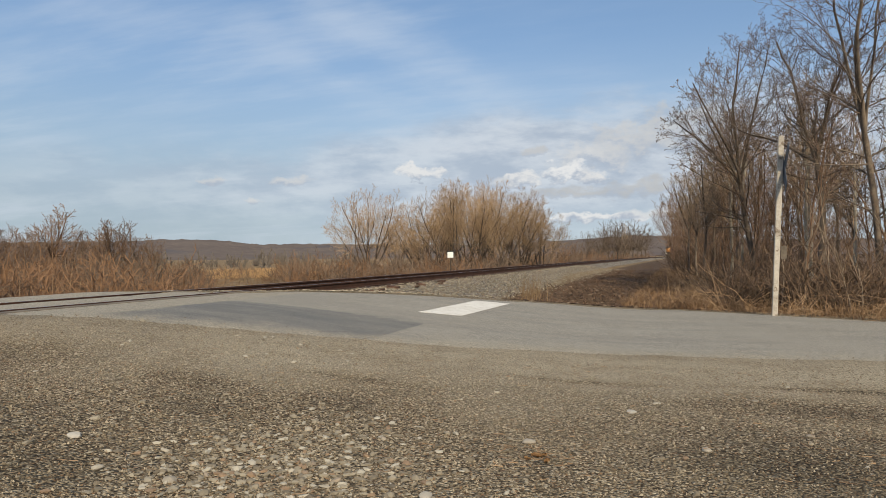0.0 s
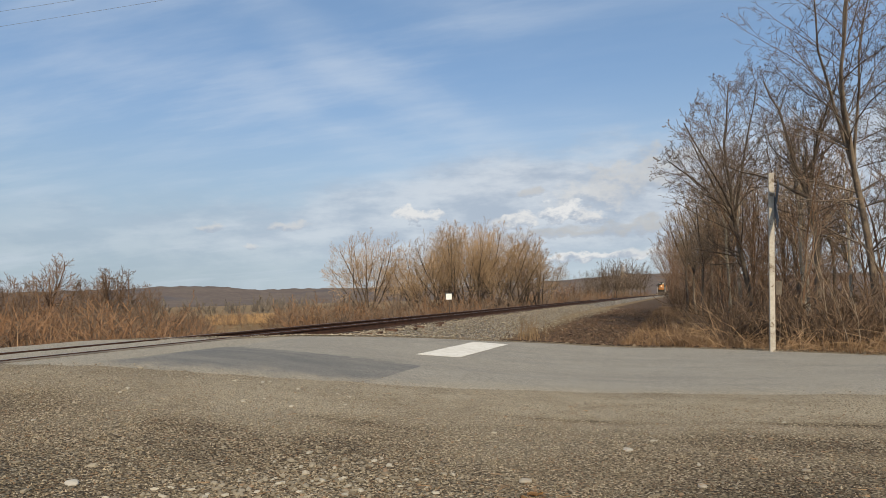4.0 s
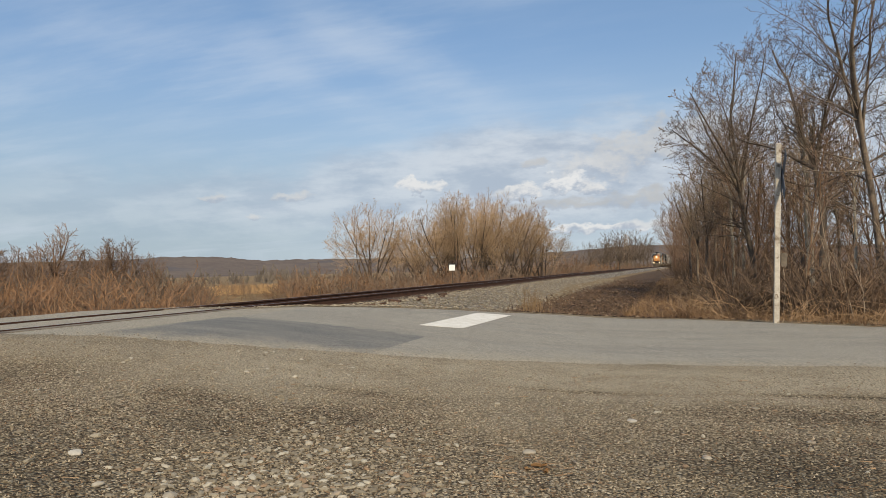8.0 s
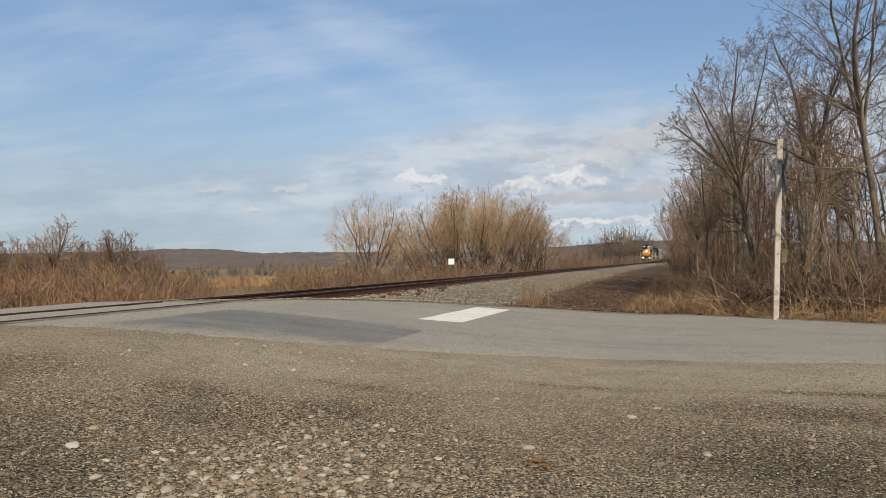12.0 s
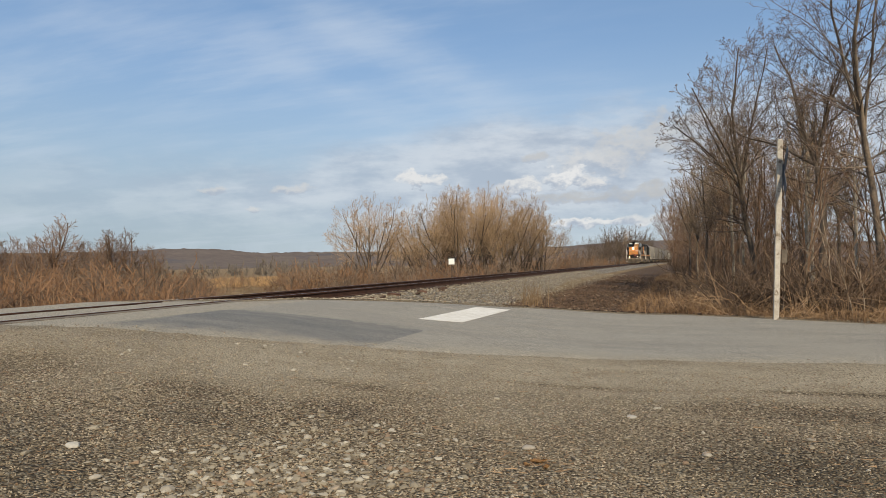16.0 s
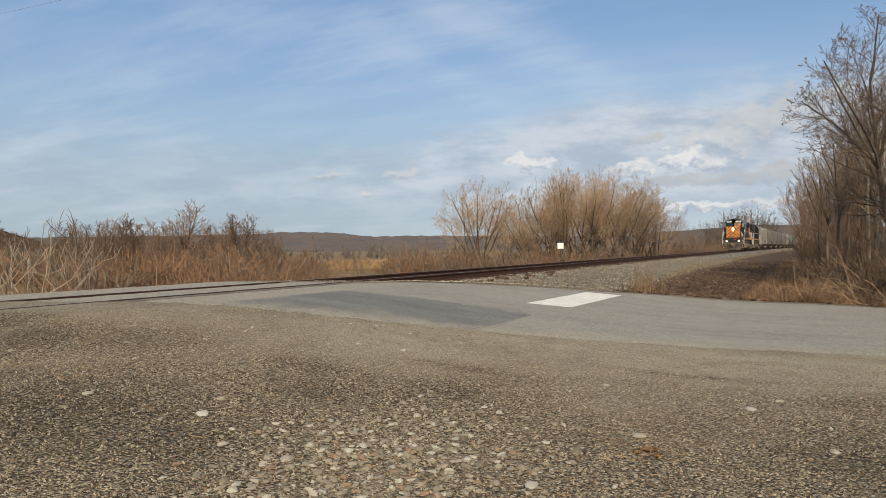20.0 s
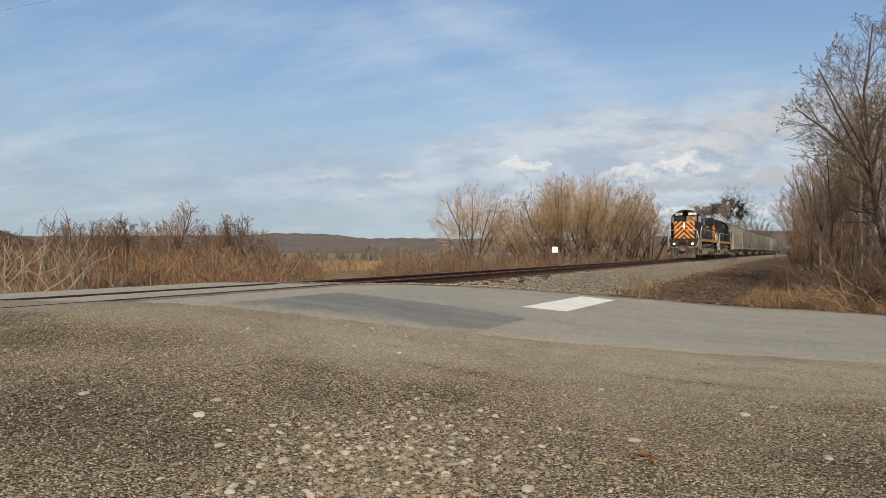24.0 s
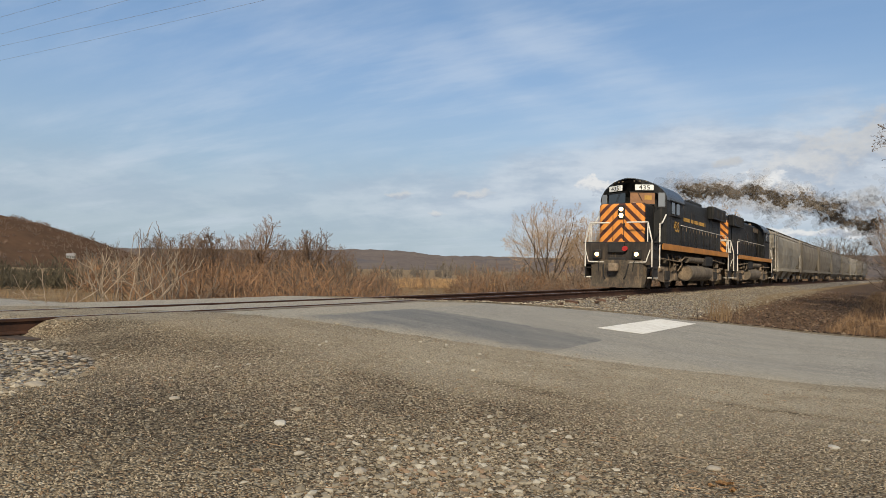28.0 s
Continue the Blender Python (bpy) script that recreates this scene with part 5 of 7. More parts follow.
def blades(name, spots, label, seed, mat, height, width, lean=0.35):
    """Dead grass and stalks, joined: three-sided bent stems."""
    rng = random.Random(seed)
    V, F = [], []
    for x, y, z in spots:
        h = height * rng.uniform(0.5, 1.2)
        a = rng.uniform(0, 6.28)
        l = abs(rng.gauss(0, lean)) * h
        dx, dy = math.cos(a) * l, math.sin(a) * l
        w = width * rng.uniform(0.7, 1.3)
        k = len(V)
        for t, r in ((0, 1.0), (0.55, 0.8), (1.0, 0.25)):
            cx, cy, cz = x + dx * t * t, y + dy * t * t, z - 0.03 + h * t * (1 - 0.25 * t * min(1, l / h))
            for s in range(3):
                b = a + 2.094 * s
                V.append((cx + w * r * math.cos(b), cy + w * r * math.sin(b), cz))
        for i in (0, 3):
            for s in range(3):
                F.append((k + i + s, k + i + (s + 1) % 3, k + i + 3 + (s + 1) % 3, k + i + 3 + s))
    ob = raw(name, V, F, mat)
    tagged(ob, label, "grass", kind="stuff")


def build_scraps():
    rng = random.Random(61)
    spots = []
    for i in range(260):
        x, y = rng.uniform(4, 14), rng.uniform(2.4, 8)
        if y < lerp(ROAD_NEAR, x):
            spots.append((x, y))
    spots += [(rng.gauss(8.7, 0.15), rng.gauss(4.28, 0.1)) for i in range(26)]
    spots += [(rng.gauss(11.0, 0.5), rng.gauss(5.0, 0.5)) for i in range(60)]
    tangle("twig_scraps", spots, "bits of dead twig and grass on the gravel", M_CANE, 62, 0.10, 0.0028)


def build_grass():
    rng = random.Random(21)
    # verge and undergrowth at the wood's edge
    spots = []
    for _ in range(3500):
        x = rng.uniform(9.2, 22)
        y = lerp(ROAD_FAR, x) + 0.25 + abs(rng.gauss(0, 1.6))
        spots.append((x, y, ground_z(x, y)))
    for _ in range(6500):
        y = 17.5 + 50 * rng.random() ** 1.5
        x = track_x(y) + 8.3 + 4.5 * rng.random() ** 1.3
        spots.append((x, y, ground_z(x, y)))
    blades("verge_grass", spots, "dry tan grass and stalks along the wood's edge", 22, M_STRAW_WARM, 0.32, 0.006, 1.1)
    spots = []
    for _ in range(26000):
        az, d = rng.uniform(-4, 68), 16 + 90 * rng.random() ** 1.6
        x, y = polar(az, d)
        if x > track_x(y) - 3.8 or (lerp(ROAD_NEAR, x) - 1 < y < lerp(ROAD_FAR, x) + 1 and x > -30):
            continue
        spots.append((x, y, ground_z(x, y)))
    blades("meadow_grass", spots, "dry golden-brown meadow grass beyond the track", 23, M_STRAW, 0.42, 0.012, 0.8)
    spots = []
    for _ in range(1100):
        x, y = polar(rng.uniform(36, 62), 18.5 + 8.5 * rng.random())
        if x < track_x(y) - 4.0 and y > lerp(ROAD_FAR, x) + 0.8:
            spots.append((x, y, ground_z(x, y)))
    blades("pale_stalks", spots, "pale upright dead stalks beside the track", 27, M_CANE, 0.85, 0.008, 0.35)
    # a golden strip of reeds across the low field
    spots = []
    for _ in range(9000):
        x, y = polar(rng.uniform(27.5, 37.5), rng.uniform(78, 135))
        if noise.noise(Vector((x * 0.03, y * 0.09, 2))) > -0.25:
            spots.append((x, y, ground_z(x, y)))
    blades("field_reeds", spots, "golden strip of dry reeds across the low field", 25, M_REED, 0.75, 0.03, 0.5)
    # low dead weeds on the dark strip
    spots = []
    for _ in range(5000):
        y = 17.5 + 45 * rng.random() ** 1.5
        x = track_x(y) + rng.uniform(5.0, 10.0)
        if y > lerp(ROAD_FAR, x) + 0.5:
            spots.append((x, y, ground_z(x, y)))
    blades("dead_weeds", spots, "flattened dark dead weeds in the ditch", 24, M_BARK_RED, 0.12, 0.012, 2.2)


def build_tuft():
    rng = random.Random(71)
    spots = [(x, y, ground_z(x, y)) for x, y in ((rng.gauss(5.95, 0.16), rng.gauss(18.6, 0.16)) for i in range(90))]
    blades("grass_tuft", spots, "tuft of tall tan dead grass at the ballast's foot", 72, M_STRAW, 0.75, 0.006, 0.3)


build_trees()
build_tuft()
build_brush()
build_grass()
build_scraps()

# ---- the train ----
M_LOCO = material("loco_black", (0.016, 0.017, 0.017), (0.009, 0.009, 0.009), 25, 1.2, 0.5, bump=0.05, streaks=0.75, wear=(0.058, 0.048, 0.037), spec=0.2)
# the roof's blue tint paints the sky's reflection onto black
M_LOCO_ROOF = material("loco_roof", (0.050, 0.058, 0.070), (0.030, 0.034, 0.040), 25, 1.2, 0.38, bump=0.05, spec=0.5)
M_ORANGE = material("orange_paint", (0.50, 0.215, 0.040), (0.34, 0.142, 0.032), 25, 1.5, 0.5, bump=0.05, streaks=0.35, wear=(0.30, 0.14, 0.045))
M_DIRT = material("running_gear_dirt", (0.27, 0.205, 0.14), (0.115, 0.088, 0.063), 20, 3.0, 0.9, bump=0.5)
M_TANK = material("tank_dirt", (0.155, 0.127, 0.095), (0.078, 0.064, 0.049), 15, 2.0, 0.85, bump=0.3, streaks=0.5, wear=(0.28, 0.225, 0.165))
M_PLOW = material("pilot_rust", (0.22, 0.175, 0.125), (0.095, 0.080, 0.066), 18, 1.6, 0.85, bump=0.3, streaks=0.75, wear=(0.35, 0.25, 0.155))
M_DARK = material("dark_steel", (0.030, 0.028, 0.027), (0.016, 0.015, 0.015), 20, 3.0, 0.7, bump=0.2)
M_HANDRAIL = material("handrail_white", (0.72, 0.69, 0.62), (0.52, 0.47, 0.40), 30, 3.0, 0.6, bump=0)
M_END = material("end_plate_grime", (0.042, 0.034, 0.028), (0.020, 0.018, 0.016), 18, 2.2, 0.8, bump=0.2, streaks=0.6, wear=(0.13, 0.095, 0.065))
M_WHEEL = material("wheel_steel", (0.13, 0.105, 0.085), (0.060, 0.048, 0.040), 20, 4.0, 0.7, metal=0.4)
M_BOARD = material("number_board", (0.82, 0.82, 0.78), (0.74, 0.74, 0.70), 30, 3.0, 0.5, bump=0)
M_GLASS = glass("cab_glass", (0.030, 0.038, 0.045))
# pale grey base colour stands in for sky reflected in the pane
M_SKY_GLASS = glass("sky_tinted_glass", (0.20, 0.215, 0.23), 0.15)
# brown reflection in the right windshield, painted as a matt tan surface
M_PANE_REFLECTION = material("tan_pane_reflection", (0.30, 0.155, 0.075), (0.22, 0.115, 0.06), 12, 2.0, 0.7, bump=0)
M_LAMP = glowing("headlight_glow", (1.0, 0.80, 0.52), 110.0)
# orange emission on the reflectors imitates the halo round each lit lens
M_HALO = glowing("lamp_halo_glow", (1.0, 0.56, 0.20), 6.0)
M_DITCH = glowing("ditch_light_glow", (1.0, 0.74, 0.42), 40.0)
M_RED = material("red_hose_cap", (0.45, 0.03, 0.025), (0.30, 0.02, 0.02), 20, 3.0, 0.5, bump=0)
M_LETTER = material("orange_letter", (0.46, 0.27, 0.06), (0.34, 0.19, 0.04), 30, 3.0, 0.6, bump=0)


def chevron_material():
    """Orange and dark maroon stripes that rise to the middle of the nose."""
    m = bpy.data.materials.new("chevron_paint")
    m.use_nodes = True
    n = Nodes(m.node_tree)
    bsdf = m.node_tree.nodes["Principled BSDF"]
    pos = n.add("ShaderNodeTexCoord").outputs["Object"]
    sep = n.add("ShaderNodeSeparateXYZ")
    n.link(pos, sep.inputs[0])
    v = n.math("DIVIDE", n.math("ADD", n.math("ADD", sep.outputs[2], n.math("ABSOLUTE", sep.outputs[0])), 0.16), 0.455)
    band = n.math("GREATER_THAN", n.math("FRACT", v), 0.44)
    dirt = n.noise(n.scaled(pos, 6.0, 6.0, 0.6), 1.0, 5.0, 0.6)
    orange = n.mix(n.step(dirt, 0.42, 0.72, 0.0, 0.6), (0.70, 0.265, 0.040), (0.40, 0.165, 0.042))
    dark = n.mix(dirt, (0.050, 0.012, 0.006), (0.085, 0.028, 0.014))
    n.link(n.mix(band, dark, orange), bsdf.inputs["Base Color"])
    bsdf.inputs["Roughness"].default_value = 0.45
    return m


M_CHEVRON = chevron_material()


def lettering(name, text, size, mat, parent, m, stretch=1.0):
    cu = bpy.data.curves.new("letters", "FONT")
    cu.body, cu.size, cu.extrude, cu.align_x, cu.align_y = text, size, 0.004, "CENTER", "CENTER"
    tmp = bpy.data.objects.new("letters", cu)
    me = bpy.data.meshes.new_from_object(tmp)
    bpy.data.objects.remove(tmp)
    me.materials.append(mat)
    ob = new(name, me)
    ob.parent = parent
    ob.matrix_basis = m @ Matrix.Diagonal((stretch, 1, 1, 1))
    return ob


def wheelset(parent, y, r=0.5):
    bm = bmesh.new()
    cyl(bm, (-0.95, 0, 0), (0.95, 0, 0), 0.08, sides=10)
    for s in (-1, 1):
        cyl(bm, (s * 0.70, 0, 0), (s * 0.83, 0, 0), r, sides=24)
        cyl(bm, (s * 0.66, 0, 0), (s * 0.70, 0, 0), r + 0.03, sides=24)
        for k in range(5):
            a = k * 1.2566
            box(bm, s * 0.825, s * 0.84, 0.3 * math.cos(a) - 0.05, 0.3 * math.cos(a) + 0.05, 0.3 * math.sin(a) - 0.05, 0.3 * math.sin(a) + 0.05)
    ob = part("wheelset", bm, M_WHEEL, parent, smooth=False)
    ob.location = (0, y, r)
    WHEELS.append((ob, y, r))
    return ob


WHEELS = []


def bogie(root, y, base, r, loco):
    """A two-axle truck: side frames, bolster, springs, brake gear and wheelsets."""
    bm = bmesh.new()
    box(bm, -1.0, 1.0, y - 0.25, y + 0.25, 0.45, 0.75, bevel=0.03)
    t = part("truck", bm, M_DIRT, root, "grimy steel truck")
    for s in (-1, 1):
        out = [(-base / 2 - 0.35, 0.38), (-base / 2 + 0.3, 0.38), (-0.55, 0.30), (0.55, 0.30), (base / 2 - 0.3, 0.38), (base / 2 + 0.35, 0.38), (base / 2 + 0.35, 0.66), (base / 2 - 0.1, 0.78), (0.5, 0.98), (-0.5, 0.98), (-base / 2 + 0.1, 0.78), (-base / 2 - 0.35, 0.66)]
        bm = prism([(a, z) for a, z in out], -0.06, 0.06)
        bmesh.ops.rotate(bm, verts=bm.verts, matrix=Matrix.Rotation(radians(90), 3, "Z"))
        bmesh.ops.translate(bm, verts=bm.verts, vec=(s * 1.12, y, 0))
        part("side_frame", bm, M_DIRT, t)
        for k in (-1, 1):
            part("journal_box", boxed(s * 1.16 - 0.09, s * 1.16 + 0.09, y + k * base / 2 - 0.16, y + k * base / 2 + 0.16, 0.36, 0.68, bevel=0.04), M_DIRT, t)
        for k in (-0.22, 0, 0.22):
            part("spring", cyled((s * 1.20, y + k, 0.40), (s * 1.20, y + k, 0.80), 0.085, sides=10), M_DARK, t)
        if loco:
            for k in (-1, 1):
                part("brake_cylinder", cyled((s * 1.16, y + k * 0.75, 0.86), (s * 1.16, y + k * 1.25, 0.86), 0.12, sides=12), M_DIRT, t)
                part("sand_pipe", piped([(s * 1.1, y + k * (base / 2 + 0.5), 1.2), (s * 1.05, y + k * (base / 2 + 0.52), 0.6), (s * 0.8, y + k * (base / 2 + 0.4), 0.12)], 0.022, 6), M_DIRT, t)
    for k in (-1, 1):
        wheelset(t, y + k * base / 2, r)
    return t


def rounded(x0, x1, y0, y1, z0, z1, r, seg=4):
    """A hood: a box with rounded upright and top edges."""
    bm = bmesh.new()
    vs = box(bm, x0, x1, y0, y1, z0, z1)
    edges = {e for v in vs for e in v.link_edges if max(p.co.z for p in e.verts) > z0 + 0.01}
    bmesh.ops.bevel(bm, geom=list(edges), offset=r, segments=seg, affect="EDGES", profile=0.5)
    return bm


def locomotive(name, label, number):
    """A four-axle hood locomotive, its front at y = 0 and its rail at z = 0."""
    L = 17.2
    root = tagged(new(name), label, "locomotive", "train")
    # frame and ends
    part("frame", boxed(-1.15, 1.15, 0.75, L - 0.75, 1.28, 1.90, bevel=0.03), M_DARK, root)
    for s in (-1, 1):
        part("sill_stripe", boxed(s * 1.50 - 0.03, s * 1.50 + 0.03, 1.75, L - 1.7, 1.67, 1.93, bevel=0.008), M_ORANGE, root, "orange stripe along the side sill")
    # added dark block: keeps daylight from showing through between the trucks
    part("underbody", boxed(-0.55, 0.55, 1.3, L - 1.3, 0.42, 1.30, bevel=0.05), M_DARK, root)
    part("walkway", boxed(-1.52, 1.52, 0.62, L - 0.62, 1.90, 1.945, bevel=0.008), M_DARK, root)
    for e in (0, 1):
        Y = (lambda y: y) if e == 0 else (lambda y: L - y)
        lo = lambda a, b: (min(Y(a), Y(b)), max(Y(a), Y(b)))
        end = part("end_plate", boxed(-1.36, 1.36, *lo(0.55, 0.70), 1.00, 1.90, bevel=0.02), M_END, root, "grimy end plate")
        # pilot with a bent blade
        bm = bmesh.new()
        prof = [(-1.16, 0.62), (-1.06, 0.40), (-0.45, 0.22), (0.45, 0.22), (1.06, 0.40), (1.16, 0.62)]
        top = [bm.verts.new((x, Y(y + 0.16), 1.20)) for x, y in prof]
        mid = [bm.verts.new((x, Y(y + 0.06), 0.55)) for x, y in prof]
        bot = [bm.verts.new((x * 0.97, Y(y - 0.10), 0.09)) for x, y in prof]
        for r0, r1 in ((top, mid), (mid, bot)):
            for i in range(5):
                bm.faces.new((r0[i], r1[i], r1[i + 1], r0[i + 1]))
        bmesh.ops.solidify(bm, geom=bm.faces[:], thickness=0.03)
        bmesh.ops.recalc_face_normals(bm, faces=bm.faces)
        plow = part("pilot_plow", bm, M_PLOW, root, "rust-streaked snow plow")
        # coupler
        bm = bmesh.new()
        box(bm, -0.10, 0.10, *lo(0.05, 0.75), 0.78, 1.0, bevel=0.03)
        box(bm, -0.20, 0.20, *lo(-0.12, 0.16), 0.72, 1.06, bevel=0.07)
        part("coupler", bm, M_DIRT, root)
        part("coupler_pocket", boxed(-0.38, 0.38, *lo(0.46, 0.58), 0.62, 1.30, bevel=0.04), M_DARK, root)
        for s in (-1, 1):
            part("air_hose", piped([(s * 0.5, Y(0.55), 1.15), (s * 0.52, Y(0.30), 0.95), (s * 0.46, Y(0.18), 0.55), (s * 0.38, Y(0.16), 0.42)], 0.028, 8), M_DARK, root)
            part("hose_cluster", piped([(s * 0.72, Y(0.55), 1.25), (s * 0.74, Y(0.36), 1.1), (s * 0.70, Y(0.28), 0.72)], 0.022, 6), M_DARK, root)
            # corner steps
            st = part("step_well", boxed(s * 1.42 - 0.02, s * 1.42 + 0.02, *lo(0.62, 1.30), 0.45, 1.90, bevel=0.006), M_DARK, root)
            for z in (0.46, 0.86, 1.26, 1.62):
                part("step", boxed(min(s * 1.18, s * 1.48), max(s * 1.18, s * 1.48), *lo(0.66, 1.20), z, z + 0.045, bevel=0.008), M_HANDRAIL if z < 0.6 else M_DARK, st)
            # end handrails: an outer post, a sloping brace and a top bar
            part("handrail", piped([(s * 1.40, Y(0.56), 0.92), (s * 1.40, Y(0.56), 1.98), (s * 1.22, Y(0.58), 2.74), (s * 0.36, Y(0.58), 2.74)], 0.030), M_HANDRAIL, root)
            part("handrail_post", piped([(s * 1.22, Y(0.58), 2.72), (s * 1.22, Y(0.58), 1.95)], 0.022), M_HANDRAIL, root)
            part("uncoupling_lever", piped([(s * 1.36, Y(0.45), 1.62), (s * 1.20, Y(0.42), 1.12), (s * 0.40, Y(0.40), 1.10)], 0.020, 6), M_HANDRAIL, root)
            # the rail beside the steps
            part("step_handrail", piped([(s * 1.47, Y(1.42), 0.90), (s * 1.47, Y(1.42), 2.72), (s * 1.47, Y(1.75), 2.76)] + ([(s * 1.47, Y(2.35), 3.15)] if e == 0 else [(s * 1.45, Y(2.3), 2.80)]), 0.030), M_HANDRAIL, root)
            # ditch lights
            d = part("ditch_light", boxed(s * 0.83 - 0.17, s * 0.83 + 0.17, *lo(0.38, 0.56), 1.24, 1.62, bevel=0.04), M_DARK, root)
            lit = e == 0 and number
            part("reflector", cyled((s * 0.83, Y(0.385), 1.43), (s * 0.83, Y(0.36), 1.43), 0.088, sides=20), M_HALO if lit else M_BOARD, d, "reflector ring glowing as lamp halo" if lit else "")
            part("lens", cyled((s * 0.83, Y(0.36), 1.43), (s * 0.83, Y(0.35), 1.43), 0.056, sides=20), M_DITCH if lit else M_BOARD, d, "lit ditch light" if lit else "")
        if e == 0:
            part("marker", cyled((0.34, Y(0.50), 1.66), (0.34, Y(0.40), 1.66), 0.11, sides=16), M_RED, root, "red marker disc")
            part("drop_step", boxed(-0.36, 0.30, *lo(0.42, 0.55), 1.50, 1.92, bevel=0.02), M_DARK, root)
    # short hood
    nose = part("nose", rounded(-0.98, 0.98, 0.98, 2.55, 1.93, 3.58, 0.14), M_CHEVRON, root, "orange and maroon chevron-striped nose", smooth=False)
    nose.data.materials.append(M_LOCO)
    for p in nose.data.polygons:
        p.material_index = 0 if p.normal.y < -0.35 else 1
    for x in (-0.36, 0.10):
        part("door_seam", boxed(x - 0.012, x + 0.012, 0.965, 0.985, 2.0, 3.3), M_DARK, nose)
    part("door_hinge", boxed(0.10, 0.16, 0.955, 0.985, 2.62, 2.74), M_DARK, nose)
    hl = part("headlight", boxed(-0.15, 0.15, 0.92, 1.0, 2.90, 3.48, bevel=0.05), M_DARK, root)
    for z in (3.06, 3.32):
        part("reflector", cyled((0, 0.93, z), (0, 0.905, z), 0.09, sides=20), M_HALO if number else M_BOARD, hl, "reflector ring glowing as lamp halo" if number else "")
        part("lens", cyled((0, 0.905, z), (0, 0.895, z), 0.060, sides=20), M_LAMP if number else M_BOARD, hl, "lit headlight" if number else "")
    # cab with its arched roof and a front that comes to a point
    def arch(w, top, flat=0.0):
        return [(w * math.sin(radians(a)), 3.80 + top * math.cos(radians(a))) for a in range(-90, 91, 10)]

    def pointed(bm):
        for v in bm.verts:
            if v.co.y < 2.6:
                v.co.y -= 0.84 - 0.58 * min(1.45, abs(v.co.x))
        return bm
    outline = [(-1.45, 1.93)] + arch(1.45, 0.885) + [(1.45, 1.93), (0.0, 1.93)]
    cab = part("cab", pointed(prism(outline, 2.80 - 0.24, 5.25)), M_LOCO, root, "black cab with a pointed front and arched roof")
    ring = arch(1.48, 0.925) + list(reversed(arch(1.455, 0.89)))
    part("cab_roof", pointed(prism(ring, 2.535, 5.50)), M_LOCO_ROOF, root, "black arched cab roof tinted blue for reflected sky")
    for s in (-1, 1):
        face = Matrix.Translation((0, 1.715, 0)) @ Matrix.Rotation(radians(30 * s), 4, "Z")

        def on_face(name, u0, u1, z0, z1, mat, out=0.03, label="", parent=None, bevel=0.012):
            o = part(name, boxed(min(s * u0, s * u1), max(s * u0, s * u1), -out, 0.02, z0, z1, bevel=bevel), mat, parent or cab, label)
            o.matrix_basis = face
            return o
        board = on_face("number_board", 0.32, 1.10, 4.20, 4.44, M_BOARD, 0.05, "white lit number board")
        if number:
            lettering("number", number, 0.26, M_DARK, board, pose(s * 0.71, -0.056, 4.31, 90, 0, 0), 1.25)
        # the right pane gets its brown reflection as plain colour
        tan_pane = s > 0 and number
        w = on_face("front_window", 0.12, 1.16, 3.62, 4.10, M_PANE_REFLECTION if tan_pane else M_GLASS, 0.02, "windshield with a tan reflection as its colour" if tan_pane else "dark windshield")
        if tan_pane:
            o = part("paper", boxed(0.72, 1.02, -0.028, -0.02, 3.80, 3.98), M_LETTER, w)
            part("paper", boxed(0.25, 0.60, -0.028, -0.02, 3.60, 3.66), M_BOARD, w)
        on_face("window_rim", 0.08, 1.20, 3.575, 3.62, M_DARK, 0.04)
        on_face("window_rim", 0.08, 1.20, 4.10, 4.14, M_DARK, 0.04)
        on_face("corner_window", 1.30, 1.60, 3.50, 4.12, M_SKY_GLASS, 0.02, "rounded corner window tinted pale for reflected sky", bevel=0.04)
        on_face("corner_rim", 1.27, 1.63, 3.46, 3.50, M_DARK, 0.03)
        o = part("wiper", piped([(s * 0.45, -0.05, 4.08), (s * 0.62, -0.05, 3.75)], 0.012, 6), M_DARK, cab)
        o.matrix_basis = face
        for u in (0.25, 0.50, 0.75):
            on_face("cab_light", u, u + 0.06, 4.56, 4.61, M_DIRT, 0.05)
        for y0, y1 in ((3.25, 3.80), (4.05, 4.60)):
            part("side_window", boxed(s * 1.455 - 0.02, s * 1.455 + 0.02, y0, y1, 3.25, 3.80, bevel=0.03), M_GLASS, cab)
        part("armrest", boxed(s * 1.50 - 0.05, s * 1.50 + 0.05, 3.05, 4.75, 3.16, 3.21, bevel=0.01), M_DARK, cab)
        part("drip_strip", boxed(s * 1.51 - 0.02, s * 1.51 + 0.02, 2.85, 5.4, 3.80, 3.84), M_DARK, cab)
        if number:
            lettering("number", number, 0.66, M_LETTER, cab, pose(s * 1.458, 4.15, 2.72, 90, 0, 90 if s > 0 else -90), 0.95)
    # long hood with its doors
    hood = part("long_hood", rounded(-0.98, 0.98, 5.20, 16.15, 1.93, 4.28, 0.16), M_LOCO, root, "black long hood")
    for s in (-1, 1):
        x0, x1 = (s * 0.985, s * 1.005) if s > 0 else (s * 1.005, s * 0.985)
        for i in range(14):
            y = 5.35 + i * 0.70
            d = part("hood_door", boxed(x0, x1, y, y + 0.64, 2.08, 3.72 if i % 5 else 3.5, bevel=0.006), M_LOCO, hood)
            part("door_edge", boxed(s * 1.008 - 0.004, s * 1.008 + 0.004, y + 0.64, y + 0.665, 2.05, 3.74), M_END, d)
            part("latch", boxed(s * 1.012 - 0.012, s * 1.012 + 0.012, y + 0.30, y + 0.34, 2.75, 2.92), M_DIRT, d)
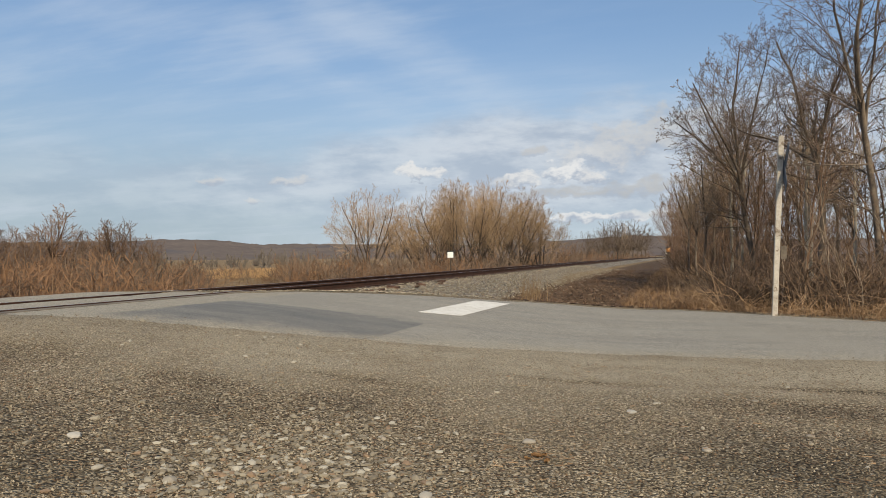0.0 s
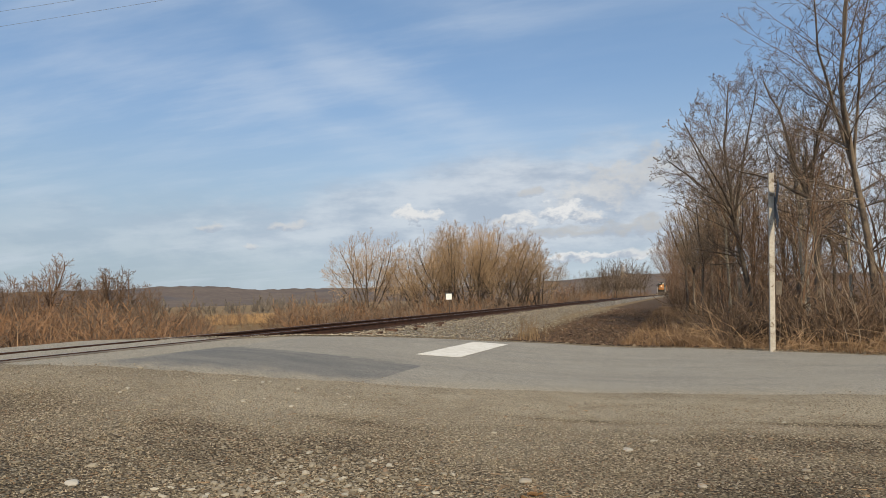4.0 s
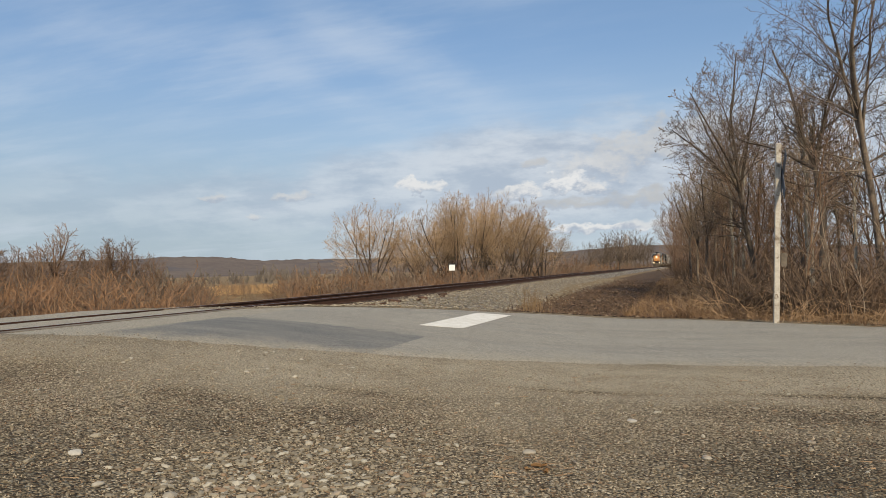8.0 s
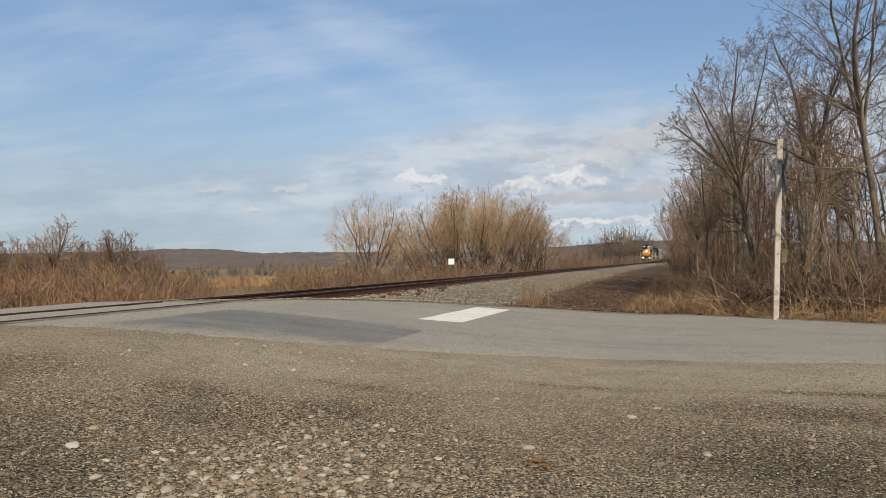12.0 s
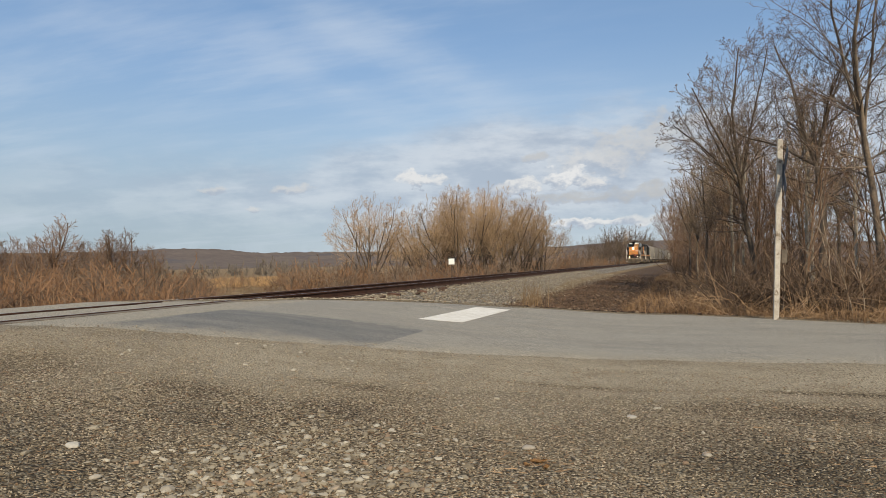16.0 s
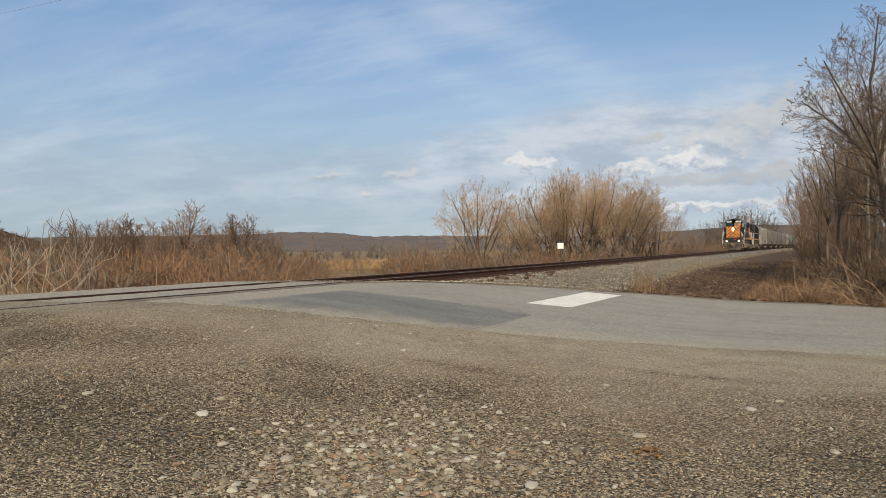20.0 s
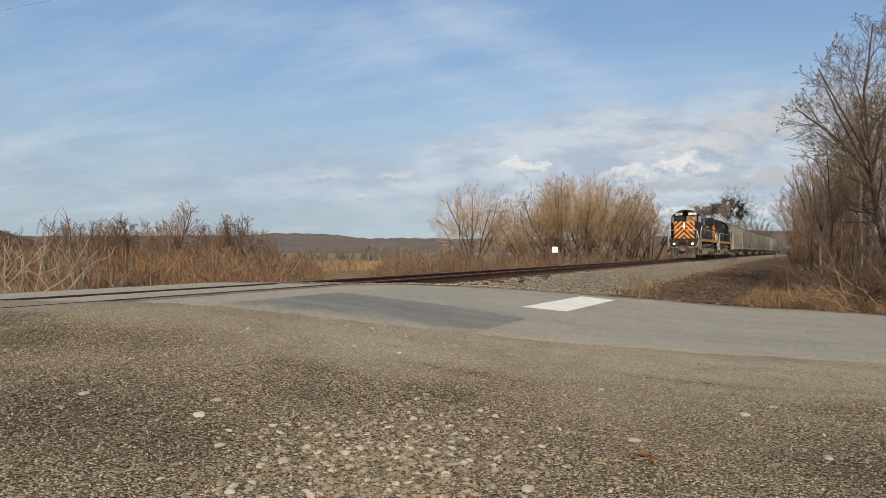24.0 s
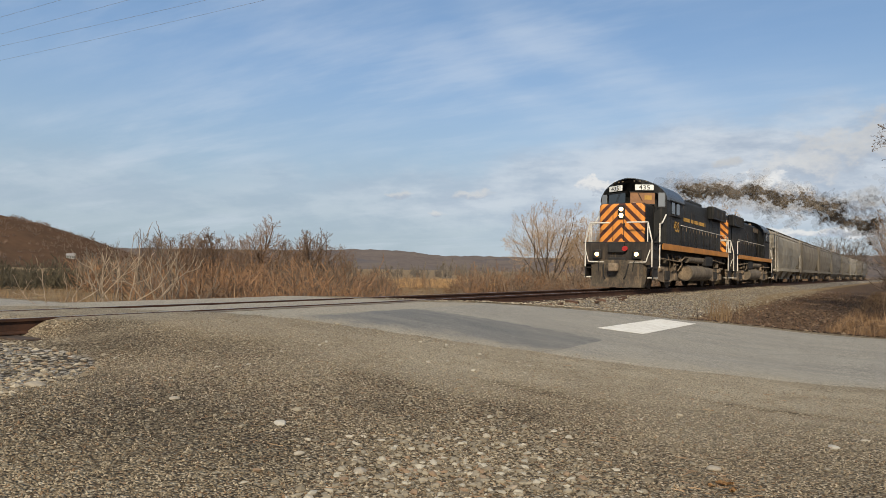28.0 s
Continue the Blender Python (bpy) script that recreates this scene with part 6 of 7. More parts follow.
        part("radiator_wing", rounded(min(s * 0.9, s * 1.30), max(s * 0.9, s * 1.30), 12.6, 16.0, 3.72, 4.40, 0.08, 2), M_LOCO, hood, "overhanging radiator grille")
        for i in range(9):
            part("louvre", boxed(s * 1.31 - 0.012, s * 1.31 + 0.012, 12.8 + i * 0.34, 12.98 + i * 0.34, 3.82, 4.28), M_DARK, hood)
        part("filter_grille", boxed(s * 1.012 - 0.012, s * 1.012 + 0.012, 5.1, 7.1, 3.78, 4.10), M_DIRT, hood)
        # walkway rail with posts
        wr = part("walkway_rail", piped([(s * 1.47, 4.9, 2.86), (s * 1.47, 15.4, 2.86)], 0.018, 6), M_HANDRAIL, root)
        for i in range(8):
            part("stanchion", piped([(s * 1.47, 5.0 + i * 1.45, 1.94), (s * 1.47, 5.0 + i * 1.45, 2.86)], 0.013, 6), M_LOCO, wr)
        # lettering: number below the cab, a line of unreadable letters along the hood
        if number:
            rng = random.Random(77)
            y = 7.2
            for k in range(26):
                w = rng.uniform(0.10, 0.17)
                if k not in (7, 11, 16, 24):
                    part("letter_bar", boxed(s * 1.016 - 0.006, s * 1.016 + 0.006, y, y + w, 3.22, 3.40), M_LETTER, hood)
                y += w + 0.05
    part("end_stripes", rounded(-0.975, 0.975, 15.9, 16.17, 1.98, 4.1, 0.12, 3), M_CHEVRON, hood, "chevron-striped hood end")
    # roof gear
    part("exhaust_stack", boxed(-0.22, 0.22, 6.2, 7.0, 4.26, 4.62, bevel=0.04), M_DARK, root, "sooty exhaust stack")
    part("roof_hatch", boxed(-0.7, 0.7, 7.4, 9.2, 4.26, 4.36, bevel=0.03), M_LOCO, root)
    part("dynamic_brake_hatch", boxed(-0.8, 0.8, 9.4, 12.0, 4.26, 4.46, bevel=0.06), M_LOCO, root)
    f = part("radiator_fan", cyled((0, 14.3, 4.26), (0, 14.3, 4.44), 0.75, sides=28), M_DARK, root)
    for k in range(6):
        a = k * 1.047
        part("fan_grille", piped([(0.7 * math.cos(a), 14.3 + 0.7 * math.sin(a), 4.45), (-0.7 * math.cos(a), 14.3 - 0.7 * math.sin(a), 4.45)], 0.015, 5), M_DIRT, f)
    bm = bmesh.new()
    for x, y in ((-0.12, 5.0), (0.10, 4.95), (0.30, 5.05)):
        cyl(bm, (x, y - 0.30, 4.72), (x, y + 0.15, 4.72), 0.09, 0.04, 12)
    box(bm, -0.2, 0.4, 5.05, 5.15, 4.28, 4.70)
    part("air_horn", bm, M_DARK, root, "cluster of black air horns")
    part("antenna", piped([(0.55, 5.9, 4.36), (0.55, 5.9, 4.62), (0.55, 8.0, 4.62)], 0.014, 5), M_DARK, root)
    part("bell", cyled((-0.5, 5.5, 4.32), (-0.5, 5.5, 4.52), 0.14, 0.07, 14), M_DIRT, root)
    # below the frame
    for k in (3.55, 13.45):
        bogie(root, k, 2.85, 0.5, True)
    tank = part("fuel_tank", rounded(-0.85, 0.85, 6.3, 11.8, 0.34, 1.22, 0.22, 4), M_TANK, root, "grimy fuel tank")
    for s in (-1, 1):
        part("air_reservoir", cyled((s * 1.14, 6.9, 0.72), (s * 1.14, 11.3, 0.72), 0.385, sides=24), M_TANK, root, "dust-covered cylindrical air tank")
        part("reservoir_end", cyled((s * 1.14, 6.84, 0.72), (s * 1.14, 6.9, 0.72), 0.33, sides=24), M_DIRT, root)
        part("reservoir_small", cyled((s * 1.28, 6.6, 1.36), (s * 1.28, 9.6, 1.36), 0.16, sides=16), M_TANK, root)
        part("battery_box", boxed(s * 1.36 - 0.1, s * 1.36 + 0.1, 10.0, 11.6, 1.10, 1.58, bevel=0.03), M_DARK, root)
        part("brake_pipe", piped([(s * 1.36, 1.9, 1.30), (s * 1.38, 5.2, 1.22), (s * 1.38, 6.0, 1.45), (s * 1.38, 11.5, 1.45), (s * 1.36, 15.2, 1.30)], 0.03, 6), M_DIRT, root)
    rng = random.Random(4)
    for s in (-1, 1):
        for k in range(16):
            y = rng.choice((rng.uniform(1.6, 6.6), rng.uniform(11.6, 15.6)))
            w, h, z = rng.uniform(0.12, 0.4), rng.uniform(0.08, 0.24), rng.uniform(0.9, 1.45)
            part("gear_box", boxed(s * 1.22 - 0.1, s * 1.22 + 0.1, y, y + w, z, z + h, bevel=0.03), rng.choice((M_DIRT, M_TANK, M_DARK)), root)
        for k in range(6):
            y = rng.uniform(1.8, 15)
            part("gear_pipe", piped([(s * 1.3, y, 1.5), (s * 1.32, y + rng.uniform(-0.2, 0.5), 1.1), (s * 1.2, y + rng.uniform(0.2, 0.9), 0.8)], 0.028, 6), M_DIRT, root)
    return root


def hopper_car(name, label, paint, trim):
    """A covered hopper with bulged sides, its front coupler at y = 0."""
    L = 18.0
    root = tagged(new(name), label, "hopper car", "train")
    half = [(1.28, 1.15), (1.42, 1.7), (1.54, 2.5), (1.56, 3.2), (1.48, 3.8), (1.25, 4.2), (0.85, 4.42), (0.4, 4.5)]
    shape = [(-x, z) for x, z in half] + [(x, z) for x, z in reversed(half)]
    bm = bmesh.new()
    rings = []
    for y, low in ((0.95, 2.9), (1.02, 2.8), (2.3, 1.6), (3.0, 1.15), (15.0, 1.15), (15.7, 1.6), (16.98, 2.8), (17.05, 2.9)):
        rings.append([bm.verts.new((x, y, max(z, low) if z < 3.0 else z)) for x, z in shape])
    k = len(shape)
    for a, b in zip(rings, rings[1:]):
        for i in range(k):
            bm.faces.new((a[i], b[i], b[(i + 1) % k], a[(i + 1) % k]))
    bm.faces.new(rings[0]), bm.faces.new(list(reversed(rings[-1])))
    bmesh.ops.recalc_face_normals(bm, faces=bm.faces)
    body = part("body", bm, paint, root)
    part("centre_sill", boxed(-0.3, 0.3, 0.5, L - 0.5, 0.70, 1.12), M_DARK, root)
    for s in (-1, 1):
        part("side_sill", boxed(s * 1.46 - 0.05, s * 1.46 + 0.05, 0.75, L - 0.75, 1.05, 1.32, bevel=0.01), paint, root)
        part("top_rail", boxed(s * 1.36 - 0.05, s * 1.36 + 0.05, 0.9, L - 0.9, 4.02, 4.12), trim, root)
        for y in (4.6, 7.5, 10.5, 13.4):
            rib = bmesh.new()
            for (xa, za), (xb, zb) in zip(half[:6], half[1:6]):
                cyl(rib, (s * (xa - 0.012), y, za), (s * (xb - 0.012), y, zb), 0.024, sides=6)
            part("side_rib", rib, paint, body)
        for e in (0, 1):
            Y = (lambda y: y) if e == 0 else (lambda y: L - y)
            part("end_post", piped([(s * 1.42, Y(0.85), 1.2), (s * 1.42, Y(0.85), 3.1), (s * 1.30, Y(1.0), 4.1)], 0.055, 6), trim, root)
            part("slope_brace", piped([(s * 1.0, Y(0.8), 1.25), (s * 0.95, Y(2.1), 1.9)], 0.05, 6), trim, root)
            bm = bmesh.new()
            for x in (1.02, 1.42):
                cyl(bm, (s * x, Y(0.76), 1.0), (s * x, Y(0.76), 4.35), 0.022, sides=6)
            for i in range(9):
                cyl(bm, (s * 1.02, Y(0.76), 1.15 + i * 0.38), (s * 1.42, Y(0.76), 1.15 + i * 0.38), 0.016, sides=5)
            part("end_ladder", bm, trim, root)
            bm = bmesh.new()
            for y in (0.86, 1.26):
                cyl(bm, (s * 1.57, Y(y), 1.0), (s * 1.50, Y(y), 4.3), 0.020, sides=6)
            for i in range(9):
                cyl(bm, (s * 1.565, Y(0.86), 1.15 + i * 0.36), (s * 1.565, Y(1.26), 1.15 + i * 0.36), 0.016, sides=5)
            part("side_ladder", bm, trim, root)
    for e in (0, 1):
        Y = (lambda y: y) if e == 0 else (lambda y: L - y)
        a, b = sorted((Y(0.6), Y(2.4)))
        part("end_platform", boxed(-1.45, 1.45, a, b, 1.08, 1.22, bevel=0.01), trim, root)
        part("brake_gear", boxed(-0.5, 0.1, *sorted((Y(0.7), Y(0.95))), 1.3, 2.0, bevel=0.05), trim, root)
        bm = bmesh.new()
        box(bm, -0.1, 0.1, *sorted((Y(0.0), Y(0.9))), 0.80, 1.0, bevel=0.02)
        box(bm, -0.18, 0.18, *sorted((Y(-0.1), Y(0.2))), 0.74, 1.05, bevel=0.06)
        part("coupler", bm, M_DIRT, root)
    walkway = bmesh.new()
    box(walkway, -0.75, -0.45, 0.8, L - 0.8, 4.56, 4.60)
    box(walkway, 0.45, 0.75, 0.8, L - 0.8, 4.56, 4.60)
    for i in range(12):
        box(walkway, -0.75, 0.75, 1.2 + i * 1.4, 1.26 + i * 1.4, 4.46, 4.57)
    part("roof_walkway", walkway, M_TANK, root)
    for i in range(5):
        part("hatch", rounded(-0.34, 0.34, 2.4 + i * 2.75, 4.7 + i * 2.75, 4.48, 4.62, 0.05, 2), paint, root)
    for y in (4.9, 9.0, 13.1):
        bm = bmesh.new()
        r = [[bm.verts.new(p) for p in ((-w, y - d, z), (w, y - d, z), (w, y + d, z), (-w, y + d, z))] for w, d, z in ((1.25, 1.9, 1.2), (0.9, 0.75, 0.55), (0.9, 0.75, 0.36))]
        for a, b in zip(r, r[1:]):
            for i in range(4):
                bm.faces.new((a[i], a[(i + 1) % 4], b[(i + 1) % 4], b[i]))
        bm.faces.new(r[-1])
        bmesh.ops.recalc_face_normals(bm, faces=bm.faces)
        part("hopper_bay", bm, paint, root)
    for k in (2.2, L - 2.2):
        bogie(root, k, 1.75, 0.46, False)
    return root


def build_train():
    """Returns (thing, distance of its y = 0 behind the train's front, turned round)."""
    out = [(locomotive("locomotive", "black diesel locomotive with orange chevron nose and white handrails", "435"), 0.0, False)]
    out.append((locomotive("trailing_locomotive", "black diesel locomotive running long hood first behind another", ""), 17.3 + 17.2, True))
    paints = [material("hopper_grey", (0.33, 0.30, 0.24), (0.24, 0.213, 0.168), 12, 0.7, 0.75, bump=0.1, streaks=0.4, wear=(0.16, 0.13, 0.095)),
              material("hopper_tan", (0.215, 0.190, 0.150), (0.145, 0.125, 0.098), 12, 0.7, 0.8, bump=0.1, streaks=0.4, wear=(0.11, 0.09, 0.068)),
              material("hopper_blue_grey", (0.17, 0.158, 0.138), (0.115, 0.104, 0.090), 12, 0.7, 0.8, bump=0.1, streaks=0.4, wear=(0.10, 0.08, 0.06))]
    s = 17.3 + 17.35
    labels = ("weathered pale grey covered hopper car with rust streaks", "dusty tan-grey covered hopper car", "weathered blue-grey covered hopper car")
    for i in range(8):
        k = (0, 1, 1, 2, 1, 0, 1, 2)[i]
        out.append((hopper_car("covered_hopper", labels[k], paints[k], M_WHITE_PAINT if i == 0 else paints[k]), s, False))
        s += 18.05
    return out


TRAIN = build_train()


def smoke_mesh(seed, n, sx, sy, sz, size):
    """Soot: a loose swarm of thin six-sided flakes, rigid as a whole."""
    nr = np.random.RandomState(seed)
    c = nr.normal(0, 0.42, (n, 3)).clip(-1, 1)
    lump = nr.normal(0, 0.45, (7, 3)).clip(-0.7, 0.7)
    c = (c * 0.62 + lump[nr.randint(0, 7, n)] * 0.5) * np.array([sx, sy, sz])
    u = nr.normal(0, 1, (n, 3))
    u /= np.linalg.norm(u, axis=1)[:, None]
    v = np.cross(u, nr.normal(0, 1, (n, 3)))
    v /= np.linalg.norm(v, axis=1)[:, None]
    r = size * nr.uniform(0.45, 1.7, (n, 1))
    ring = [c + r * nr.uniform(0.75, 1.25, (n, 1)) * (u * math.cos(1.0472 * k) + v * math.sin(1.0472 * k)) for k in range(6)]
    V = np.stack(ring, 1).reshape(-1, 3)
    me = bpy.data.meshes.new("smoke_puff")
    me.from_pydata(V.tolist(), [], np.arange(6 * n).reshape(-1, 6).tolist())
    return me


def soot(name, colour, cover):
    """Thin sooty flecks that let most light by."""
    m = bpy.data.materials.new(name)
    m.use_nodes = True
    n = Nodes(m.node_tree)
    m.node_tree.nodes.clear()
    out, mix, clear, matt = n.add("ShaderNodeOutputMaterial"), n.add("ShaderNodeMixShader"), n.add("ShaderNodeBsdfTransparent"), n.add("ShaderNodeBsdfDiffuse")
    pos = n.add("ShaderNodeTexCoord").outputs["Object"]
    n.link(n.mix(n.noise(pos, 1.2, 4.0, 0.6), tuple(v * 0.7 for v in colour), tuple(v * 1.3 for v in colour)), matt.inputs["Color"])
    mix.inputs[0].default_value = cover
    n.link(clear.outputs[0], mix.inputs[1]), n.link(matt.outputs[0], mix.inputs[2]), n.link(mix.outputs[0], out.inputs[0])
    return m


def build_smoke():
    dark, brown, old = soot("soot_dark", (0.055, 0.050, 0.046), 0.17), soot("soot_brown", (0.30, 0.26, 0.22), 0.12), soot("soot_old", (0.075, 0.070, 0.066), 0.09)
    kinds = []
    for k, mat in enumerate((dark, dark, brown, brown, old, old)):
        me = smoke_mesh(k, 20, 1.1, 2.5, 1.0, 0.24) if k < 4 else smoke_mesh(k, 14, 2.4, 4.2, 1.9, 0.36)
        me.materials.append(mat)
        kinds.append(me)
    rng = random.Random(50)
    out = []
    for i in range(194):
        te = (16.5 + 4.6 * i / 13 if i < 14 else 21.2 + 1.4 * (i - 14) / 49 if i < 64 else 22.6 + 5.3 * (i - 64) / 129) + rng.uniform(-0.04, 0.04)
        pick = (4, 5) if te < 22.55 else (2, 3) if te < 23.2 else (0, 1, 0, 2) if te < 25.2 else (0, 2, 3, 2, 3, 2)
        ob = tagged(new("smoke_puff", kinds[rng.choice(pick)]), "dark brown puff of diesel exhaust smoke", "smoke", "exhaust smoke", "stuff")
        out.append((ob, te, Vector((rng.gauss(0, 1), rng.gauss(0, 1), rng.gauss(0, 0.75))), rng.uniform(0, 360)))
    return out


SMOKE = build_smoke()

# ---- small things ----


# dark blue-grey puts the shade on the crossed boards' face into their colour
M_SHADED_BOARD = material("shaded_board", (0.115, 0.120, 0.132), (0.070, 0.074, 0.082), 20, 2, 0.8, bump=0.1)


def crossbuck():
    """A weathered white post that leans a little, with its crossed boards seen almost edge-on."""
    root = tagged(new("crossbuck_post"), "weathered white railway crossing post with crossed boards", "crossing sign")
    root.matrix_basis = pose(11.44, 15.62, 0.0, 0, 2.6, 0)
    part("post", boxed(-0.052, 0.052, -0.055, 0.055, -0.3, 3.63, bevel=0.012), M_WHITE_PAINT, root, "peeling white timber post")
    for k, a in enumerate((45, -45)):
        bm = boxed(0.068 + k * 0.014, 0.080 + k * 0.014, -0.60, 0.60, -0.115, 0.115, bevel=0.004)
        bmesh.ops.rotate(bm, verts=bm.verts, matrix=Matrix.Rotation(radians(a), 3, "X"))
        bmesh.ops.translate(bm, verts=bm.verts, vec=(0, 0, 2.98))
        b = part("crossed_board", bm, M_SHADED_BOARD, root, "crossed board coloured dark for its shaded face")
        for s in (-0.35, -0.12, 0.12, 0.35):
            part("letter_bar", boxed(0.081 + k * 0.014, 0.085 + k * 0.014, s - 0.07, s + 0.07, -0.05, 0.05), M_DARK, b).matrix_basis = Matrix.Translation((0, 0, 2.98)) @ Matrix.Rotation(radians(a), 4, "X")
    part("bolt", cyled((0.08, 0, 2.98), (0.14, 0, 2.98), 0.018, sides=8), M_WHEEL, root)
    part("notice_plate", boxed(0.075, 0.18, -0.02, -0.012, 1.15, 1.42, bevel=0.003), M_TANK, root, "small grey notice plate")
    part("plate_bracket", boxed(0.058, 0.12, -0.012, 0.012, 1.23, 1.33), M_WHEEL, root)


def whistle_board():
    root = tagged(new("trackside_board"), "small white square board on a thin post", "trackside sign")
    x, y = -4.57, 44.84
    root.matrix_basis = pose(x, y, ground_z(x, y), 0, 0, 6)
    h = 1.39 - ground_z(x, y)
    part("stake", boxed(-0.035, 0.035, 0.03, 0.08, -0.2, h + 0.2, bevel=0.005), M_TIE, root)
    part("board", boxed(-0.20, 0.20, 0.0, 0.028, h - 0.20, h + 0.19, bevel=0.006), M_BOARD, root, "white square board")
    part("board_edge", boxed(-0.27, 0.27, 0.029, 0.04, h - 0.04, h + 0.27, bevel=0.004), M_DARK, root)


def wires():
    for k, (a, b) in enumerate(WIRES):
        a, b = Vector(a), Vector(b)
        d = (b - a).normalized()
        pts = []
        for i in range(25):
            t = i / 24
            p = (a - d * 40).lerp(b + d * 40, t)
            p.z -= 0.9 * 4 * t * (1 - t) - 0.88
            pts.append(p)
        ob = part("overhead_wire", piped(pts, 0.0042, 5), M_WIRE)
        tagged(ob, "thin dark overhead wire spanning high above the road", "wire", "overhead wires")


WIRES = [((-15.92, 11.77, 9.5), (-12.59, 11.94, 9.5)), ((-17.81, 12.68, 9.5), (-10.69, 13.02, 9.5)), ((-19.39, 13.43, 9.5), (-8.5, 14.27, 9.5)), ((-20.67, 14.47, 9.5), (-6.87, 15.2, 9.5))]


def leaf_scrap(spot, size, turn, seed):
    """A curled dead leaf or scrap of bark on the gravel."""
    rng = random.Random(seed)
    bm = bmesh.new()
    n, m = 7, 5
    g = [[None] * (m + 1) for _ in range(n + 1)]
    for i in range(n + 1):
        for j in range(m + 1):
            u, v = i / n - 0.5, j / m - 0.5
            w = (1 - (2 * u) ** 2) ** 0.5 if abs(u) < 0.5 else 0.05
            g[i][j] = bm.verts.new((u * size, v * size * 0.55 * max(0.12, w), size * (0.10 + 0.9 * v * v * 0.5 + 0.25 * u * u) + rng.uniform(-0.006, 0.006)))
    for i in range(n):
        for j in range(m):
            bm.faces.new((g[i][j], g[i + 1][j], g[i + 1][j + 1], g[i][j + 1]))
    bmesh.ops.solidify(bm, geom=bm.faces[:], thickness=0.004)
    ob = part("dead_leaf", bm, M_LEAF, smooth=True)
    x, y = spot
    ob.matrix_basis = pose(x, y, ground_z(x, y) - 0.005, 0, 0, turn)
    tagged(ob, "curled orange-brown dead leaf on the gravel", "leaf", "dead leaves")


M_LEAF = material("dead_leaf", (0.46, 0.28, 0.12), (0.30, 0.165, 0.07), 30, 8, 0.8, bump=0.3)


def farmhouse():
    """A small pale house among the trees of the hillside."""
    root = tagged(new("farmhouse"), "small pale grey house among bare hillside trees", "house")
    d = next(d for d in range(400, 620, 4) if near_hill(*polar(60.2, d)) > 3.0)
    x, y = polar(60.2, d)
    root.matrix_basis = pose(x, y, near_hill(x, y) + 0.4, 0, 0, 48) @ Matrix.Diagonal((0.62, 0.62, 0.62, 1))
    w = part("wall", boxed(-3.4, 3.4, -2.6, 2.6, -2.0, 2.9, bevel=0.03), M_HOUSE, root, "pale clapboard wall")
    part("roof", prism_along([(-3.0, 2.8), (0.0, 4.7), (3.0, 2.8), (3.0, 2.65), (0.0, 4.5), (-3.0, 2.65)], 3.8), M_SLATE, root, "grey pitched roof")
    part("gable", prism_along([(-2.6, 2.85), (2.6, 2.85), (0.0, 4.55)], 3.38), M_HOUSE, root)
    for u in (-2.0, 0.1, 2.1):
        part("window", boxed(u - 0.45, u + 0.45, -2.63, -2.57, 0.7, 2.0, bevel=0.01), M_DARK_PANE, w)
    part("chimney", boxed(1.2, 1.8, -0.3, 0.3, 4.0, 5.4, bevel=0.02), M_SLATE, root)


def prism_along(outline, half):
    """A y-z outline carried along x from -half to half."""
    bm = prism(outline, -half, half)
    bmesh.ops.rotate(bm, verts=bm.verts, matrix=Matrix.Rotation(radians(90), 3, "Z"))
    return bm


M_HOUSE = material("house_paint", (0.25, 0.245, 0.225), (0.19, 0.185, 0.17), 10, 1, 0.8, bump=0)
M_SLATE = material("house_roof", (0.30, 0.29, 0.28), (0.20, 0.19, 0.185), 10, 1, 0.8, bump=0)
M_DARK_PANE = glass("house_pane", (0.04, 0.045, 0.05))


def build_small():
    farmhouse()
    crossbuck()
    whistle_board()
    wires()
    for i, (x, y, s, a) in enumerate(LEAVES):
        leaf_scrap((x, y), s, a, i)
    # single larger stones lying on the lot
    mat = stone_material("loose_stone", (0.42, 0.375, 0.30), (0.32, 0.28, 0.22), (0.46, 0.43, 0.37), (0.36, 0.28, 0.20))
    rng = random.Random(9)
    for x, y, r in LONE_STONES:
        bm = bmesh.new()
        bmesh.ops.create_icosphere(bm, subdivisions=2, radius=r * 0.8)
        off = Vector((rng.uniform(0, 50), rng.uniform(0, 50), 0))
        for v in bm.verts:
            v.co *= 1 + 0.5 * noise.noise(v.co / r * 0.9 + off)
            v.co.z *= 0.5
            v.co.x *= 1.25
        ob = part("stone", bm, mat)
        ob.matrix_basis = pose(x, y, ground_z(x, y) + r * 0.15, 0, 0, rng.uniform(0, 360))
        tagged(ob, "pale angular stone lying on the gravel lot", "stone", "loose stones")


LEAVES = [(8.72, 4.30, 0.10, 20), (8.78, 4.22, 0.07, 80), (8.66, 4.25, 0.06, 140), (11.86, 14.2, 0.2, 30)]
LONE_STONES = [(6.09, 3.35, 0.045), (7.04, 3.03, 0.04), (8.60, 4.59, 0.045), (9.19, 5.73, 0.04), (9.70, 4.73, 0.036), (5.23, 3.17, 0.045), (4.08, 2.79, 0.075), (8.3, 3.4, 0.04), (6.6, 3.0, 0.035), (10.4, 5.4, 0.03)]
build_small()

# ---- motion ----


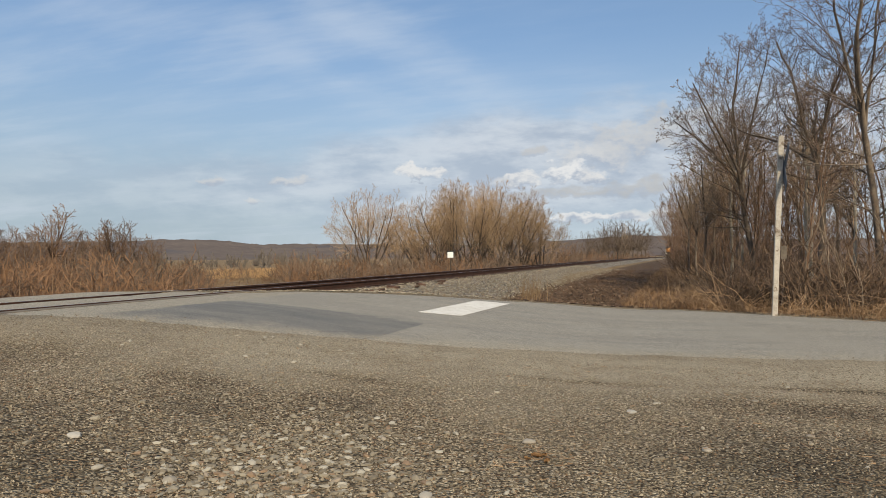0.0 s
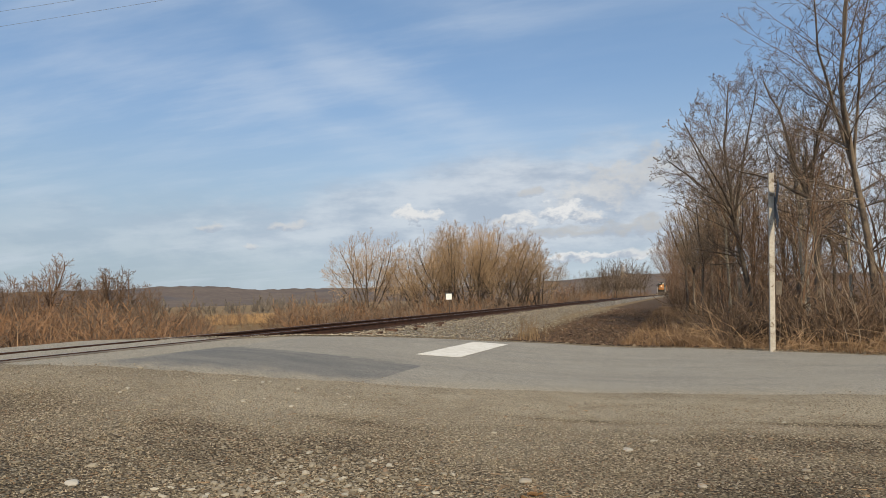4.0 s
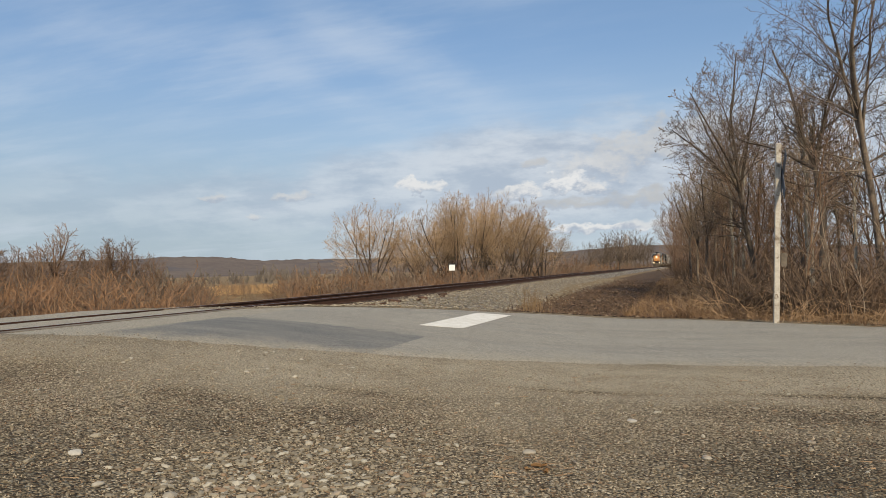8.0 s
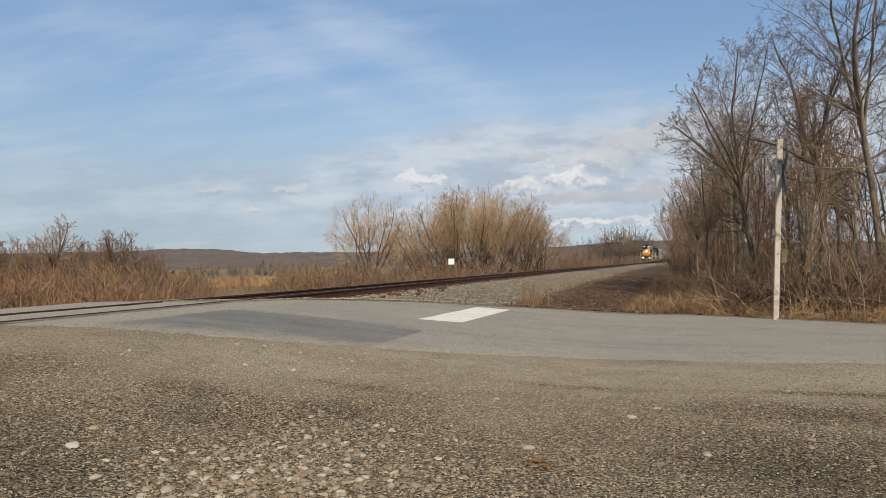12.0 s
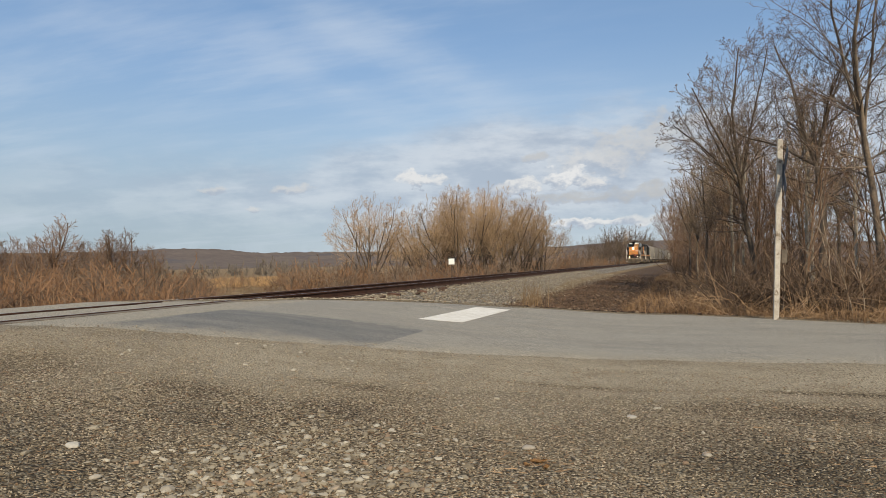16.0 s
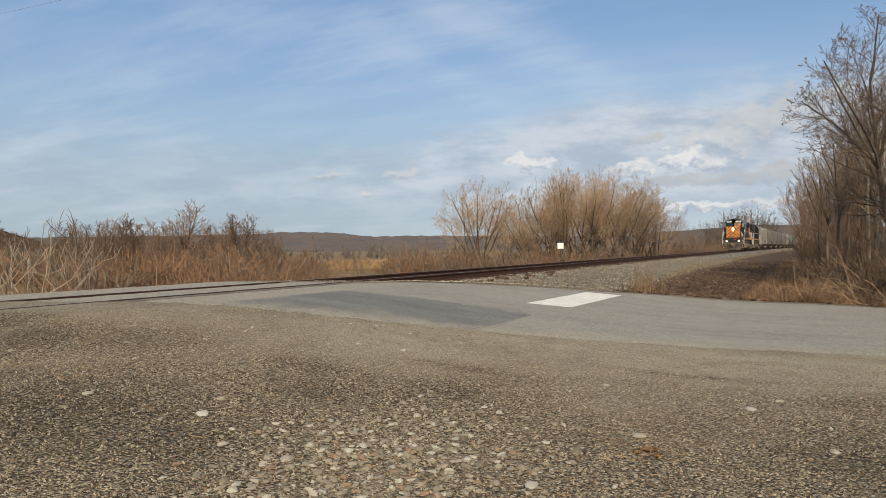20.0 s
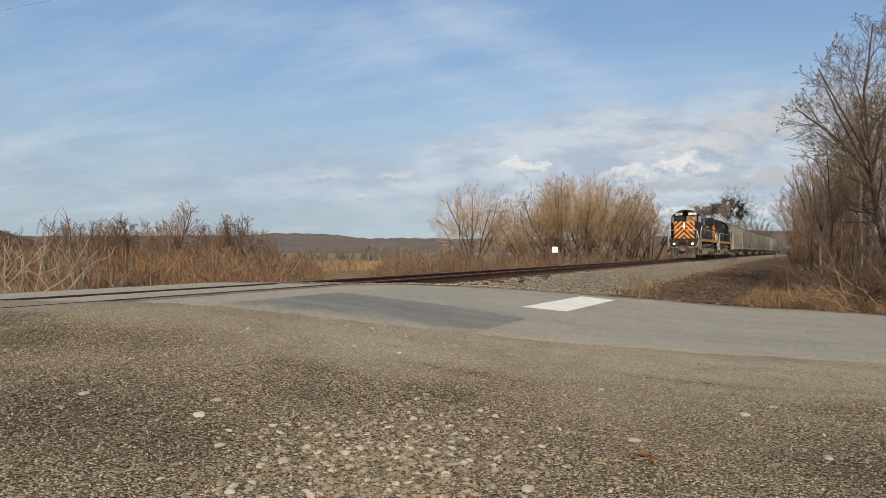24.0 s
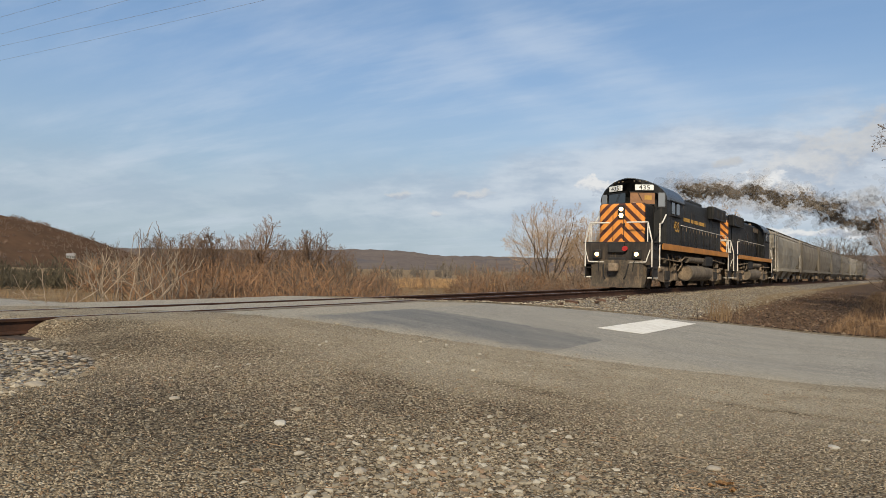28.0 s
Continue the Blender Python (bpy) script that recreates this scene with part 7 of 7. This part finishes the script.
def front(t):
    """Where the train's front is along the track."""
    return 27.75 + 10.47 * (28.0 - t)


def on_track(s, behind, turned):
    y = s + behind
    mid = y - 8.6 if turned else y + 8.6
    slope = math.degrees(math.atan((track_x(mid + 5) - track_x(mid - 5)) / 10))
    x = track_x(mid) + (y - mid) * math.tan(radians(slope))
    return pose(x, y, RAIL_Z, 0, 0, -slope + (180 if turned else 0))


def motions():
    for thing, behind, turned in TRAIN:
        walk(thing, [(t, on_track(front(t), behind, turned)) for t in range(0, 29)])
    turn_of = {id(thing): turned for thing, _, turned in TRAIN}
    for ob, y, r in WHEELS:
        turned = turn_of[id(ob.parent.parent)]
        rate = 10.47 / r * (1 if turned else -1)
        k = math.ceil(28.0 / (2 / FPS))
        walk(ob, [(i * 2 / FPS, pose(0, y, r) @ Matrix.Rotation(rate * -1 * i * 2 / FPS, 4, "X")) for i in range(k + 1)])

    for ob, te, way, spin in SMOKE:
        rows = []
        inside = te - 0.12
        for t in [float(k) for k in range(0, math.ceil(inside))] + [inside]:
            y = front(t) + 8.4
            rows.append((t, pose(track_x(y), y, RAIL_Z + 3.05)))
        y0 = front(te) + 8.4
        ages = [a for a in (0.10, 0.25, 0.5, 0.8, 1.2, 1.8, 2.6, 3.6, 5.0, 7.0, 9.5, 12.5) if te + a < 27.9] + [28.0 - te]
        for a in ages:
            low = smoothstep(23.4, 21.4, te)
            drift = 1.7 * (1 - math.exp(-a / 1.0)) + 0.10 * a - 0.75 * low * max(0.0, a - 2.2)
            spread = 0.08 + (0.25 + 0.21 * low) * a ** 0.92
            push = 0.25 * a
            side = 1.5 - 0.4 * low
            swell = Vector((spread, spread, spread * (1 + 0.10 * a)))
            p = Vector((track_x(y0) + side * a, y0 + push, RAIL_Z + 4.5 + drift)) + way * swell
            rows.append((te + a, pose(p.x, p.y, max(p.z, 1.6 if p.x > track_x(p.y) + 3.2 else RAIL_Z + 5.0), 0, 0, min(70, 9 * a) * (1 if spin > 180 else -1))))
        walk(ob, rows)


motions()
